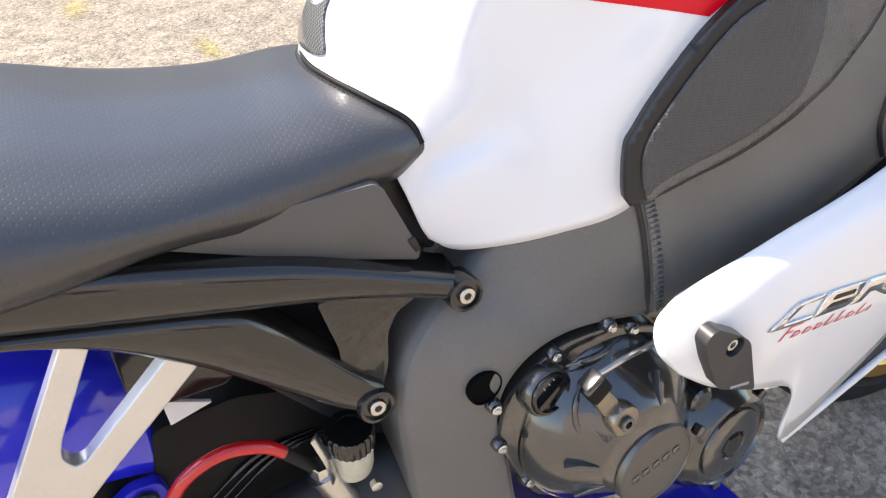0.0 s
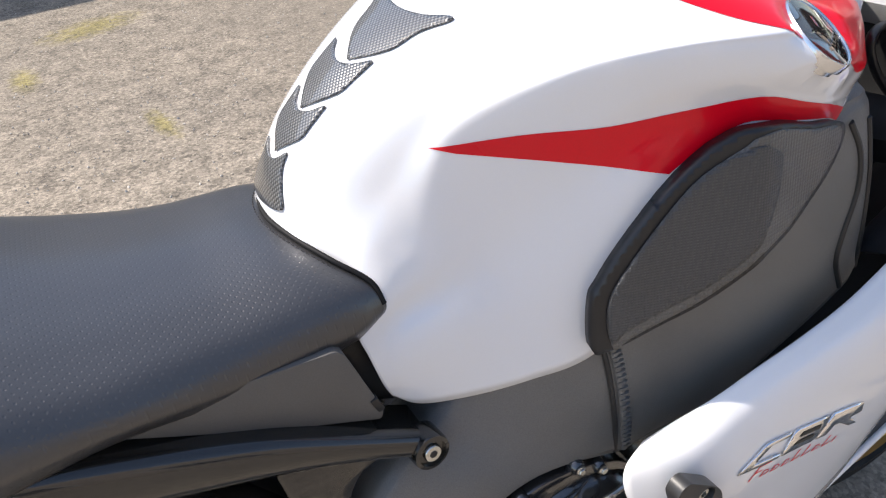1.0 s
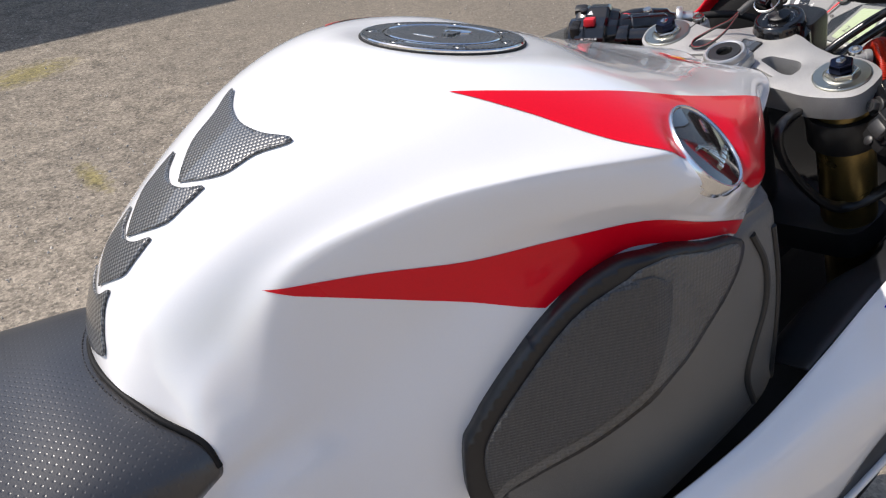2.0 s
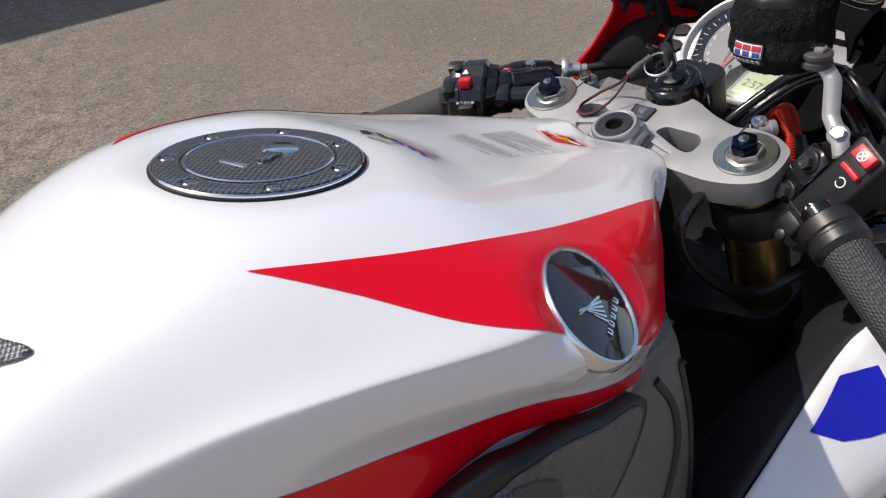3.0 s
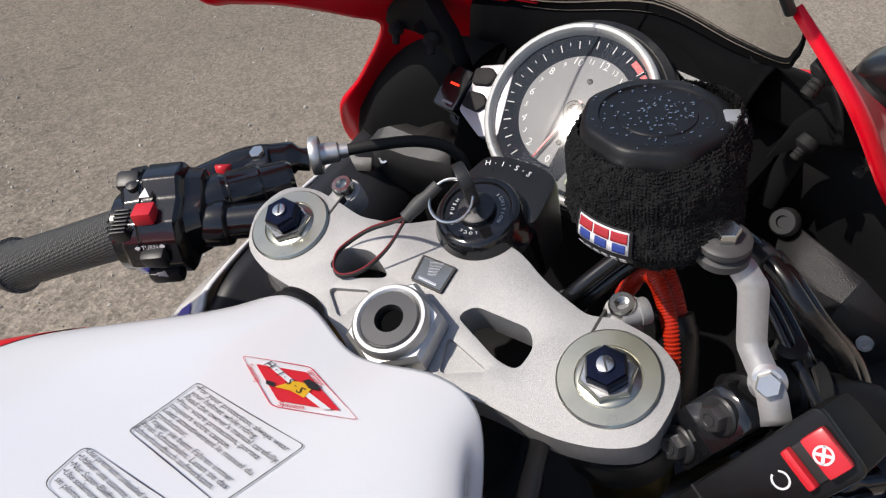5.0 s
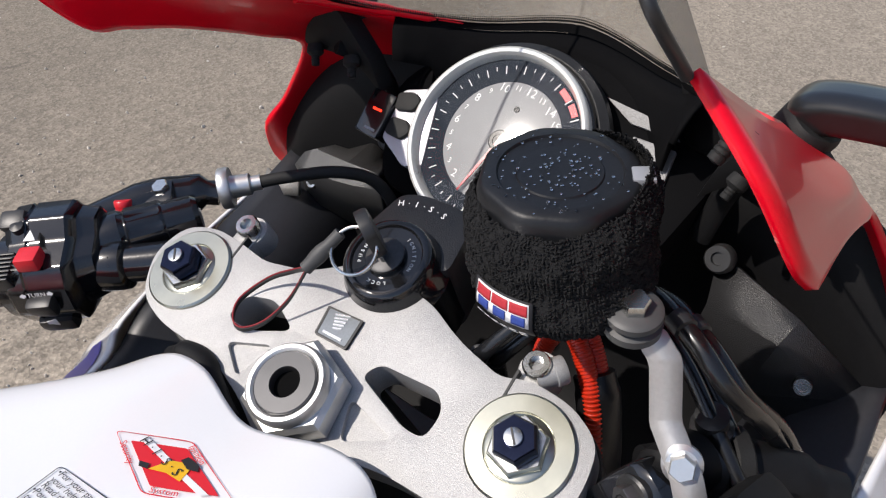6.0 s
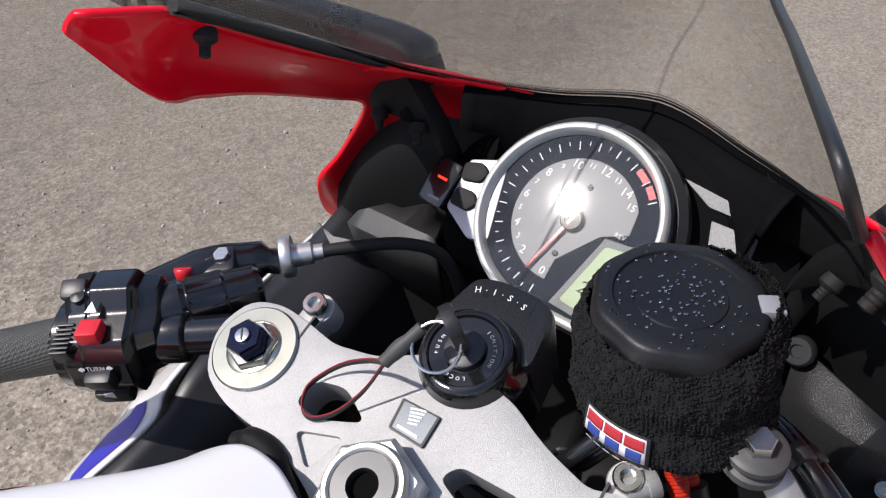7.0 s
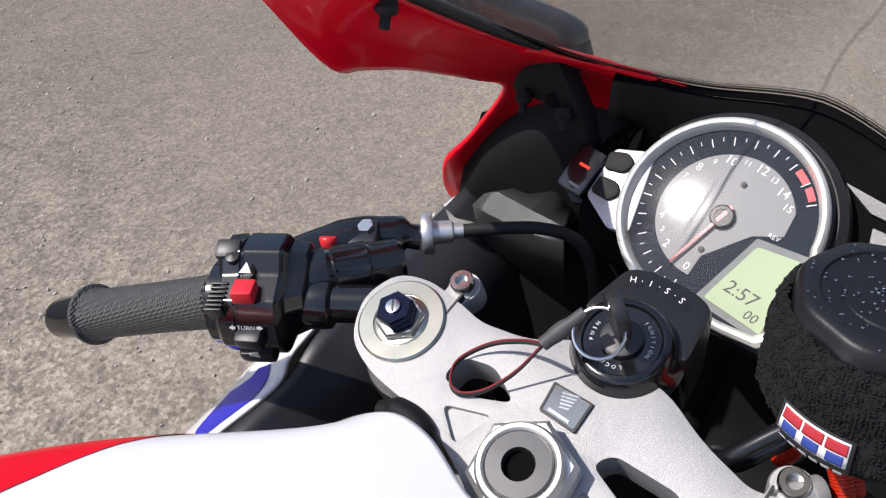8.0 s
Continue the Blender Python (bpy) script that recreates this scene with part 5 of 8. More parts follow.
rsw = part("right_switch_block", box((0.092, 0.030, 0.040), RS @ pose(-0.015, 0.001, -0.0205), 0.008), MATTBLACK, bike, "black right handlebar switch block")
part("block_face", prism(round_corners([(-0.052, -0.013), (0.030, -0.015), (0.032, 0.015), (-0.052, 0.014)], 0.005), RS @ pose(0, 0.001, 0.0002), 0.003, 0.0012), mat("semi_gloss_black_face", (0.0065, 0.0065, 0.007), 0.34, spec=0.3, vary=0.2, bump=0.04, bump_scale=900), rsw)
part("block_seam", box((0.0012, 0.0305, 0.03), RS @ pose(-0.036, 0.001, -0.0145), 0), INKBLACK, rsw)
part("kill_switch", box((0.0105, 0.0175, 0.0075), RS @ pose(0.0240, 0.0, 0.0028, 0, 12, 0), 0.0018), REDPLASTIC, rsw, "red engine stop switch")
part("kill_switch_rib", box((0.0040, 0.0175, 0.0058), RS @ pose(0.0105, 0.0, 0.0020), 0.0015), REDPLASTIC, rsw, "red engine stop switch rib")
part("switch_well", box((0.0075, 0.0165, 0.002), RS @ pose(0.0160, 0.0, 0.0002), 0.0005), INKBLACK, rsw)
part("starter_button", box((0.013, 0.016, 0.010), RS @ pose(-0.044, 0.001, 0.002), 0.003), SATIN, rsw, "black starter button")
part("block_screw", lathe([(0.0042, -0.002), (0.0042, 0.0005), (0.0028, 0.0012), (0.0002, 0.0012)], RS @ pose(-0.057, 0.002, 0.0), 14), SATIN, rsw)


def arc_mark(bm, c, r0, a0, a1, w=0.0011):
    steps = [radians(a0 + (a1 - a0) * i / 22) for i in range(23)]
    skin([[RS @ Vector((c[0] + r * math.cos(t), c[1] + r * math.sin(t), 0.0006)) for t in steps] for r in (r0, r0 - w)], bm)


bm = bmesh.new()
arc_mark(bm, (0.0, 0.0), 0.0040, 115, 425, 0.0009)
arc_mark(bm, (-0.0275, 0.001), 0.0038, 115, 425)
prism([(-0.0292, 0.0016), (-0.0272, 0.0001), (-0.0276, 0.0016), (-0.0256, 0.0003), (-0.0274, 0.0024), (-0.0274, 0.0009)], RS @ pose(0, 0, 0.0006), 0.0002, bm=bm)
part("switch_icons", bm, INKWHITE, rsw)
bm = bmesh.new()
for k in range(2):
    prism([(-0.0038, -0.0006), (0.0038, -0.0006), (0.0038, 0.0006), (-0.0038, 0.0006)], RS @ pose(0.0240, 0, 0.0069, 0, 12, 0) @ pose(0, 0, 0, 0, 0, 45 + 90 * k), 0.0003, bm=bm)
arc = [radians(15 * i) for i in range(25)]
skin([[RS @ pose(0.0240, 0, 0.0069, 0, 12, 0) @ Vector((r * math.cos(t), r * math.sin(t), 0)) for t in arc] for r in (0.0038, 0.0029)], bm)
part("kill_switch_icon", bm, INKWHITE, rsw)
part("right_throttle", lathe([(0.0175, -0.02), (0.0200, -0.018), (0.0205, -0.008), (0.0190, -0.0065), (0.0190, -0.0045), (0.0205, -0.003), (0.0205, 0.004), (0.017, 0.008)], mr, 30), SATIN, bike, "black throttle housing")
for off in (0.0, 0.014):
    part("lever_link", tube([(0.020 + off, -0.187, 0.822 - off * 0.3), (0.034 + off, -0.196, 0.832), (0.05 + off, -0.208, 0.836), (0.066 + off, -0.222, 0.834)], [0.006, 0.008, 0.009, 0.007], 12, 5), GLOSSBLACK, mc, "black brake lever linkage")
# aluminium bracket for the brake fluid reservoir
bra = [(0.058, -0.122, 0.9470), (0.060, -0.1415, 0.9470), (0.0598, -0.1445, 0.9462), (0.0575, -0.1520, 0.9400), (0.0568, -0.1535, 0.9375), (0.0508, -0.1590, 0.9165), (0.0497, -0.1603, 0.9140), (0.0405, -0.1720, 0.9060), (0.0385, -0.1745, 0.9035), (0.0360, -0.1785, 0.8955), (0.0350, -0.1795, 0.8930)]
rows = []
side_v = Vector((0.42, -0.85, 0.25)).normalized()
for p in bra:
    rows.append([Vector(p) - side_v * 0.0060, Vector(p) + side_v * 0.0060])
bracket = part("reservoir_bracket", skin(rows), mat("bare_brushed_aluminium", (0.43, 0.42, 0.41), 0.48, metal=0.5, vary=0.08, grain=500, blotch=40, bump=0.05, bump_scale=600), bike, "bare aluminium reservoir bracket", sharp=9, solid=0.0030, offset=0)
part("bolt_flange", lathe([(0.0078, -0.009), (0.0078, -0.0065), (0.0060, -0.005), (0.0002, -0.005)], basis((0.0368, -0.1722, 0.9105), (0, 0, 1), (-0.75, -0.2, 0.60)), 20), SATINALU, bracket)
part("bracket_bolt", hexagon(0.0052, 0.008, basis((0.0368, -0.1722, 0.9105), (0, 0, 1), (-0.75, -0.2, 0.60))), SATINALU, bracket)
RB_ = basis((0.0585, -0.1378, 0.9585), (1, 0, 0), (-0.1, 0, 0.99)) @ Matrix.Scale(0.86, 4)
part("reservoir_bolt", hexagon(0.0066, 0.008, RB_ @ pose(0, 0, 0.004)), STEEL, bracket)
part("rubber_mount", lathe([(0.0105, -0.016), (0.0128, -0.014), (0.0128, -0.010), (0.0105, -0.009), (0.0105, -0.0075), (0.0125, -0.006), (0.0125, -0.003), (0.0105, -0.0015)], RB_, 26), mat("grey_rubber", (0.055, 0.055, 0.055), 0.5, vary=0.15), bracket)
part("mount_washer", lathe([(0.0105, -0.0035), (0.0105, -0.002), (0.006, -0.0018), (0.0002, -0.0018)], RB_, 22), STEEL, bracket)

# brake fluid reservoir with its towelling sock
RV = basis((0.0750, -0.0965, 0.9925), (1, 0, 0), (-0.02, 0.02, 1))
resv = part("brake_reservoir", lathe([(0.025, -0.05), (0.028, -0.042), (0.028, -0.012)], RV, 30), mat("translucent_white_plastic", (0.6, 0.6, 0.55), 0.35, vary=0.1), bike, "brake fluid reservoir")
CAPBLACK = mat("matt_black_cap", (0.011, 0.0115, 0.013), 0.42, spec=0.3, vary=0.2, grain=500, blotch=40, bump=0.05, bump_scale=700)
lobed = []
for i in range(96):
    a = 2 * math.pi * i / 96
    lobed.append((0.0302 + 0.0006 * math.cos(8 * a)) * Vector((math.cos(a), math.sin(a))))
rows = [[RV @ Vector((*(p * k), h)) for p in lobed] for k, h in ((1.02, -0.018), (1.02, -0.0045), (0.985, -0.0012), (0.93, 0.0))] + [[RV @ Vector((0.0235 * k * math.cos(2 * math.pi * i / 96), 0.0235 * k * math.sin(2 * math.pi * i / 96), h)) for i in range(96)] for k, h in ((1.0, 0.0002), (0.975, -0.0009), (0.70, -0.0011), (0.68, -0.0005))]
part("reservoir_cap", skin(rows, wrap=True, caps=True), CAPBLACK, resv, "black lobed reservoir cap wet with drops")
part("cap_lock_tab", box((0.0085, 0.009, 0.005), RV @ pose(0.012, -0.0275, -0.0018, 0, 0, -60), 0.001), mat("grey_plastic", (0.25, 0.26, 0.28), 0.35), resv)
bm = bmesh.new()
for i in range(150):
    a, r = random.uniform(0, 6.28), random.uniform(0.004, 0.0285)
    bmesh.ops.create_icosphere(bm, subdivisions=2, radius=random.uniform(0.0002, 0.00058), matrix=RV @ pose(r * math.cos(a), r * math.sin(a), 0.0003) @ Matrix.Diagonal((1.3, 1, 0.5, 1)))
WATER = mat("water_drop", (0.9, 0.9, 0.9), 0.02, vary=0.0)
nodes_of(WATER)[2].inputs["Transmission Weight"].default_value = 1.0
tagged(part("dew", bm, WATER, resv, "small beads of water"), kind="stuff")

# hoses behind the clamp
HOSE = mat("black_gloss_hose", (0.008, 0.008, 0.0085), 0.26, coat=0.1, vary=0.2, grain=500)
for off in (Vector((0, 0, 0)), Vector((0.009, -0.004, -0.009))):
    pth = [Vector(p) + off for p in ((0.10, -0.05, 0.80), (0.078, -0.058, 0.86), (0.067, -0.066, 0.879), (0.082, -0.081, 0.899), (0.097, -0.10, 0.918), (0.092, -0.13, 0.934), (0.076, -0.156, 0.936), (0.070, -0.176, 0.922), (0.086, -0.190, 0.895), (0.105, -0.2, 0.86))]
    hose = part("brake_hose", tube(pth, 0.0041, 12, 6), HOSE, bike, "black brake hose")
    ring = catmull(pth, 8)
    for k in (10, 46):
        w = (ring[k + 1] - ring[k - 1]).normalized()
        part("hose_clip", lathe([(0.0042, -0.004), (0.0052, -0.0035), (0.0052, 0.0035), (0.0042, 0.004)], basis(ring[k], (0, 0, 1), w), 16), SATIN, hose)
cable = part("throttle_cable", tube([(0.098, -0.13, 0.918), (0.088, -0.155, 0.905), (0.07, -0.182, 0.885), (0.055, -0.205, 0.868)], 0.0036, 10, 6), HOSE, bike, "black throttle cable")
part("throttle_cable", tube([(0.106, -0.132, 0.914), (0.096, -0.158, 0.9), (0.078, -0.186, 0.88), (0.063, -0.209, 0.862)], 0.0036, 10, 6), HOSE, bike, "black throttle cable")
for k, off in enumerate((0.0, 0.0095)):
    pth = [(0.096 + off, -0.082, 0.862), (0.099 + off, -0.088, 0.880), (0.095 + off, -0.098, 0.888), (0.088 + off, -0.109, 0.880), (0.080 + off, -0.119, 0.862), (0.074 + off, -0.126, 0.83)]
    hose = part("braided_hose", tube(pth, 0.0044, 16, 10), ORANGE, bike, "orange-red braided brake line")
    axis = catmull(pth, 12)
    for j in range(2, len(axis) - 1):
        w = (axis[j + 1] - axis[j - 1]).normalized() if j + 1 < len(axis) else (axis[j] - axis[j - 1]).normalized()
        part("braid_band", lathe([(0.0044, -0.0007), (0.0049, -0.0003), (0.0049, 0.0003), (0.0044, 0.0007)], basis(axis[j], (0, 0, 1) if abs(w.z) < 0.9 else (1, 0, 0), w), 14), ORANGE, hose)
part("hose_sleeve", tube([(0.0905, -0.1135, 0.872), (0.0865, -0.1185, 0.862), (0.0810, -0.1250, 0.835), (0.0790, -0.1280, 0.80)], [0.0082, 0.0088, 0.0085, 0.0085], 14, 5, squash=1.25), HOSE_SLEEVE, bike, "black sleeve over the braided lines")
part("hose_collar", lathe([(0.0062, -0.008), (0.0062, 0.001), (0.0070, 0.0015), (0.0070, 0.006), (0.0064, 0.007), (0.004, 0.007)], basis((0.0725, -0.100, 0.881), (0, 0, 1), (0.75, -0.6, 0.1)), 24), CASTALU, bike, "aluminium banjo fitting")

# ---- instruments ----
GT = radians(42)
GU, GN = Vector((math.cos(GT), 0, math.sin(GT))), Vector((-math.sin(GT), 0, math.cos(GT)))
GAUGE = basis((0.2107, 0.0126, 0.8903), (0, -1, 0), GN)  # x to the bike's right, y up the dial


def lobed_outline(r, grow):
    c = Vector((-0.003, 0.0))
    pts = [c + r * Vector((math.cos(radians(a)), math.sin(radians(a)))) for a in range(8, 277, 6)]
    pts += [Vector((0.030, -0.058 - grow)), Vector((0.050 + grow, -0.0565 - grow)), Vector((0.0565 + grow, -0.050)), Vector((0.0585 + grow, -0.010)), Vector((0.0535 + grow, 0.004))]
    return pts


inst = part("instrument_panel", prism(lobed_outline(0.0625, 0.006), GAUGE @ pose(0, 0, 0.0), 0.035, 0.004), SATIN, bike, "round tachometer with a liquid crystal display")
rows = [[GAUGE @ Vector((*(Vector((-0.003, 0)) + (p - Vector((-0.003, 0))) * k), h)) for p in lobed_outline(0.0568, 0.0)] for k, h in ((1.055, -0.006), (1.068, 0.004), (1.058, 0.0078), (1.025, 0.0096), (0.992, 0.0090), (0.968, 0.006), (0.950, 0.0005))]
part("bezel", skin(rows, wrap=True), mat("bright_silver_bezel", (0.78, 0.78, 0.74), 0.3, metal=0.35, vary=0.05, grain=300, blotch=30), inst, "bright satin silver bezel")
part("dial_face", prism([Vector((-0.003, 0)) + (p - Vector((-0.003, 0))) * 0.955 for p in lobed_outline(0.0568, 0.0)], GAUGE @ pose(0, 0, 0.0012), 0.001), mat("dark_dial", (0.022, 0.028, 0.038), 0.9, vary=0.1, spec=0.1), inst)
disc = [0.0395 * Vector((math.cos(radians(a)), math.sin(radians(a)))) for a in range(28, 269, 6)] + [Vector((-0.001, -0.0395)), Vector((0.0, -0.026)), Vector((0.020, -0.003)), Vector((0.0355, 0.004))]
part("dial_disc", prism(disc, GAUGE @ pose(0, 0, 0.0018), 0.0005), mat("silver_grey_dial", (0.27, 0.275, 0.28), 0.5, vary=0.05, spec=0.15), inst, "silver-grey dial disc")
bm, br = bmesh.new(), bmesh.new()
for k in range(0, 31):
    a = radians(263 - 7.65 * k)
    w, r0 = (0.0006, 0.0452) if k % 2 == 0 else (0.0004, 0.0480)
    m = GAUGE @ Matrix.Translation((0, 0, 0.0019)) @ Matrix.Rotation(a, 4, "Z")
    prism([(r0, -w / 2), (0.0505, -w / 2), (0.0505, w / 2), (r0, w / 2)], m, 0.0004, bm=bm)
for a0, a1 in ((60, 49), (46, 36)):
    ring = [0.0505 * Vector((math.cos(radians(a)), math.sin(radians(a)))) for a in range(a1, a0 + 1)] + [0.0465 * Vector((math.cos(radians(a)), math.sin(radians(a)))) for a in range(a0, a1 - 1, -1)]
    prism(ring, GAUGE @ pose(0, 0, 0.0020), 0.0004, bm=br)
part("dial_ticks", bm, INKWHITE, inst)
part("red_zone", br, INKRED, inst)
bm = bmesh.new()
for num, sz in ((0, 0.0075), (1, 0.005), (2, 0.0075), (3, 0.005), (4, 0.0075), (5, 0.005), (6, 0.0075), (7, 0.005), (8, 0.0075), (9, 0.005), (10, 0.0078), (11, 0.005), (12, 0.0078), (13, 0.005), (14, 0.0078), (15, 0.0062)):
    a = radians(263 - 15.3 * num)
    letters(str(num), sz, GAUGE @ Matrix.Translation((0.0355 * math.cos(a), 0.0355 * math.sin(a), 0.0021)) @ Matrix.Rotation(radians(-8), 4, "Z"), bm)
letters("REV", 0.0042, GAUGE @ pose(0.031, 0.0012, 0.0021, 0, 0, -4), bm)
part("dial_numerals", bm, INKWHITE, inst, "white dial numerals")
a = math.atan2(-0.0381, -0.0139)
part("needle", prism([(-0.008, -0.0013), (0.040, -0.0005), (0.040, 0.0005), (-0.008, 0.0013)], GAUGE @ Matrix.Translation((0, 0, 0.0052)) @ Matrix.Rotation(a, 4, "Z"), 0.0008), REDPLASTIC, inst, "red needle")
part("needle_hub", lathe([(0.0072, 0.0018), (0.0072, 0.0048), (0.0062, 0.0056), (0.0042, 0.0056), (0.004, 0.005), (0.0002, 0.005)], GAUGE, 26), SATIN, inst)
for p in ((0.0075, 0.0225), (0.0045, -0.0225)):
    part("dial_screw", lathe([(0.0019, 0.0018), (0.0019, 0.0026), (0.0002, 0.003)], GAUGE @ pose(p[0] - 0.006, p[1], 0), 12), SATIN, inst)
LCD = [(0.0135, -0.047), (0.026, -0.0075), (0.0505, -0.0055), (0.0505, -0.0520)]
part("display_rim", prism([(0.008, -0.051), (0.0235, -0.003), (0.055, -0.001), (0.055, -0.056)], GAUGE @ pose(0, 0, 0.0024), 0.001), mat("grey_display_surround", (0.22, 0.23, 0.23), 0.8, spec=0.2), inst)
part("display", prism(round_corners(LCD, 0.002), GAUGE @ pose(0, 0, 0.003), 0.0008), mat("pale_green_lcd", (0.42, 0.5, 0.34), 0.8, vary=0.03, spec=0.1), inst, "pale green liquid crystal display")
bm = bmesh.new()
letters("2:57", 0.0115, GAUGE @ pose(0.0305, -0.036, 0.0032, 0, 0, -7), bm, shear=0.15)
letters("00", 0.0082, GAUGE @ pose(0.0415, -0.0455, 0.0032, 0, 0, -7), bm, shear=0.15)
part("display_digits", bm, INKBLACK, inst, "black clock digits")
GLASS = bpy.data.materials.new("clear_lens")
GLASS.use_nodes = True
gn, gl, gb = nodes_of(GLASS)
gb.inputs["Roughness"].default_value = 0.015
clear = gn.new("ShaderNodeBsdfTransparent")
clear.inputs[0].default_value = (0.97, 0.97, 0.97, 1)
glos = gn.new("ShaderNodeBsdfGlossy")
glos.inputs["Roughness"].default_value = 0.09
fres = gn.new("ShaderNodeFresnel")
fres.inputs[0].default_value = 1.42
mx = gn.new("ShaderNodeMixShader")
gl.new(fres.outputs[0], mx.inputs[0])
gl.new(clear.outputs[0], mx.inputs[1])
gl.new(glos.outputs[0], mx.inputs[2])
gl.new(mx.outputs[0], gn["Material Output"].inputs["Surface"])
LENS = [Vector((-0.003, 0)) + (p - Vector((-0.003, 0))) * 0.965 for p in lobed_outline(0.0568, 0.0)]
rows = [[GAUGE @ Vector((p.x * k, p.y * k, 0.0092 - (p * k).length_squared / 1.2)) for p in LENS] for k in (1.0, 0.85, 0.7, 0.55, 0.4, 0.25, 0.1, 0.01)]
lens = part("dial_lens", skin(rows, wrap=True), GLASS, inst, "slightly domed clear dial lens", sharp=180)
lens.visible_shadow = False
# button plate and gear indicator
bpl = part("button_plate", prism(round_corners([(-0.082, 0.013), (-0.056, 0.021), (-0.046, -0.032), (-0.060, -0.036), (-0.084, -0.022)], 0.003), GAUGE @ pose(0, 0, 0.002), 0.006, 0.001), mat("pale_grey_button_plate", (0.42, 0.41, 0.44), 0.42, metal=0.5, vary=0.06, grain=900), inst, "pale grey metal button plate")
for c, t in (((-0.0735, 0.0055), 12), ((-0.0725, -0.0135), -4)):
    part("button", prism(round_corners([(-0.0095, -0.006), (-0.0088, 0.0062), (0.004, 0.0072), (0.0098, 0.001), (0.005, -0.0065)], 0.0032), GAUGE @ pose(*c, 0.0055, 0, 0, t), 0.005, 0.002), RUBBER, bpl, "black rubber button")
gi = part("gear_indicator", box((0.020, 0.032, 0.014), GAUGE @ pose(-0.0945, -0.0085, -0.002, 0, 0, -6), 0.002), GLOSSBLACK, bike, "black gear indicator box with a red lit bar")
LIT = bpy.data.materials.new("red_led")
LIT.use_nodes = True
nodes_of(LIT)[2].inputs["Base Color"].default_value = (0.5, 0.01, 0.01, 1)
nodes_of(LIT)[2].inputs["Emission Color"].default_value = (1, 0.03, 0.01, 1)
nodes_of(LIT)[2].inputs["Emission Strength"].default_value = 2.5
part("lit_bar", box((0.0075, 0.0016, 0.0006), GAUGE @ pose(-0.0935, -0.006, 0.0052, 0, 0, -6), 0), LIT, gi)
part("indicator_mark", box((0.009, 0.0018, 0.0004), GAUGE @ pose(-0.0935, -0.020, 0.0052, 0, 0, -6), 0), INKGREY, gi)

# ---- cowl, screen and side fairings ----
COWL = [
    [(0.030, 0.169, 1.049), (0.028, 0.174, 1.045), (0.0255, 0.176, 1.040)],
    [(0.068, 0.152, 1.041), (0.060, 0.172, 1.015), (0.0622, 0.180, 0.990)],
    [(0.10, 0.150, 1.020), (0.092, 0.176, 0.998), (0.091, 0.187, 0.976)],
    [(0.14, 0.149, 0.995), (0.133, 0.178, 0.976), (0.130, 0.190, 0.960)],
    [(0.20, 0.144, 0.960), (0.192, 0.178, 0.945), (0.190, 0.193, 0.929)],
    [(0.235, 0.118, 0.943), (0.235, 0.170, 0.925), (0.229, 0.197, 0.904)],
    [(0.262, 0.09, 0.925), (0.255, 0.185, 0.89), (0.231, 0.228, 0.853)],
    [(0.28, 0.05, 0.905), (0.28, 0.19, 0.86), (0.219, 0.249, 0.818)],
    [(0.30, 0.0, 0.88), (0.33, 0.17, 0.82), (0.25, 0.258, 0.76)],
    [(0.33, 0.0, 0.85), (0.42, 0.11, 0.76), (0.36, 0.24, 0.70)],
]
SCREENMAT = bpy.data.materials.new("smoked_screen")
SCREENMAT.use_nodes = True
sn, sl, sb = nodes_of(SCREENMAT)
tr_ = sn.new("ShaderNodeBsdfTransparent")
tr_.inputs[0].default_value = (0.70, 0.685, 0.65, 1)
gs_ = sn.new("ShaderNodeBsdfGlossy")
gs_.inputs["Roughness"].default_value = 0.12
gs_.inputs["Color"].default_value = (0.8, 0.8, 0.8, 1)
fr_ = sn.new("ShaderNodeFresnel")
fr_.inputs[0].default_value = 1.1
ms_ = sn.new("ShaderNodeMixShader")
cl_ = sn.new("ShaderNodeMath")
cl_.operation = "MINIMUM"
cl_.inputs[1].default_value = 0.09
sl.new(fr_.outputs[0], cl_.inputs[0])
sl.new(cl_.outputs[0], ms_.inputs[0])
sl.new(tr_.outputs[0], ms_.inputs[1])
sl.new(gs_.outputs[0], ms_.inputs[2])
du_ = sn.new("ShaderNodeBsdfDiffuse")
du_.inputs["Color"].default_value = (0.42, 0.40, 0.37, 1)
dn_ = sn.new("ShaderNodeTexNoise")
dn_.inputs["Scale"].default_value, dn_.inputs["Detail"].default_value = 14, 6
dm_ = sn.new("ShaderNodeMapRange")
dm_.inputs["From Min"].default_value, dm_.inputs["From Max"].default_value = 0.3, 0.7
dm_.inputs["To Min"].default_value, dm_.inputs["To Max"].default_value = 0.16, 0.30
sl.new(dn_.outputs["Fac"], dm_.inputs["Value"])
mf_ = sn.new("ShaderNodeMixShader")
sl.new(dm_.outputs[0], mf_.inputs[0])
sl.new(ms_.outputs[0], mf_.inputs[1])
sl.new(du_.outputs[0], mf_.inputs[2])
sl.new(mf_.outputs[0], sn["Material Output"].inputs["Surface"])
EDGE = [(0.056, -0.1425, 1.052), (0.040, -0.1335, 1.080), (0.096, -0.110, 1.074), (0.155, -0.088, 1.062), (0.24, -0.045, 1.055), (0.27, 0.0, 1.053)]
BASE = [(0.060, -0.148, 1.044), (0.10, -0.150, 1.021), (0.16, -0.149, 0.986), (0.225, -0.125, 0.947), (0.268, -0.070, 0.929), (0.286, 0.0, 0.934)]


def full(curve, n=8):
    return catmull(list(curve) + [(x, -y, z) for x, y, z in reversed(curve[:-1])], n)


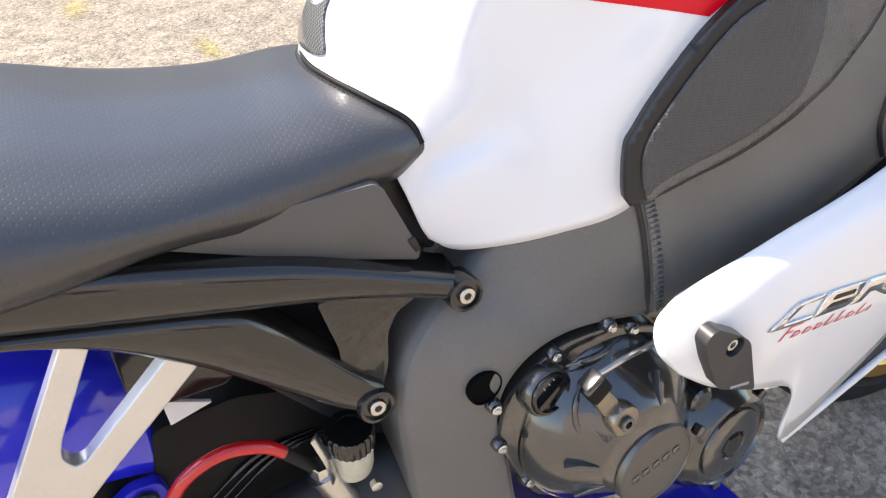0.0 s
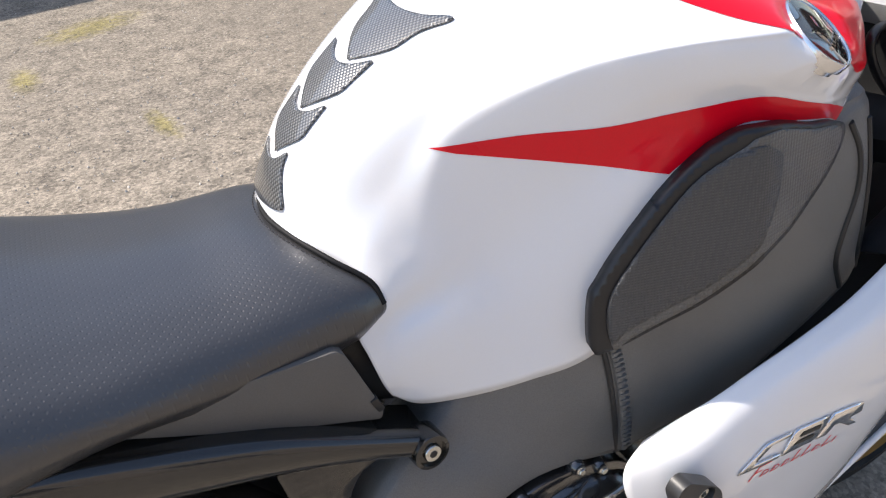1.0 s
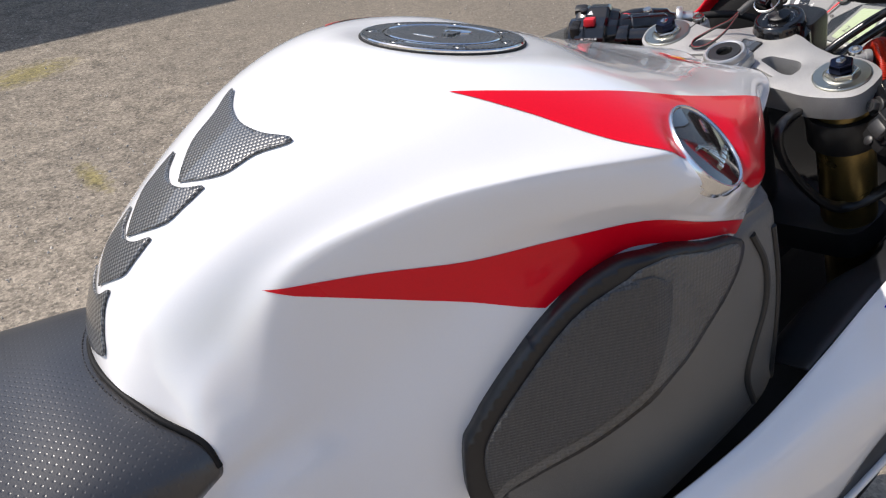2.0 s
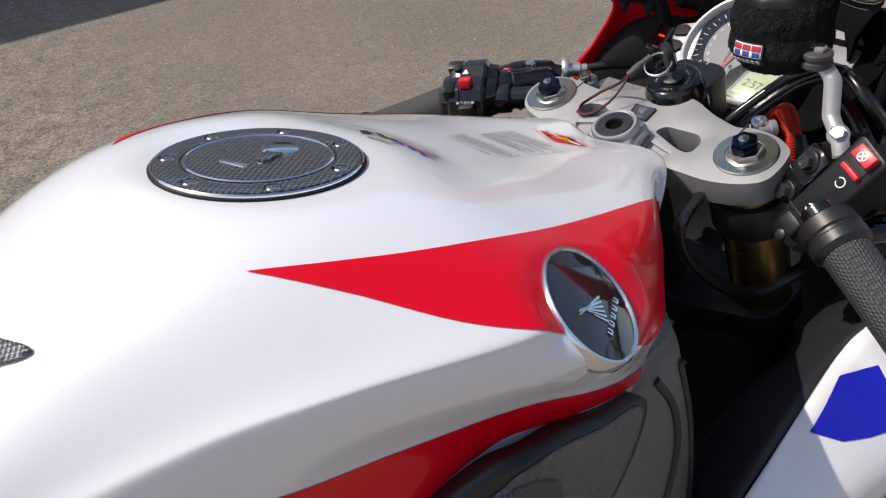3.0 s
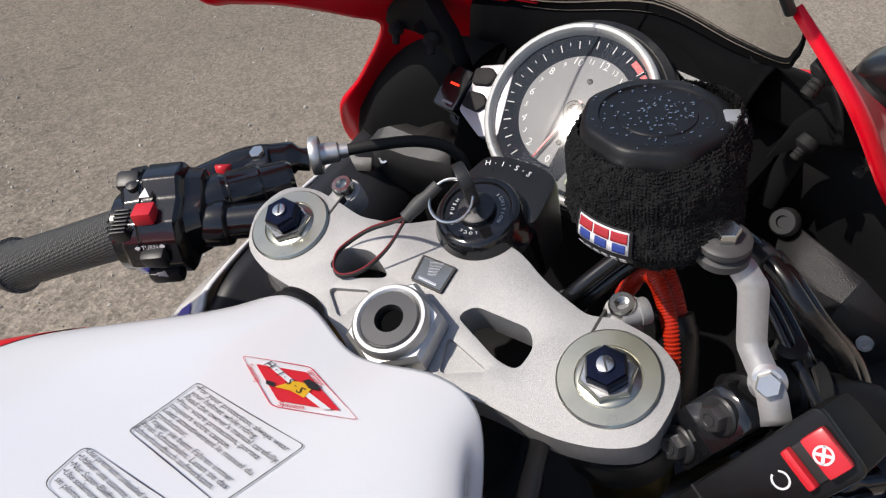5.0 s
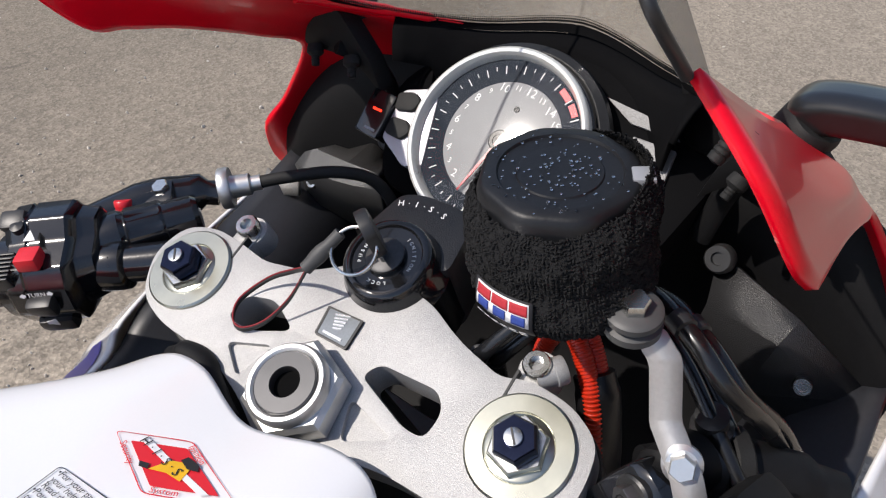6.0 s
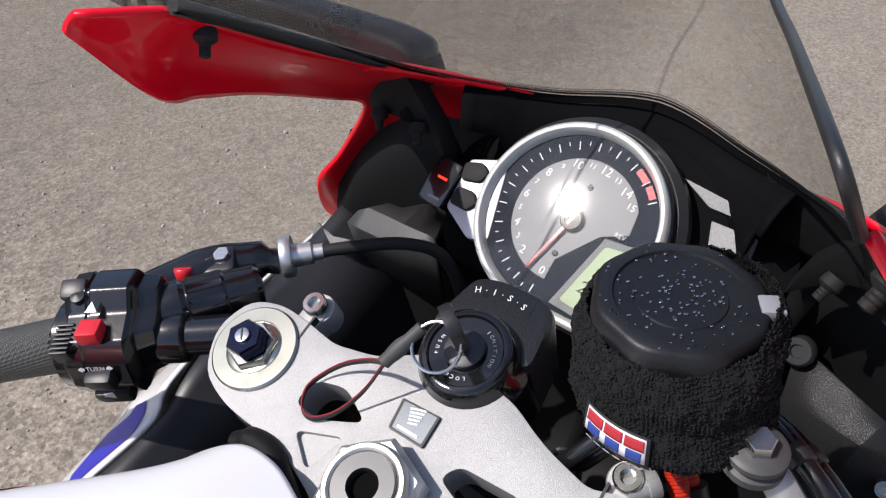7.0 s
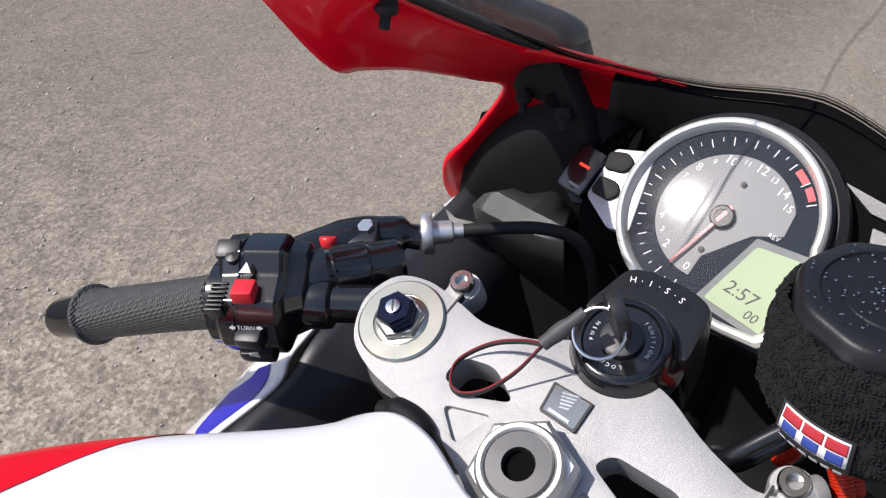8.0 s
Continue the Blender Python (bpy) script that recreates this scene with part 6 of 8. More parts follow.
BASE_R = [(0.060, -0.148, 1.044), (0.10, -0.140, 1.021), (0.16, -0.126, 0.986), (0.225, -0.106, 0.947), (0.268, -0.066, 0.929), (0.286, 0.0, 0.934)]
top_line = full(EDGE)
low_line = catmull(BASE_R + [(x, -y, z) for x, y, z in reversed(BASE[:-1])], 8)


def bulge(p, q, t):
    v = p.lerp(q, t)
    k = 4 * t * (1 - t) * max(0.0, 1 - abs(q.y) / 0.13)
    return v + Vector((0.02 * k, 0, 0.01 * k))


rows = [[bulge(p, q, t / 10) for p, q in zip(top_line, low_line)] for t in (0, 1, 2, 3, 4, 5, 6, 7, 8, 9, 9.65)]
screen = part("windscreen", skin(rows), SCREENMAT, bike, "lightly smoked windscreen", sharp=60)
screen.visible_shadow = False
DOTS = mat("black_screen_band", (0.003, 0.003, 0.0035), 0.85, vary=0.2, spec=0.08)
rows = [[bulge(p, q, t / 10) for p, q in zip(top_line, low_line)] for t in (9.65, 9.8, 10)]
part("screen_band", skin(rows), DOTS, screen, "black printed lower band of the screen", sharp=60)
bm = bmesh.new()
for r in range(3):
    for i in range(2, len(top_line) * 6 - 12):
        k = i // 6
        f = (i % 6) / 6
        p = top_line[k].lerp(top_line[min(k + 1, len(top_line) - 1)], f)
        q = low_line[k].lerp(low_line[min(k + 1, len(low_line) - 1)], f)
        bmesh.ops.create_circle(bm, cap_ends=True, segments=6, radius=0.0009 - 0.00022 * r, matrix=Matrix.Translation(bulge(p, q, 0.957 - 0.010 * r) + Vector((-0.0006, 0, 0.0006))) @ basis((0, 0, 0), (0, 1, 0), (-0.6, 0, 0.8)))
tagged(part("band_dots", bm, DOTS, screen), kind="stuff")
part("screen_edge", tube(catmull(EDGE, 8) + [Vector((p.x, -p.y, p.z)) for p in reversed(catmull(EDGE, 8)[:-1])], [0.0020] * 4 + [0.0014] * 2 + [0.0009] * 6, 12), SATIN, screen, "black rounded screen edge")


# black hood between the foot of the screen and the instruments
hood_rows = []
for dx, ky, dz in ((0.002, 1.0, -0.001), (-0.006, 0.97, -0.010), (-0.012, 0.94, -0.026), (-0.016, 0.92, -0.045)):
    hood_rows.append([Vector((p.x + dx, p.y * ky, p.z + dz * (1 if abs(p.y) < 0.09 else 0.5))) for p in low_line[26:-26]])
part("dash_hood", skin(hood_rows), mat("matt_black_hood", (0.003, 0.003, 0.0035), 0.85, vary=0.2, grain=400, spec=0.08), bike, "matt black hood behind the instruments", sharp=70, solid=0.002)


def mirrored(ribs, side):
    return [[(x, side * y, z) for x, y, z in rib] for rib in ribs]


for side in (1, -1):
    ribs = list(COWL) if side > 0 else [[(0.0575, 0.1435, 1.0530), (0.0515, 0.1680, 1.0290), (0.0560, 0.1840, 1.0010), (0.0680, 0.1895, 0.9850)]] + [[a_, b_, tuple((Vector(b_) + Vector(c_)) / 2), c_] for a_, b_, c_ in COWL[3:]]
    cowl = part("upper_cowl", loft(mirrored(ribs, side), 6, 6), RED, bike, "glossy red upper cowl side", sharp=45, solid=0.004, offset=0)
    if side > 0:
        part("screen_trim", tube([(x, side * y, z + 0.001) for x, y, z in ((0.066, 0.151, 1.043), (0.10, 0.151, 1.022), (0.14, 0.150, 0.997), (0.19, 0.145, 0.967), (0.21, 0.137, 0.957))], [0.0042, 0.0042, 0.0040, 0.0036, 0.0015], 10, 6), SATIN, cowl, "black rubber screen trim")
    if side > 0:
        part("cowl_lip", tube([(x, side * y, z) for x, y, z in ((0.185, 0.148, 0.966), (0.205, 0.1405, 0.958), (0.228, 0.1255, 0.948), (0.250, 0.100, 0.939), (0.266, 0.076, 0.933))], [0.0035, 0.0042, 0.0040, 0.0030, 0.0012], 10, 6), RED, cowl, "red lip along the foot of the screen")
    # mirror with its stalk outside the cowl
    rows = []
    arm = catmull([(0.240, 0.140, 0.946), (0.238, 0.160, 0.955), (0.228, 0.190, 0.963), (0.205, 0.240, 0.976), (0.180, 0.300, 0.986)], 5)
    for i, p in enumerate(arm):
        d = (arm[min(i + 1, len(arm) - 1)] - arm[max(i - 1, 0)]).normalized()
        k = (0.0, 0.62, 0.84, 0.95)[i] if i < 4 else 1.0 - 0.25 * i / len(arm)
        fm = basis((p.x, side * p.y, p.z), (0, 0, 1), (d.x, side * d.y, d.z))
        sec = round_corners([(-0.011, -0.017), (0.008, -0.017), (0.011, -0.008), (0.011, 0.010), (0.006, 0.018), (-0.011, 0.018)], 0.006, 5)
        rows.append([fm @ Vector((q.x * max(k, 0.01), q.y * max(k, 0.01), 0)) for q in sec])
    mirror = part("mirror_stalk", skin(rows, wrap=True, caps=True), mat("semi_gloss_black_mirror", (0.012, 0.012, 0.0125), 0.28, coat=0.25, vary=0.2, bump=0.03, bump_scale=900) if side > 0 else bpy.data.materials["semi_gloss_black_mirror"], bike, "satin black mirror stalk", sharp=50)
    part("mirror_foot", lathe([(0.019, -0.020), (0.019, -0.004), (0.0175, -0.001), (0.012, 0.0)], basis((0.238, side * 0.156, 0.948), (1, 0, 0), (0.1, side * 0.45, 0.9)) @ Matrix.Diagonal((1.15, 0.85, 1, 1)), 28), RUBBER, mirror, "black rubber mirror foot")
    hm = basis((0.165, side * 0.36, 1.000), (0.1, side, 0.12), (-0.98, side * -0.1, 0.05))
    part("mirror_head", lathe([(0.075, -0.004), (0.078, -0.012), (0.06, -0.04), (0.02, -0.055), (0.0002, -0.058)], hm @ Matrix.Diagonal((1, 0.55, 1, 1)), 32), SATIN, mirror, "black mirror housing")
    part("mirror_glass", lathe([(0.074, -0.008), (0.074, -0.004), (0.0002, -0.004)], hm @ Matrix.Diagonal((1, 0.55, 1, 1)), 32), CHROME, mirror, "mirror glass")
    for p, r in (((0.079, 0.152, 1.020), 0.0055), ((0.208, 0.1627, 0.9125), 0.0055), ((0.208, 0.1298, 0.9120), 0.0055)):
        q = Vector((p[0], side * p[1], p[2]))
        ax = basis(q, (0, 1, 0), (-0.55, side * -0.35, -0.75)) @ Matrix.Scale(0.8, 4)
        stud = part("well_nut", lathe([(0.0065, -0.010), (0.0072, -0.007), (0.0075, -0.003), (0.0055, -0.001), (0.0036, 0.0), (0.0036, 0.0015), (0.0032, 0.002), (0.0036, 0.0025), (0.0036, 0.004), (0.0032, 0.0045), (0.0036, 0.005), (0.0034, 0.008), (0.0002, 0.009)], ax, 18), RUBBER, cowl, "black rubber well nut with a threaded stud")
    hanger = [(0.1779, -0.9160), (0.1740, -0.9284), (0.1650, -0.9384), (0.1418, -0.9487), (0.1181, -0.9164), (0.1107, -0.8935), (0.1230, -0.9060), (0.1384, -0.9152)]
    part("cowl_bracket", prism(round_corners([(side * y, z) for y, z in hanger][::side], 0.004), basis((0.214, 0, 0), (0, 1, 0), (-1, 0, 0)), 0.014, 0.003), MATTBLACK, cowl, "black moulded cowl bracket")
    part("cowl_rib", tube([(0.214, side * 0.146, 0.924), (0.228, side * 0.135, 0.912), (0.236, side * 0.122, 0.89), (0.236, side * 0.112, 0.85)], [0.009, 0.008, 0.007, 0.007], 10, 5, squash=0.5), MATTBLACK, cowl)
    part("inner_screw", lathe([(0.0095, -0.004), (0.0095, 0.001), (0.008, 0.003), (0.0042, 0.003), (0.0038, 0.001), (0.0002, 0.001)], basis((0.2347, side * 0.1269, 0.8415), (0, 1, 0), (-0.85, side * -0.2, 0.5)), 20), SATIN, bike, "black push-pin fastener")
    # inner panels: a shelf that catches the sun, and dark ducting below
    shelf = [[(0.233, 0.226, 0.786), (0.2235, 0.181, 0.828), (0.240, 0.125, 0.842)], [(0.222, 0.215, 0.780), (0.214, 0.175, 0.812), (0.2252, 0.128, 0.812)], [(0.205, 0.205, 0.755), (0.205, 0.165, 0.77), (0.215, 0.12, 0.76)]]
    if side > 0:  # faceted: dark top, a chamfer that catches the sun, dark face
        shelf = [[(0.262, 0.2137, 0.7886), (0.262, 0.1961, 0.8004), (0.262, 0.1629, 0.8161), (0.262, 0.1497, 0.8058), (0.255, 0.1380, 0.8000)], [(0.214, 0.2000, 0.8165), (0.216, 0.1890, 0.8220), (0.216, 0.1557, 0.8211), (0.216, 0.1400, 0.8212), (0.216, 0.1244, 0.8214)], [(0.206, 0.2058, 0.8072), (0.206, 0.1940, 0.8062), (0.206, 0.1640, 0.8066), (0.206, 0.1460, 0.8092), (0.206, 0.1185, 0.8150)], [(0.214, 0.2058, 0.7700), (0.214, 0.1940, 0.7650), (0.214, 0.1640, 0.7600), (0.214, 0.1460, 0.7600), (0.214, 0.1185, 0.7600)]]
        part("inner_flap", skin([[Vector(p) for p in rib] for rib in ([(0.206, 0.2420, 0.7900), (0.204, 0.2230, 0.7860), (0.202, 0.2020, 0.7935)], [(0.196, 0.2440, 0.7740), (0.197, 0.2230, 0.7755), (0.198, 0.2010, 0.7820)])]), bpy.data.materials["grained_black_sunlit"] if "grained_black_sunlit" in bpy.data.materials else FRAMEPAINT, bike, "grained inner flap beside the shelf", sharp=20, solid=0.003)
    # one plastic in two tones: sun in the left's colour, shade in the right's
    part("inner_panel", skin([[Vector(p) for p in rib] for rib in mirrored(shelf, side)]), mat("grained_black_sunlit", (0.048, 0.048, 0.048), 0.40, spec=0.8, vary=0.25, grain=700, bump=0.35, bump_scale=1100) if side > 0 else mat("grained_black_shaded", (0.020, 0.020, 0.021), 0.36, vary=0.3, grain=900, bump=0.35, bump_scale=1500), bike, "grained black inner fairing shelf", sharp=14, solid=0.004)
    part("panel_screw", lathe([(0.006, -0.003), (0.006, 0.001), (0.005, 0.0025), (0.003, 0.0025), (0.0028, 0.001), (0.0002, 0.001)], basis((0.212, side * 0.195, 0.790), (0, 1, 0), (-0.8, 0, 0.6)), 14), STEEL, bike)
    # black sheet for the ducting; it also fills the unlit void below the cockpit
    duct = [[(0.25, 0.235, 0.86), (0.27, 0.16, 0.90), (0.30, 0.06, 0.895), (0.31, 0, 0.89)], [(0.23, 0.24, 0.80), (0.25, 0.17, 0.86), (0.28, 0.06, 0.85), (0.29, 0, 0.85)], [(0.22, 0.235, 0.74), (0.24, 0.17, 0.76), (0.27, 0.06, 0.76), (0.28, 0, 0.76)], [(0.15, 0.22, 0.66), (0.18, 0.15, 0.62), (0.22, 0.06, 0.62), (0.23, 0, 0.62)], [(0.0, 0.21, 0.60), (0.0, 0.14, 0.56), (0.02, 0.06, 0.55), (0.02, 0, 0.55)], [(-0.2, 0.21, 0.52), (-0.2, 0.14, 0.48), (-0.2, 0.06, 0.47), (-0.2, 0, 0.47)]]
    part("inner_duct", loft(mirrored(duct, side), 4, 5), MATTBLACK, bike, "dark inner fairing ducting, carried on to fill the unlit void", sharp=40, solid=0.003)
    # inner side panel beside the forks
    inner = [[(-0.13, 0.224, 0.692), (-0.12, 0.17, 0.66), (-0.11, 0.15, 0.60)], [(-0.05, 0.222, 0.734), (-0.03, 0.165, 0.70), (-0.02, 0.14, 0.62)], [(0.012, 0.216, 0.750), (0.03, 0.17, 0.71), (0.04, 0.14, 0.63)], [(0.06, 0.226, 0.768), (0.07, 0.17, 0.73), (0.08, 0.14, 0.64)], [(0.16, 0.236, 0.778), (0.17, 0.18, 0.75), (0.18, 0.15, 0.66)], [(0.24, 0.235, 0.80), (0.25, 0.19, 0.76), (0.25, 0.15, 0.68)]]
    part("inner_side_panel", loft(mirrored(inner, side), 5, 5), NAVY, bike, "matt dark panel inside the fairing", sharp=40, solid=0.003)
    SIDE = [
        [(-0.402, -0.207, 0.599), (-0.427, -0.213, 0.585), (-0.429, -0.221, 0.557), (-0.413, -0.234, 0.532)],
        [(-0.375, -0.217, 0.617), (-0.390, -0.236, 0.598), (-0.390, -0.246, 0.555), (-0.386, -0.246, 0.513)],
        [(-0.344, -0.228, 0.635), (-0.35, -0.247, 0.610), (-0.345, -0.256, 0.555), (-0.340, -0.252, 0.489)],
        [(-0.30, -0.230, 0.646), (-0.305, -0.250, 0.618), (-0.30, -0.258, 0.55), (-0.288, -0.254, 0.462)],
        [(-0.25, -0.231, 0.656), (-0.255, -0.252, 0.626), (-0.25, -0.258, 0.545), (-0.284, -0.252, 0.385)],
        [(-0.19, -0.230, 0.671), (-0.195, -0.256, 0.640), (-0.19, -0.260, 0.55), (-0.205, -0.25, 0.424)],
        [(-0.12, -0.228, 0.703), (-0.125, -0.262, 0.670), (-0.12, -0.266, 0.58), (-0.140, -0.25, 0.482)],
        [(-0.06, -0.226, 0.735), (-0.060, -0.274, 0.692), (-0.07, -0.272, 0.63), (-0.108, -0.25, 0.568)],
        [(0.009, -0.2185, 0.752), (0.003, -0.282, 0.702), (0.0, -0.280, 0.665), (-0.06, -0.25, 0.636)],
        [(0.034, -0.224, 0.767), (0.036, -0.280, 0.716), (0.04, -0.278, 0.68), (0.01, -0.25, 0.655)],
        [(0.12, -0.236, 0.778), (0.13, -0.272, 0.735), (0.14, -0.268, 0.69), (0.1, -0.25, 0.66)],
        [(0.24, -0.25, 0.78), (0.25, -0.262, 0.735), (0.25, -0.258, 0.69), (0.22, -0.25, 0.66)],
    ]
    bm = loft(mirrored(SIDE, -side), 6, 6)
    bmesh.ops.recalc_face_normals(bm, faces=bm.faces[:])
    if sum(f.normal.y for f in bm.faces) * side < 0:
        bmesh.ops.reverse_faces(bm, faces=bm.faces[:])
    FAIR = BVHTree.FromBMesh(bm)
    fairing = part("side_fairing", bm, WHITE, bike, "white side fairing", sharp=40, solid=0.003, offset=-1)
    # blue panel with a white border on the fairing's shoulder
    blue = [(-0.0578, 0.2339, 0.727), (-0.0321, 0.2285, 0.733), (-0.0051, 0.225, 0.742), (0.009, 0.2357, 0.745), (0.0222, 0.2493, 0.752), (0.019, 0.2623, 0.738), (-0.0023, 0.2731, 0.718), (-0.0189, 0.262, 0.715), (-0.0411, 0.2483, 0.716)]
    decal("blue_panel", [(x, side * y, z) for x, y, z in blue], (0, side * 0.8, 0.6), BLUE, 0.0006, parent=fairing, label="blue shoulder panel on the fairing", tree=FAIR)
    if side < 0:
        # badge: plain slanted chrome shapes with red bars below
        def on_side(pts, material, name, lift, solid):
            return decal(name, [(x, -0.255, z) for x, z in pts], (0, -1, 0), material, lift, 0.01, solid, fairing, "", 0, False, FAIR)
        B0, B1 = Vector((-0.3402, 0.5660)), Vector((-0.1854, 0.5450))
        ux = (B1 - B0).normalized()
        uz = Vector((-ux.y, ux.x))

        def bl(u, v):
            q = B0 + ux * u * 1.02 + uz * v * 0.74
            return (q.x, q.y)
        part_pts = [[(0.0, -0.002), (0.030, 0.029), (0.060, 0.031), (0.058, 0.026), (0.036, 0.024), (0.016, 0.004), (0.050, 0.004), (0.048, -0.001)],
                    [(0.052, -0.001), (0.064, 0.031), (0.108, 0.032), (0.104, 0.016), (0.098, 0.004), (0.090, 0.0)],
                    [(0.096, 0.0), (0.112, 0.033), (0.150, 0.033), (0.152, 0.018), (0.138, 0.014), (0.150, 0.0), (0.140, 0.0), (0.124, 0.012), (0.118, 0.012), (0.110, 0.0)]]
        for pts in part_pts:
            on_side([bl(*p) for p in pts], CHROME, "chrome_letter_shape", 0.0006, 0.0018)
        on_side([bl(*p) for p in ((0.064, 0.008), (0.070, 0.013), (0.092, 0.013), (0.090, 0.008))], INKBLACK, "letter_gap", 0.0028, 0.0)
        on_side([bl(*p) for p in ((0.070, 0.018), (0.074, 0.024), (0.098, 0.024), (0.096, 0.018))], INKBLACK, "letter_gap", 0.0028, 0.0)
        for k in range(9):
            u = 0.0165 + 0.0135 * k
            h = (0.018, 0.0085, 0.0085, 0.0085, 0.0150, 0.0150, 0.0085, 0.0150, 0.0085)[k]
            on_side([bl(u, -0.0235), bl(u + 0.0022, -0.0235), bl(u + 0.0022 + h * 0.62, -0.0235 + h), bl(u + h * 0.62, -0.0235 + h)], INKRED, "red_script_stroke", 0.0006, 0.0)
            if k == 0:
                for v, w in ((0.0165, 0.016), (0.0085, 0.010)):
                    on_side([bl(u + v * 0.62, -0.0235 + v), bl(u + v * 0.62 + w, -0.0235 + v + 0.001), bl(u + v * 0.62 + w + 0.001, -0.0218 + v + 0.001), bl(u + v * 0.62 + 0.001, -0.0218 + v)], INKRED, "red_script_stroke", 0.0006, 0.0)
            elif k < 8:
                on_side([bl(u + 0.0022, -0.0235), bl(u + 0.0090, -0.0225), bl(u + 0.0128, -0.0185), bl(u + 0.0120, -0.0180), bl(u + 0.0086, -0.0210), bl(u + 0.0035, -0.0220)], INKRED, "red_script_stroke", 0.0006, 0.0)
                if h < 0.01:
                    on_side([bl(u + 0.0050, -0.0158), bl(u + 0.0105, -0.0150), bl(u + 0.0110, -0.0185), bl(u + 0.0098, -0.0185), bl(u + 0.0094, -0.0162), bl(u + 0.0055, -0.0170)], INKRED, "red_script_stroke", 0.0006, 0.0)
        # crash protector
        block = round_corners([(-0.4215, 0.5984), (-0.4165, 0.6065), (-0.4084, 0.6084), (-0.3799, 0.5871), (-0.371, 0.5769), (-0.3562, 0.5122), (-0.4010, 0.5370), (-0.4150, 0.573)], 0.006)
        bung = part("crash_protector", prism(block, Matrix(((1, 0, 0, 0), (0, 0, -1, -0.268), (0, 1, 0, 0), (0, 0, 0, 1))), 0.014, 0.004, holes=[circle(0.0098, 24, (-0.3885, 0.5799))]), mat("dark_grey_moulded_nylon", (0.030, 0.030, 0.031), 0.45, spec=0.6, vary=0.15, grain=900, blotch=20, bump=0.06, bump_scale=1600), bike, "dark grey crash protector block with a recessed bolt")
        well = basis((-0.3885, -0.268, 0.5799), (1, 0, 0), (0, -1, 0))
        part("bolt_recess", lathe([(0.0099, -0.0135), (0.0099, -0.0115), (0.0002, -0.0115)], well, 24), INKBLACK, bung, "black bolt recess")
        part("bolt_head", lathe([(0.0064, -0.0125), (0.0064, -0.0042), (0.0056, -0.0030), (0.0030, -0.0030), (0.0028, -0.0065), (0.0002, -0.0065)], well, 20), STEEL, bung, "bright socket bolt")
        part("protector_bars", box((0.022, 0.003, 0.0006), basis((-0.3765, -0.2682, 0.5293), (1, 0, -0.25), (0, -1, 0)), 0), INKGREY, bung)

liner = [[(0.196, -0.1400, 0.9590), (0.226, -0.1235, 0.9470), (0.245, -0.1030, 0.9400), (0.261, -0.0790, 0.9335)], [(0.190, -0.1480, 0.9480), (0.219, -0.1400, 0.9290), (0.240, -0.1160, 0.9200), (0.255, -0.0860, 0.9150)], [(0.188, -0.1520, 0.9330), (0.222, -0.1420, 0.9120), (0.243, -0.1180, 0.9020), (0.257, -0.0880, 0.8980)]]
part("cowl_liner", loft(liner, 5, 5), MATTBLACK, bike, "matt black liner inside the cowl", sharp=50, solid=0.002)

# right inner corner beside the dash: sunlight on shelf faces put into pale grey
FLECK = mat("sunlit_flecked_plastic", (0.19, 0.19, 0.19), 0.42, vary=0.35, grain=900, bump=0.2, bump_scale=1200)
part("dash_panel", prism(round_corners([(0.045, 0.0518), (0.092, 0.0445), (0.098, 0.038), (0.066, 0.040)], 0.001), GAUGE @ pose(0, 0, -0.019), 0.004, 0.0006), FLECK, bike, "flecked pale faces of the shelf, coloured as sunlit")
part("dash_panel", prism(round_corners([(0.0702, 0.0330), (0.0985, 0.0318), (0.099, 0.009), (0.078, 0.006)], 0.0015), GAUGE @ pose(0, 0, -0.019), 0.004, 0.0006), FLECK, bike, "flecked pale faces of the shelf, coloured as sunlit")
rows = [[GAUGE @ Vector((-0.003 + r * math.cos(radians(t)), r * math.sin(radians(t)), h)) for t in range(-2, 153, 3)] for r, h in ((0.0615, -0.004), (0.0640, -0.0035), (0.0690, -0.007), (0.0705, -0.012))]
part("gauge_rim", skin(rows), SATIN, inst, "satin black rim round the gauge", solid=0.001)
part("dash_body", prism(round_corners([(-0.09, -0.05), (0.10, -0.06), (0.13, 0.03), (0.08, 0.075), (-0.06, 0.075), (-0.11, 0.02)], 0.02), GAUGE @ pose(0, 0, -0.022), 0.03, 0.006), bpy.data.materials["matt_black_hood"], bike, "dark dash surround")

# ---- engine, rear frame and wheels ----
YS = Matrix(((1, 0, 0, 0), (0, 0, -1, 0), (0, 1, 0, 0), (0, 0, 0, 1)))  # outlines in x and z, depth to the bike's right


def plate_xz(pts, y, depth, bevel, material, name, parent, label="", r=0.008, holes=(), seg=2):
    return part(name, prism(round_corners(pts, r), Matrix.Translation((0, y, 0)) @ YS, depth, bevel, holes=[round_corners(h, 0.005) for h in holes], seg=seg), material, parent, label)


plate_xz([(-0.62, 0.30), (-0.62, 0.56), (-0.40, 0.60), (-0.22, 0.56), (-0.14, 0.40), (-0.2, 0.25), (-0.5, 0.22)], -0.12, 0.24, 0.01, ENGINE, "crankcase", bike, "black engine crankcase")
base = plate_xz([(-0.568, 0.47), (-0.553, 0.525), (-0.50, 0.562), (-0.43, 0.556), (-0.38, 0.53), (-0.35, 0.46), (-0.36, 0.36), (-0.44, 0.325), (-0.53, 0.36)], -0.172, 0.06, 0.006, ENGINE, "clutch_cover", bike, "black clutch cover with a round boss", r=0.03)
DOME = basis((-0.452, -0.17, 0.452), (1, 0, 0), (0.05, -0.99, 0.05))
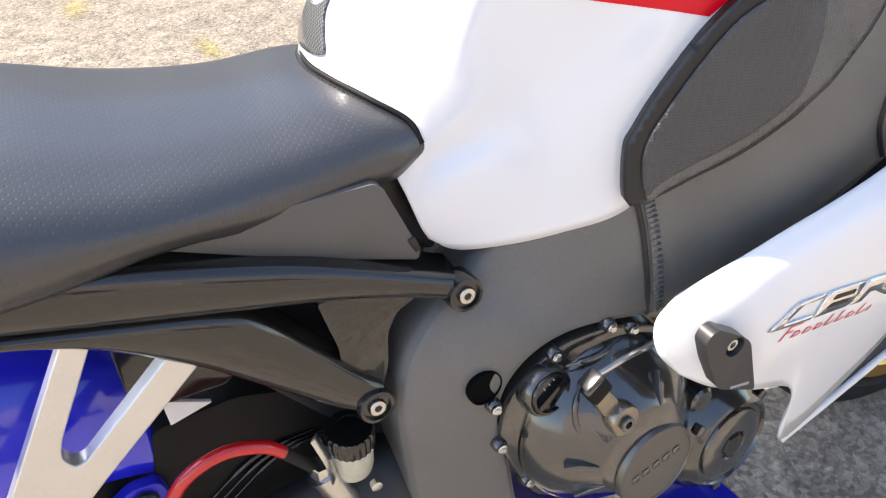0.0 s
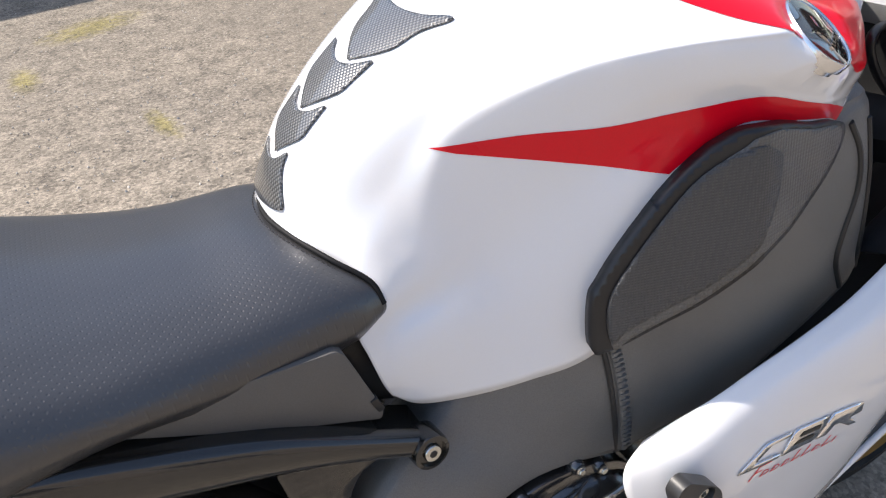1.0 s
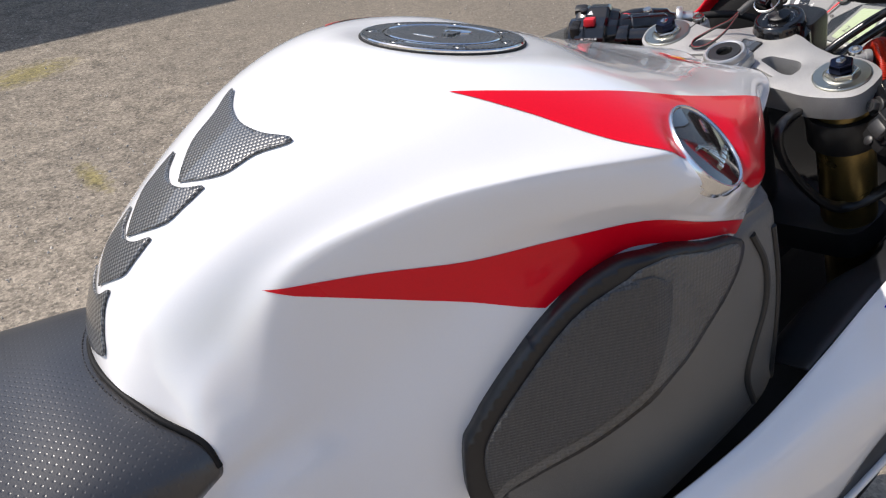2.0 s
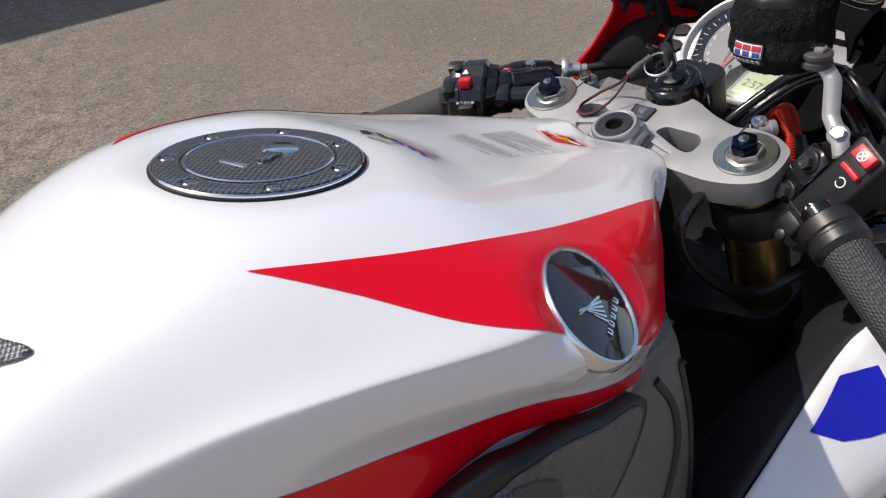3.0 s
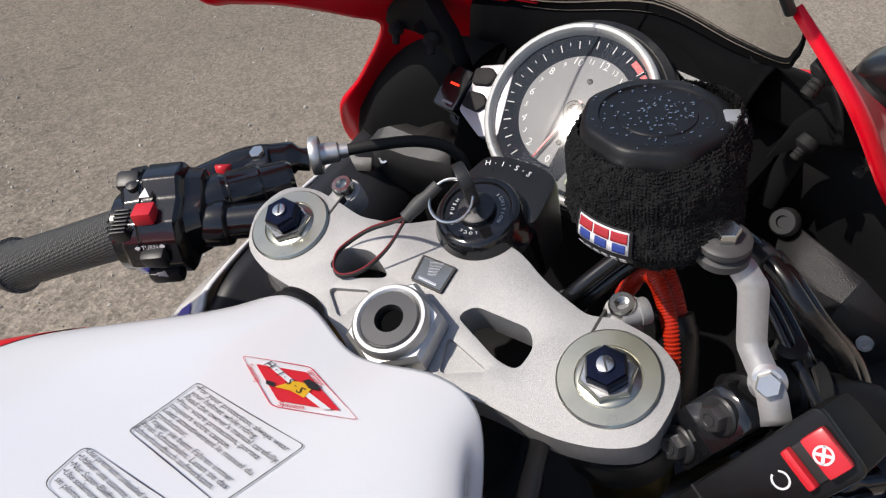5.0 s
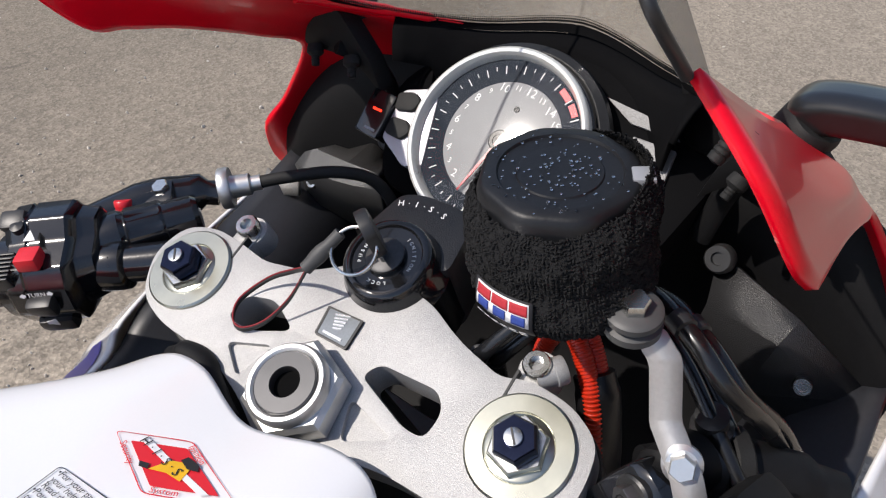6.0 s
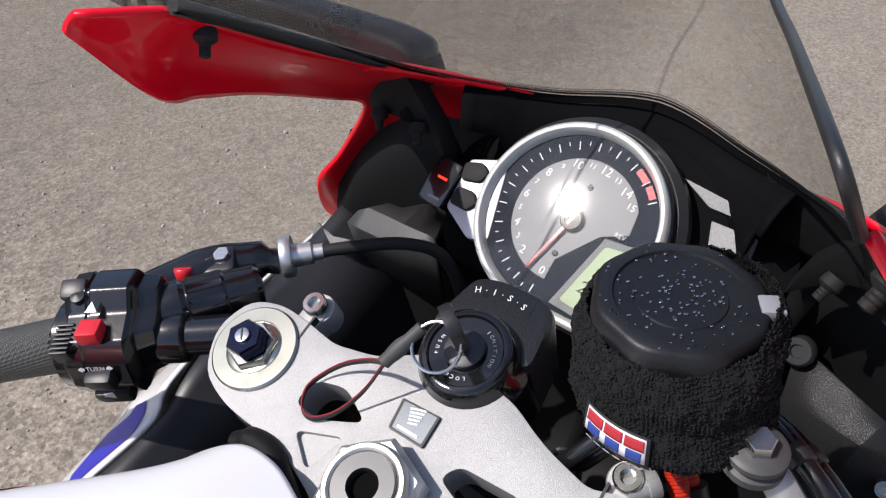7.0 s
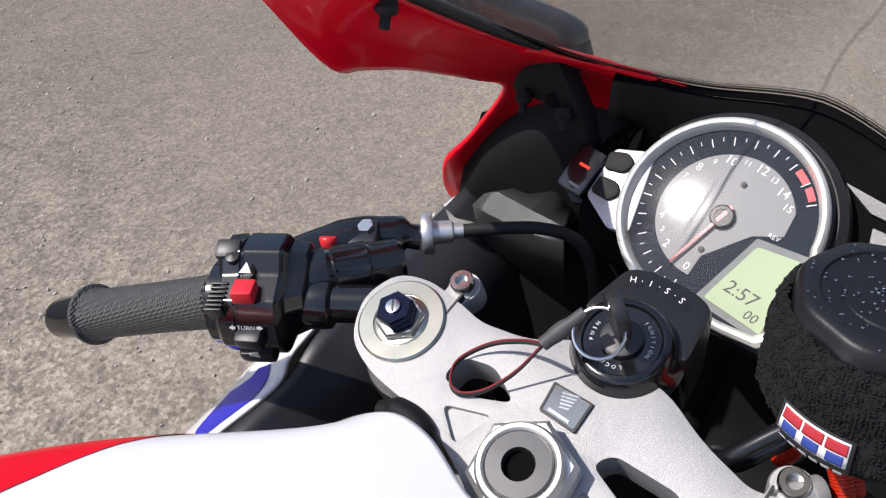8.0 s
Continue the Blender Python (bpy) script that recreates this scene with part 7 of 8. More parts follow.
prof = [(0.1010, 0.0), (0.0995, 0.007), (0.0965, 0.013), (0.0900, 0.023), (0.0745, 0.0385), (0.0560, 0.0535), (0.0520, 0.0570), (0.0490, 0.0590), (0.044, 0.0600)]
part("clutch_dome", lathe(prof, DOME @ pose(0.006, -0.01, 0), 48), ENGINE, base)
BOSS = basis((-0.431, -0.2345, 0.4195), (1, 0, -0.1), (0.08, -0.99, 0.06))
boss = part("round_boss", lathe([(0.047, -0.02), (0.046, -0.001), (0.0445, 0.0012), (0.0430, 0.0012), (0.0425, 0.0), (0.0002, 0.0)], BOSS, 48), mat("brushed_dark_alloy", (0.16, 0.15, 0.14), 0.35, metal=0.7, vary=0.1, grain=800), base, "brushed round boss")
for k in range(5):
    part("boss_bar", box((0.0085, 0.008, 0.001), BOSS @ pose(-0.026 + 0.0125 * k, -0.004 + 0.0032 * k, 0.0005, 0, 0, 14), 0.0004), ENGINE, boss)
for a, r0 in ((66, 0.05), (172, 0.052), (205, 0.05)):
    part("dome_rib", prism([(r0, -0.0014), (r0 + 0.018, -0.0035), (r0 + 0.032, -0.001), (r0 + 0.032, 0.001), (r0 + 0.018, 0.003), (r0, 0.0014)], DOME @ pose(0.006, -0.01, 0.058, 0, 0, a) @ pose(0, 0, 0, 0, 28, 0) @ pose(-0.006, 0, 0.025), 0.014, 0.0012), ENGINE, base)
for x, z in ((-0.5033, 0.5525), (-0.444, 0.5590), (-0.4187, 0.5446), (-0.567, 0.5210), (-0.5649, 0.4670), (-0.5378, 0.3985)):
    b = part("cover_bolt", lathe([(0.0078, -0.012), (0.0072, -0.003), (0.0056, -0.0008), (0.0002, -0.0008)], basis((x, -0.176, z), (1, 0, 0), (0, -1, 0)), 18), ENGINE, base)
    part("bolt_flange", lathe([(0.0050, -0.001), (0.0050, 0.0005), (0.0042, 0.0011), (0.0002, 0.0011)], basis((x, -0.1768, z), (1, 0, 0), (0, -1, 0)), 16), STEEL, b)
    part("bolt_head", hexagon(0.0036, 0.0028, basis((x, -0.1795, z), (1, 0, 0), (0, -1, 0))), STEEL, b)
OIL = basis((-0.5175, -0.184, 0.523), (1, 0, 0), (0.1, -0.99, 0.12))
part("filler_seat", lathe([(0.0260, -0.012), (0.0250, 0.0), (0.0232, 0.0025), (0.0218, 0.0025), (0.0212, -0.004)], OIL, 32), ENGINE, base)
oc = part("oil_filler_cap", lathe([(0.0208, -0.01), (0.0208, 0.0035), (0.0196, 0.0052), (0.0180, 0.0052), (0.0172, 0.0020), (0.0002, 0.0016)], OIL, 32), GLOSSBLACK, base, "black oil filler cap")
part("cap_bar", box((0.036, 0.0075, 0.007), OIL @ pose(0, 0, 0.0035, 0, 0, 28), 0.0022), GLOSSBLACK, oc)
for k in range(3):
    part("cap_mark", box((0.0034, 0.0012, 0.0004), OIL @ pose(-0.006 + 0.0055 * k, 0.0085 + 0.0026 * k, 0.0022, 0, 0, 118), 0), INKGREY, oc)
# raised lines of the casting
part("casting_line", tube([(-0.4960, -0.1790, 0.5405), (-0.4820, -0.1850, 0.5440), (-0.4620, -0.1860, 0.5450), (-0.4400, -0.1800, 0.5475)], [0.0015, 0.0034, 0.0034, 0.0015], 10, 6), ENGINE, base)
part("casting_line", tube([DOME @ Vector((-0.030, 0.083, 0.022)), DOME @ Vector((-0.050, 0.060, 0.031)), DOME @ Vector((-0.053, 0.038, 0.036)), DOME @ Vector((-0.046, 0.026, 0.040))], [0.0012, 0.0030, 0.0030, 0.0012], 10, 6), ENGINE, base)
part("casting_line", tube([DOME @ Vector((0.030, 0.070, 0.026)), DOME @ Vector((0.027, 0.056, 0.040)), DOME @ Vector((0.018, 0.042, 0.047))], [0.0012, 0.0028, 0.0012], 10, 6), ENGINE, base)
arm = part("clutch_arm", prism(round_corners([(-0.008, -0.006), (0.045, -0.010), (0.055, 0.0), (0.045, 0.010), (-0.008, 0.006)], 0.005), basis((-0.4985, -0.222, 0.555), (0.45, -0.05, -0.85), (0.1, -0.97, 0.1)), 0.006, 0.0015), mat("bronze_plated_steel", (0.30, 0.27, 0.22), 0.3, metal=0.9, vary=0.15), bike, "bronze-plated clutch release arm")
part("arm_pivot", lathe([(0.015, -0.03), (0.015, 0.004), (0.013, 0.006), (0.0002, 0.006)], basis((-0.4665, -0.222, 0.497), (1, 0, 0), (0.1, -0.98, 0.1)), 26), ENGINE, arm)
part("arm_eye", lathe([(0.0158, -0.004), (0.0158, 0.0060), (0.0148, 0.0076), (0.0100, 0.0080), (0.0002, 0.0080)], basis((-0.4665, -0.222, 0.497), (1, 0, 0), (0.1, -0.98, 0.1)), 28), bpy.data.materials["bronze_plated_steel"], arm)
part("pivot_bolt", lathe([(0.0076, 0.0), (0.0076, 0.0030), (0.0066, 0.0040), (0.0038, 0.0040), (0.0034, 0.0010), (0.0002, 0.0010)], basis((-0.4665, -0.2300, 0.497), (1, 0, 0), (0.1, -0.98, 0.1)), 22), ENGINE, arm, "black pivot bolt")
part("clutch_wire", tube([(-0.4915, -0.222, 0.565), (-0.457, -0.215, 0.5612), (-0.4132, -0.205, 0.5542), (-0.3832, -0.19, 0.5692)], 0.0030, 8, 4), STEEL, arm)
part("cable_clevis", box((0.018, 0.023, 0.015), basis((-0.4965, -0.2255, 0.5535), (0.45, -0.05, -0.85), (0.1, -0.97, 0.1)), 0.004), MATTBLACK, arm, "black cable clevis")
part("cable_bracket", box((0.020, 0.012, 0.016), basis((-0.4982, -0.222, 0.5593), (0.8, 0, 0.5), (0, -1, 0.1)), 0.003), ENGINE, base)
# pulse cover
PC = basis((-0.318, -0.195, 0.362), (1, 0, 0), (0.12, -0.99, 0.05))
pc = part("pulse_cover", lathe([(0.075, -0.06), (0.074, -0.005), (0.066, 0.010), (0.060, 0.014), (0.056, 0.022), (0.052, 0.024), (0.050, 0.020), (0.0445, 0.020), (0.043, 0.024), (0.036, 0.026), (0.018, 0.026), (0.016, 0.022), (0.0002, 0.022)], PC, 44), ENGINE, bike, "black round pulse generator cover")
part("cover_plug", hexagon(0.0155, 0.006, PC @ pose(0, 0, 0.0275)), SATIN, pc)
part("plug_recess", hexagon(0.0092, 0.003, PC @ pose(0, 0, 0.0280)), INKBLACK, pc)
for a in (35, 135, 260):
    part("cover_notch", box((0.012, 0.022, 0.008), PC @ pose(0.057 * math.cos(radians(a)), 0.057 * math.sin(radians(a)), 0.016, 0, 0, a + 90), 0.002), ENGINE, pc)
part("sensor_plug", lathe([(0.015, -0.03), (0.015, 0.004), (0.012, 0.007), (0.0002, 0.007)], basis((-0.352, -0.20, 0.438), (1, 0, 0), (0.1, -0.99, 0)), 20), ENGINE, pc)
part("lower_cowl", loft([[(-0.56, -0.12, 0.20), (-0.52, -0.2, 0.21), (-0.45, -0.21, 0.262)], [(-0.42, -0.12, 0.18), (-0.40, -0.21, 0.19), (-0.36, -0.222, 0.252)], [(-0.25, -0.12, 0.18), (-0.25, -0.215, 0.19), (-0.30, -0.225, 0.222)]], 5, 5), BLUE, bike, "blue belly pan", solid=0.003)

part("lower_inner_panel", prism(round_corners([(-0.20, 0.272), (0.05, 0.372), (0.20, 0.432), (0.20, 0.60), (-0.08, 0.55), (-0.16, 0.42)], 0.01), Matrix.Translation((0, -0.188, 0)) @ YS, 0.006, 0.002), NAVY, bike, "dark inner face of the lower fairing")
part("fairing_lip", tube([(-0.20, -0.190, 0.270), (-0.115, -0.190, 0.3035), (0.05, -0.190, 0.370), (0.20, -0.190, 0.430)], 0.0052, 10, 5), WHITE, bike, "white lower edge of the fairing")

# frame details
weld_path = [on_spar(x, z) for x, z in ((-0.4085, 0.700), (-0.4075, 0.685), (-0.403, 0.65), (-0.399, 0.60), (-0.396, 0.556))]
weld = part("frame_weld", tube([p + Vector((0.003, 0, 0)) for p in weld_path], 0.0042, 10, 8), FRAMEPAINT, bike, "rippled weld seam on the frame")
beads = catmull(weld_path, 16)
for k in range(2, len(beads) - 1, 2):
    bm = bmesh.new()
    bmesh.ops.create_icosphere(bm, subdivisions=1, radius=0.0040, matrix=Matrix.Translation(beads[k] + Vector((0.0045, -0.0028, 0))) @ Matrix.Diagonal((1.5, 0.8, 0.5, 1)))
    part("weld_ripple", bm, FRAMEPAINT, weld)
part("weld_groove", tube([p + Vector((-0.006, 0.0006, 0)) for p in weld_path], 0.0026, 8, 6), INKBLACK, weld)
HOLE = on_spar(-0.5724, 0.5449, 0.0036)
part("frame_hole", lathe([(0.0172, -0.012), (0.0172, 0.0), (0.0162, 0.0004), (0.0155, -0.002), (0.0002, -0.003)], basis(HOLE, (1, 0, 0), (0.10, -0.99, 0.02)), 30), DOTS, bike, "flat black disc in the frame's pivot hole")

for seam in ([(-0.176, 0.82), (-0.160, 0.79), (-0.158, 0.755), (-0.170, 0.715), (-0.172, 0.686), (-0.155, 0.65)], [(-0.146, 0.815), (-0.136, 0.765), (-0.135, 0.715), (-0.134, 0.68), (-0.122, 0.655)]):
    part("frame_seam", tube([on_spar(x, z) for x, z in seam], 0.0032, 8, 7), INKBLACK, bike, "dark seam between frame and front cover")

# rear subframe
WEB = [(-0.693, 0.676), (-0.684, 0.622), (-0.687, 0.603), (-0.654, 0.566), (-0.646, 0.585), (-0.641, 0.621), (-0.630, 0.638), (-0.612, 0.645), (-0.598, 0.650), (-0.60, 0.66)]
def rounded_member(upper, lower, y, swell, back=0.03):
    """A cast member between an upper and a lower edge in x and z, with a full rounded face."""
    up, low = catmull([Vector((x, 0, z)) for x, z in upper], 7), catmull([Vector((x, 0, z)) for x, z in lower], 7)
    rows = []
    for p, q in zip(up, low):
        face = []
        for i in range(13):
            a = math.pi * i / 12
            v = p.lerp(q, 0.5 - 0.5 * math.cos(a))
            face.append(Vector((v.x, y - swell * math.sin(a) ** 0.6, v.z)))
        rows.append([Vector((p.x, y + back, p.z))] + face + [Vector((q.x, y + back, q.z))])
    return skin(rows, wrap=True, caps=True)


sub = part("rear_subframe", rounded_member([(-0.572, 0.6545), (-0.600, 0.6690), (-0.640, 0.6905), (-0.690, 0.7160), (-0.760, 0.7440), (-0.840, 0.7720), (-0.96, 0.803)], [(-0.572, 0.6285), (-0.600, 0.6440), (-0.640, 0.6620), (-0.690, 0.6800), (-0.760, 0.7020), (-0.840, 0.7270), (-0.96, 0.766)], -0.137, 0.016), SUBFRAME, bike, "glossy black cast rear subframe", sharp=50)
part("subframe_arm", rounded_member([(-0.655, 0.576), (-0.672, 0.594), (-0.700, 0.634), (-0.735, 0.682), (-0.765, 0.702), (-0.840, 0.728), (-0.96, 0.767)], [(-0.668, 0.546), (-0.690, 0.560), (-0.715, 0.585), (-0.757, 0.630), (-0.795, 0.668), (-0.860, 0.718), (-0.96, 0.757)], -0.136, 0.014), SUBFRAME, sub, sharp=50)
plate_xz(WEB, -0.139, 0.014, 0.003, SUBFRAME, "subframe_web", sub, r=0.006)
plate_xz([(-0.870, 0.40), (-0.860, 0.500), (-0.8455, 0.5546), (-0.770, 0.5560), (-0.701, 0.5300), (-0.66, 0.500), (-0.62, 0.45), (-0.62, 0.30), (-0.80, 0.30)], -0.070, 0.03, 0.006, MATTBLACK, "inner_guard", bike, "black inner guard before the rear wheel", r=0.012)
plate_xz([(-0.845, 0.668), (-0.795, 0.648), (-0.752, 0.606), (-0.774, 0.588), (-0.821, 0.592), (-0.849, 0.603)], -0.088, 0.06, 0.008, GLOSSBLACK, "silencer_cover", bike, "glossy black cover beside the rear hugger", r=0.006, seg=3)
plate_xz([(-0.8275, 0.5905), (-0.7900, 0.5700), (-0.8280, 0.5620)], -0.0800, 0.004, 0.0006, INKWHITE, "guard_label", bike, "small white panel between guard and hugger", r=0.0015)
for k in range(3):
    part("guard_rib", tube([(-0.835 + 0.012 * k, -0.0720, 0.440 - 0.004 * k), (-0.787 + 0.012 * k, -0.0735, 0.473 - 0.004 * k), (-0.757 + 0.012 * k, -0.0735, 0.4825 - 0.005 * k), (-0.715 + 0.012 * k, -0.0720, 0.4815 - 0.006 * k)], [0.0012, 0.0024, 0.0024, 0.0012], 10, 6), GLOSSBLACK, bike, "raised glossy rib of the inner guard")
for x, y, z in ((-0.5745, -0.1535, 0.6415), (-0.667, -0.1525, 0.5605)):
    m = basis((x, y, z), (1, 0, 0), (0.06, -0.99, 0.05))
    part("subframe_lug", lathe([(0.0165, -0.02), (0.0165, -0.002), (0.0155, 0.0015), (0.0125, 0.0022), (0.0120, -0.001), (0.0002, -0.001)], m, 28), SUBFRAME, sub)
    b = part("subframe_bolt", lathe([(0.0080, -0.004), (0.0080, 0.001), (0.0070, 0.0028), (0.0045, 0.0030), (0.0002, 0.0028)], m, 22), STEEL, sub, "bright subframe bolt")
    part("bolt_socket", hexagon(0.0038, 0.002, m @ pose(0, 0, 0.0034)), INKBLACK, b)
plate_xz([(-0.628, 0.756), (-0.622, 0.750), (-0.600, 0.684), (-0.603, 0.676), (-0.66, 0.700), (-0.735, 0.735), (-0.81, 0.772), (-0.79, 0.775), (-0.71, 0.762)], -0.132, 0.02, 0.005, mat("matt_dark_grey_cover", (0.108, 0.102, 0.094), 0.5, vary=0.15, grain=900, blotch=12, bump=0.1, bump_scale=1300), "side_cover", bike, "satin black cover below the seat", r=0.008)
# added plate: its dark colour stands for shade in the open gap
plate_xz([(-0.64, 0.765), (-0.612, 0.672), (-0.575, 0.655), (-0.56, 0.74), (-0.60, 0.785)], -0.098, 0.05, 0.003, NAVY, "dark_gap_plate", bike, "dark plate standing for the shaded gap between side cover and tank", r=0.006)
part("cover_clip", box((0.006, 0.006, 0.016), basis((-0.6045, -0.130, 0.692), (0.9, 0, -0.3), (-0.35, -0.1, 0.93)), 0.001), SATIN, bike)
# two dark blocks added to fill the unlit void behind frame and subframe
plate_xz([(-0.63, 0.42), (-0.62, 0.74), (-0.80, 0.74), (-0.78, 0.62), (-0.70, 0.50)], -0.085, 0.16, 0.01, NAVY, "rear_void_block", bike, "dark block filling the unlit void behind the subframe", r=0.02)
plate_xz([(-0.50, 0.55), (-0.60, 0.74), (-0.30, 0.82), (-0.12, 0.80), (-0.12, 0.60)], -0.07, 0.14, 0.01, NAVY, "spar_void_block", bike, "dark block filling the unlit void between the frame spars", r=0.02)

# footrest hanger
HANG = [(-0.8467, 0.7452, .004), (-0.8310, 0.7370, .004), (-0.8905, 0.6430, .02), (-0.8960, 0.6270, .006), (-0.8915, 0.6165, .006), (-0.8835, 0.6170, .006), (-0.7850, 0.6970, .004), (-0.7620, 0.6840, .004), (-0.8768, 0.5926, .02), (-0.9000, 0.5730, .01), (-0.9400, 0.5450, .01), (-0.9750, 0.5550, .01), (-0.9363, 0.6122, .02)]
plate_xz(HANG, -0.143, 0.014, 0.0055, SATINALU, "footrest_hanger", bike, "polished aluminium footrest hanger", r=0.006, seg=4)

# blue hugger, swing arm and rear wheel
hug = [[(-0.845, -0.065, 0.50), (-0.845, -0.06, 0.57), (-0.843, -0.03, 0.612), (-0.843, 0.03, 0.612), (-0.845, 0.06, 0.57)], [(-0.90, -0.07, 0.52), (-0.895, -0.068, 0.59), (-0.89, -0.03, 0.64), (-0.89, 0.03, 0.64), (-0.895, 0.068, 0.59)], [(-0.98, -0.075, 0.53), (-0.98, -0.072, 0.61), (-0.98, -0.035, 0.665), (-0.98, 0.035, 0.665), (-0.98, 0.072, 0.61)], [(-1.10, -0.08, 0.54), (-1.10, -0.075, 0.62), (-1.10, -0.035, 0.675), (-1.10, 0.035, 0.675), (-1.10, 0.075, 0.62)]]
BLUEGLOSS = mat("bright_blue_gloss_paint", (0.012, 0.018, 0.62), 0.2, coat=1.0, vary=0.05, grain=600, blotch=6)
hugger = part("rear_hugger", loft(hug, 5, 6), BLUEGLOSS, bike, "glossy blue rear hugger", sharp=60, solid=0.003)
part("hugger_edge", tube([(-0.8455, -0.063, 0.572), (-0.8445, -0.045, 0.603), (-0.844, -0.02, 0.614)], 0.003, 8, 5), INKWHITE, hugger)
bolt = part("hugger_bolt", lathe([(0.012, -0.01), (0.012, 0.002), (0.010, 0.004), (0.006, 0.004), (0.0055, 0.001), (0.0002, 0.001)], basis((-0.8725, -0.085, 0.490), (1, 0, 0), (0, -1, 0.1)), 20), SATIN, hugger)
part("hugger_tab", prism(round_corners([(-0.91, 0.49), (-0.88, 0.508), (-0.855, 0.505), (-0.852, 0.48), (-0.90, 0.45)], 0.008), Matrix.Translation((0, -0.080, 0)) @ YS, 0.012, 0.003), BLUE, hugger)
front_guard = [[(-0.84, -0.07, 0.50), (-0.84, -0.03, 0.545), (-0.84, 0.03, 0.545)], [(-0.79, -0.07, 0.50), (-0.785, -0.03, 0.53), (-0.785, 0.03, 0.53)], [(-0.74, -0.07, 0.46), (-0.73, -0.03, 0.48), (-0.73, 0.03, 0.48)], [(-0.70, -0.07, 0.39), (-0.69, -0.03, 0.40), (-0.69, 0.03, 0.40)]]
part("hugger_front", loft(front_guard, 4, 6), SATIN, bike, "black front of the rear hugger", solid=0.004)
part("swing_arm", tube([(-0.62, -0.11, 0.42), (-0.78, -0.115, 0.41), (-0.95, -0.12, 0.38), (-1.14, -0.12, 0.33)], [0.045, 0.04, 0.035, 0.03], 14, 5, squash=0.45), SATIN, bike, "black swing arm")


def wheel(cx, cy, r, w, rim_mat, name, label):
    m = basis((cx, cy, r), (1, 0, 0), (0, -1, 0))
    n = 14
    prof = [(r - 0.105 + 0.02, -w * 0.40)] + [(r - 0.105 + 0.105 * math.sin(math.pi * (0.08 + 0.84 * i / n)) ** 0.7, -w * math.cos(math.pi * (0.08 + 0.84 * i / n))) for i in range(n + 1)] + [(r - 0.105 + 0.02, w * 0.40)]
    wh = part(name, skin([[m @ Vector((rr * math.cos(2 * math.pi * i / 72), rr * math.sin(2 * math.pi * i / 72), h)) for i in range(72)] for rr, h in prof], wrap=True), RUBBER, bike, label)
    rim = [(r - 0.105, -w * 0.95), (r - 0.082, -w * 0.95), (r - 0.080, -w * 0.88), (r - 0.10, -w * 0.8), (r - 0.12, -w * 0.4), (r - 0.12, w * 0.4), (r - 0.10, w * 0.8), (r - 0.080, w * 0.88), (r - 0.082, w * 0.95), (r - 0.105, w * 0.95), (r - 0.135, w * 0.3), (r - 0.135, -w * 0.3), (r - 0.105, -w * 0.95)]
    part("rim", skin([[m @ Vector((rr * math.cos(2 * math.pi * i / 72), rr * math.sin(2 * math.pi * i / 72), h)) for i in range(72)] for rr, h in rim], wrap=True), rim_mat, wh)
    for k in range(3):
        part("spoke", prism([(0.03, -0.022), (r - 0.12, -0.014), (r - 0.12, 0.014), (0.03, 0.022)], m @ pose(0, 0, 0.012, 0, 0, 20 + 120 * k), 0.024, 0.005), rim_mat, wh)
    part("hub", lathe([(0.045, -0.05), (0.045, 0.05), (0.02, 0.055), (0.0002, 0.055)], m, 28), rim_mat, wh)


wheel(0.225, -0.021, 0.296, 0.062, GOLD, "front_wheel", "front wheel with a gold rim")
wheel(-1.138, 0.0, 0.318, 0.095, GOLD, "rear_wheel", "rear wheel with a broad tyre")
for b in (0.1063, -0.1063):
    m = HEAD @ pose(0.0285, b, 0)
    part("fork_leg", lathe([(0.0215, -0.62), (0.0215, -0.29), (0.0205, -0.28)], m, 24), GOLD, bike, "gold lower fork leg")
part("side_stand", tube([(-0.50, 0.10, 0.28), (-0.47, 0.16, 0.16), (-0.45, 0.215, 0.022)], 0.011, 12, 4), SATIN, bike, "black side stand, folded out")
part("stand_foot", box((0.07, 0.03, 0.008), pose(-0.45, 0.217, 0.0195, -3.73 * -1 + 3.73, 0, 20), 0.002), SATIN, bike)

# rear brake reservoir and hose
RR = basis((-0.689, -0.122, 0.518), (1, 0, 0), (0.08, -0.12, 0.98))
rr_ = part("rear_reservoir", lathe([(0.019, -0.058), (0.0205, -0.05), (0.0205, -0.018), (0.019, -0.016)], RR, 28), mat("yellowed_translucent_plastic", (0.55, 0.52, 0.40), 0.35, vary=0.1, blotch=60), bike, "yellowed rear brake fluid reservoir")
rows = [[RR @ Vector(((rad + 0.0006 * math.cos(24 * 2 * math.pi * i / 96)) * math.cos(2 * math.pi * i / 96), (rad + 0.0006 * math.cos(24 * 2 * math.pi * i / 96)) * math.sin(2 * math.pi * i / 96), h)) for i in range(96)] for rad, h in ((0.0225, -0.020), (0.0225, -0.002), (0.021, 0.0), (0.014, 0.0002), (0.0138, -0.001))]
part("reservoir_lid", skin(rows, wrap=True, caps=True), GLOSSBLACK, rr_, "black ribbed lid")
part("reservoir_strap", tube([(-0.722, -0.128, 0.530), (-0.716, -0.135, 0.50), (-0.715, -0.130, 0.47)], 0.006, 8, 4, squash=0.25), STEEL, rr_)
part("reservoir_screw", lathe([(0.0055, 0), (0.0055, 0.006), (0.0002, 0.007)], basis((-0.682, -0.142, 0.458), (1, 0, 0), (0, -1, 0)), 14), STEEL, rr_)
part("rear_brake_hose", tube([(-0.852, -0.12, 0.515), (-0.828, -0.125, 0.544), (-0.795, -0.128, 0.556), (-0.765, -0.128, 0.545), (-0.750, -0.127, 0.528)], 0.0062, 12, 6), REDHOSE, bike, "red rear brake hose")
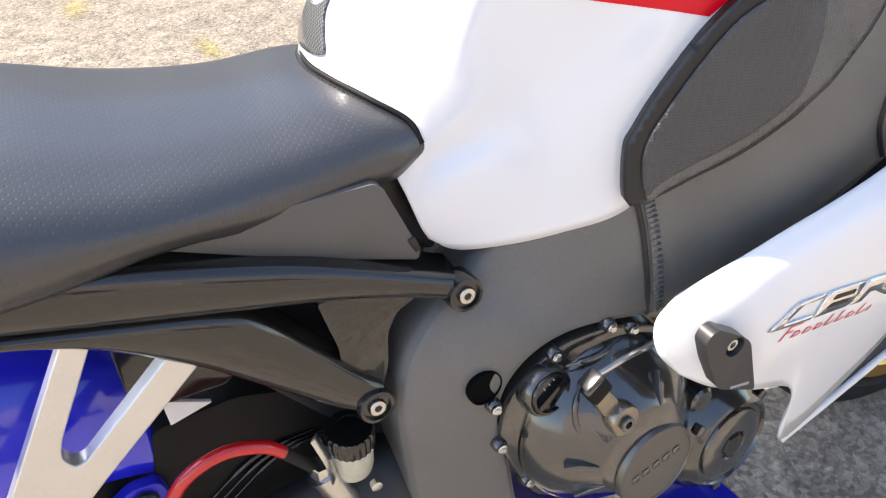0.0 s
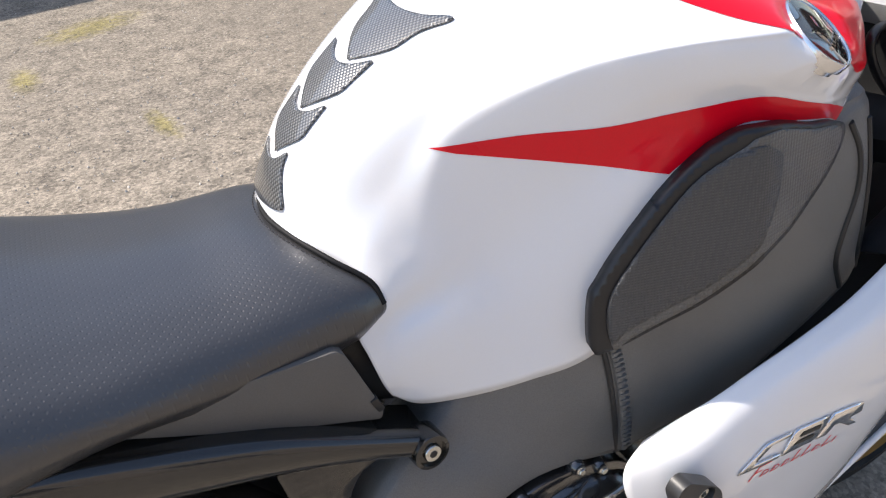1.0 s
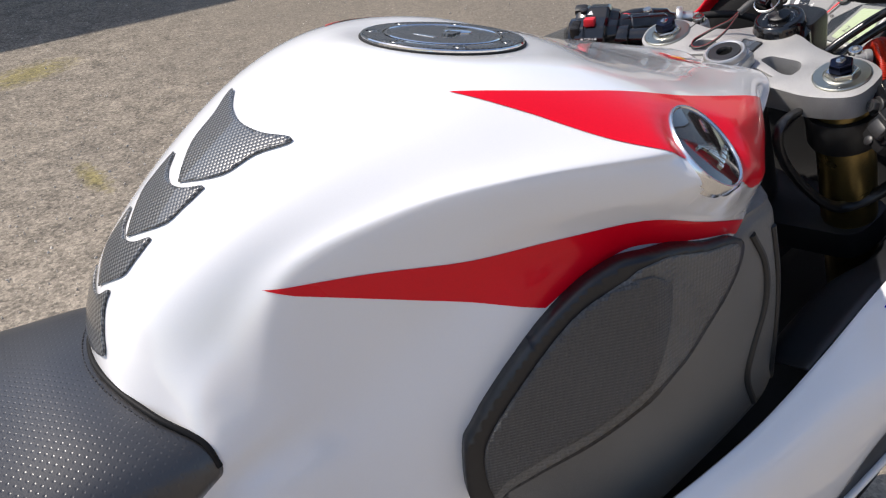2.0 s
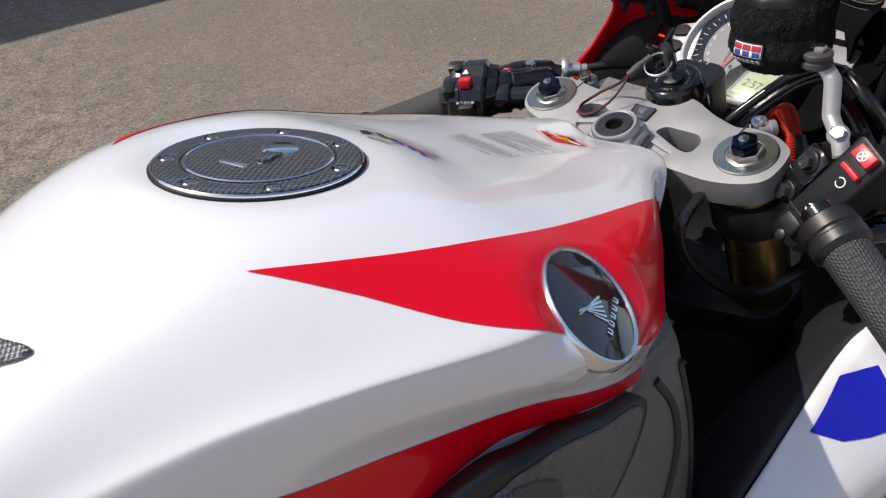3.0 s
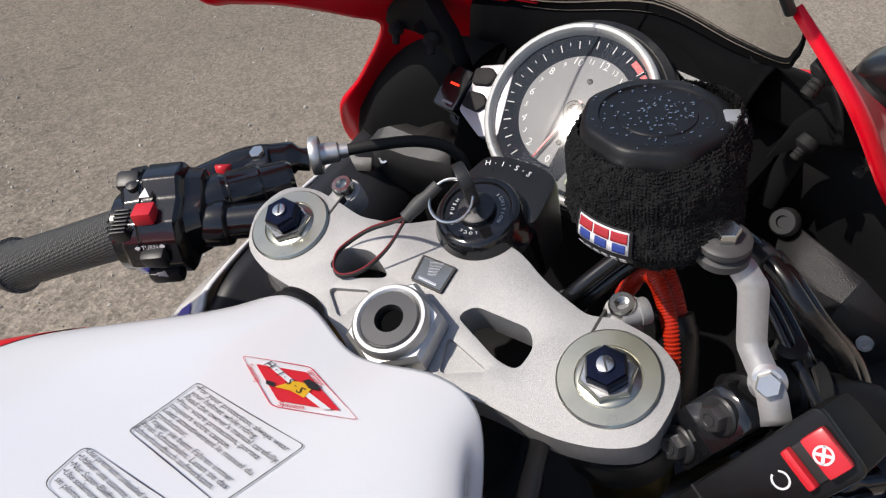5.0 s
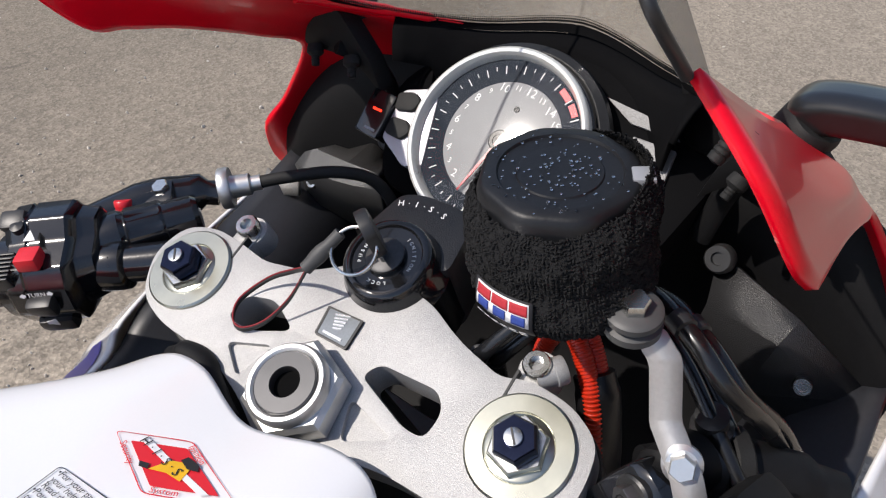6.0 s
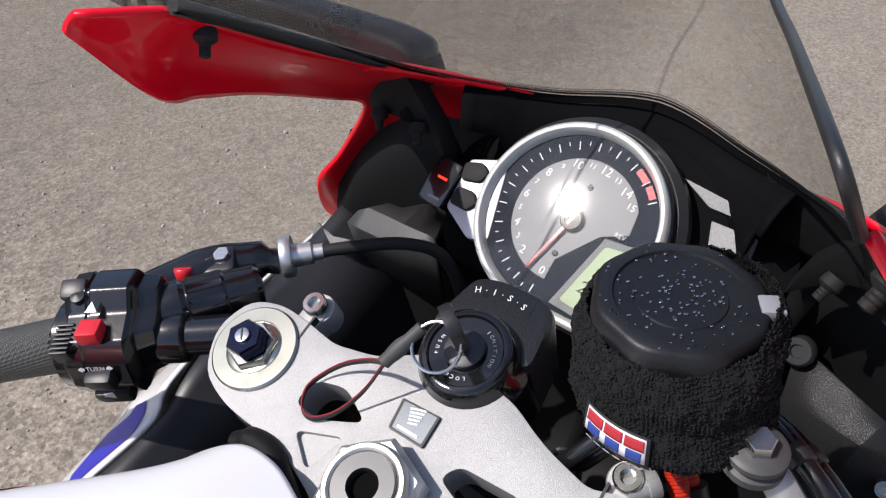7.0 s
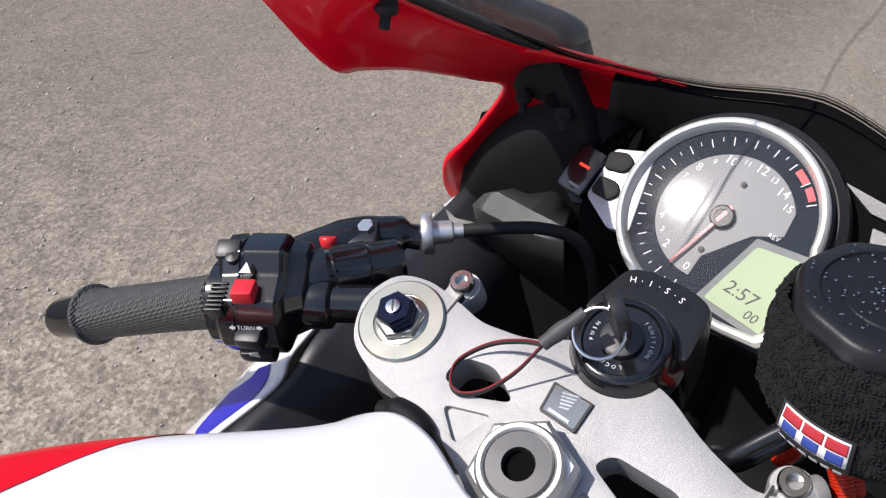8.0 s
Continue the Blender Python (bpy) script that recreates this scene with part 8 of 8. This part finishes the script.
part("hose_end", tube([(-0.752, -0.127, 0.531), (-0.738, -0.124, 0.506), (-0.728, -0.12, 0.485)], 0.0062, 10, 4), RUBBER, bike)
part("banjo_bolt", hexagon(0.0105, 0.016, basis((-0.7225, -0.124, 0.492), (1, 0, 0), (0.05, -0.15, 0.98))), STEEL, bike, "bright banjo bolt")
part("rear_master", tube([(-0.722, -0.118, 0.475), (-0.71, -0.12, 0.43), (-0.70, -0.12, 0.36)], 0.016, 14, 4), STEEL, bike, "rear brake master cylinder")

# ---- loose things on the bike ----
def world_thing(name, label, category):
    e = new(name)
    e.matrix_world = bike.matrix_world.copy()
    return tagged(e, label, category)


TERRY = mat("black_towelling", (0.0075, 0.0075, 0.008), 0.9, vary=0.4, grain=900, blotch=60, bump=0.4, bump_scale=1500, spec=0.3)
sock = world_thing("reservoir_sock", "black towelling sock round the brake fluid reservoir", "sock")
rows = []
NS = 150


def sock_radius(v):
    """A rolled upper band, a slight waist, and a fuller lower band that draws in under the reservoir."""
    return 0.0318 + 0.0024 * min(1, v * 6) + 0.0022 * math.sin(math.pi * min(1, v * 1.9)) * (v < 0.53) + 0.0030 * math.sin(math.pi * max(0, min(1, (v - 0.45) / 0.5))) - 0.0075 * max(0, v - 0.72) / 0.28


for j in range(40):
    v = j / 39
    h = -0.0075 - 0.047 * v
    rad = sock_radius(v)
    row = []
    for i in range(NS):
        a = 2 * math.pi * i / NS
        p = Vector((math.cos(a), math.sin(a)))
        k = noise.noise(Vector((p.x * 3, p.y * 3, h * 60))) * 0.0016 + noise.noise(Vector((p.x * 9, p.y * 9, h * 260))) * 0.0012
        lean = 0.0105 * max(0.0, math.cos(a + 0.95)) * (1 - v)
        row.append(RV @ Vector((p.x * (rad + k) - 0.006 * v, p.y * (rad + k) - 0.006 * v, h + lean)))
    rows.append(row)
part("sock_body", skin(rows, wrap=True), TERRY, sock, sharp=180)
# loops of the towelling: small bent worms standing off the cloth
verts, faces = [], []
for i in range(8000):
    a, v = random.uniform(0, 2 * math.pi), random.random() ** 1.05
    row = rows[min(39, int(v * 40))]
    p = row[int(a / (2 * math.pi) * NS) % NS]
    c = RV @ Vector((-0.006 * v, -0.006 * v, -0.0075 - 0.047 * v))
    out = (p - c).normalized()
    t = Vector((random.uniform(-1, 1), random.uniform(-1, 1), random.uniform(-0.6, 0.6)))
    t = (t - out * t.dot(out)).normalized()
    side_t = out.cross(t)
    size, thick = random.uniform(0.0005, 0.0010), random.uniform(0.00026, 0.0004)
    base = len(verts)
    for j in range(4):
        w = math.pi * j / 3
        mid_p = p + t * (size * math.cos(w)) + out * (size * 0.95 * math.sin(w) - 0.0002)
        rad_d = t * math.cos(w) + out * math.sin(w)
        for m_ in range(4):
            b_ = math.pi / 2 * m_
            verts.append(mid_p + rad_d * (thick * math.cos(b_)) + side_t * (thick * math.sin(b_)))
    for j in range(3):
        for m_ in range(4):
            faces.append((base + 4 * j + m_, base + 4 * j + (m_ + 1) % 4, base + 4 * j + 4 + (m_ + 1) % 4, base + 4 * j + 4 + m_))
pile = bpy.data.meshes.new("towelling_loop")
pile.from_pydata(verts, [], faces)
pile.shade_smooth()
pile.materials.append(TERRY)
pile = new("towelling_loop", pile)
pile.parent = sock
tagged(pile, kind="stuff")
# woven tag: coloured bars on the side that faces the rider
def tag_strip(a0, a1, h0, h1, material, name, lift=0.0022):
    pts = []
    for j in range(4):
        h = h0 + (h1 - h0) * j / 3
        v = (-0.0075 - h) / 0.047
        rad = sock_radius(v) + lift + 0.0006
        pts.append([RV @ Vector((rad * math.cos(a) - 0.006 * v, rad * math.sin(a) - 0.006 * v, h)) for a in [radians(a0 + (a1 - a0) * i / 10) for i in range(11)]])
    return part(name, skin(pts), material, sock, solid=0.0003)


tag_strip(153, 193, -0.0300, -0.0455, mat("black_woven_tag", (0.015, 0.015, 0.018), 0.8, vary=0.2), "woven_tag", 0.0016)
tag_strip(155, 191, -0.0308, -0.0400, INKWHITE, "tag_border", 0.0019)
for k in range(3):
    a0 = 156 + 11.8 * k
    tag_strip(a0, a0 + 10.6, -0.0314, -0.0352, mat("red_woven_thread", (0.42, 0.02, 0.03), 0.8, vary=0.25, grain=1500) if k == 0 else bpy.data.materials["red_woven_thread"], "tag_red_bar", 0.0023)
    tag_strip(a0 + 1.5, a0 + 9.5, -0.0358, -0.0394, mat("blue_woven_thread", (0.02, 0.05, 0.26), 0.8, vary=0.25, grain=1500) if k == 0 else bpy.data.materials["blue_woven_thread"], "tag_blue_bar", 0.0023)
for k in range(6):
    tag_strip(157 + 5.8 * k, 161 + 5.8 * k, -0.0415, -0.0440, INKGREY, "tag_grey_bar", 0.0024)

key = world_thing("ignition_key", "black-headed key with a ring and a red-edged lanyard loop", "key")
KM = ign @ pose(0, 0, 0.0135)
part("key_blade", box((0.009, 0.0022, 0.014), KM @ pose(0, 0, 0.003, 0, 0, 30), 0.0004), STEEL, key)
HEADM = KM @ pose(0, 0, 0.006, 90, 0, 55) @ pose(0, 0, 0.003)
part("key_head", prism(round_corners([(-0.0065, 0.0), (0.0065, 0.0), (0.0105, 0.010), (0.0095, 0.023), (0.004, 0.027), (-0.004, 0.027), (-0.0095, 0.023), (-0.0105, 0.010)], 0.005), HEADM, 0.0065, 0.0018), SATIN, key, "black plastic key head")
RINGC, RINGN = Vector((0.0590, 0.0012, 0.9190)), Vector((-0.60, -0.12, 0.79)).normalized()
RM = basis(RINGC, (0, 1, 0), RINGN)
part("key_ring", tube([RM @ Vector((0.0118 * math.cos(t), 0.0118 * math.sin(t), 0.0006 * math.sin(t * 0.5))) for t in [4 * math.pi * i / 80 for i in range(81)]], 0.0008, 8), STEEL, key, "steel split ring")
con0, con1 = RM @ Vector((0.0105, -0.005, 0.0)), Vector((0.0445, 0.0215, 0.9085))
part("lanyard_sleeve", tube([con0, con0.lerp(con1, 0.5), con1], [0.0032, 0.0042, 0.0036], 10, 3), mat("dark_grey_rubber", (0.05, 0.05, 0.05), 0.6), key)
loop_path = [con1, HEAD @ Vector((0.050, 0.036, 0.016)), HEAD @ Vector((0.044, 0.050, 0.009)), HEAD @ Vector((0.034, 0.060, 0.004)), HEAD @ Vector((0.024, 0.063, 0.003)), HEAD @ Vector((0.015, 0.058, 0.003)), HEAD @ Vector((0.014, 0.050, 0.003)), HEAD @ Vector((0.022, 0.040, 0.005)), HEAD @ Vector((0.036, 0.030, 0.013)), con1 + Vector((0.001, 0, -0.001))]
side_up = CA * 0.7 + CF * 0.3
path = catmull(loop_path, 7)
for nm, lo, hi, mt, lb in (("lanyard", -0.0020, 0.0012, INKBLACK, "black lanyard loop"), ("lanyard_edge", 0.0012, 0.0022, mat("dark_red_webbing", (0.20, 0.010, 0.016), 0.7, vary=0.2), "dark red lanyard edge")):
    part(nm, skin([[p + side_up * lo, p + side_up * hi] for p in path]), mt, key, lb, solid=0.0009, offset=0)
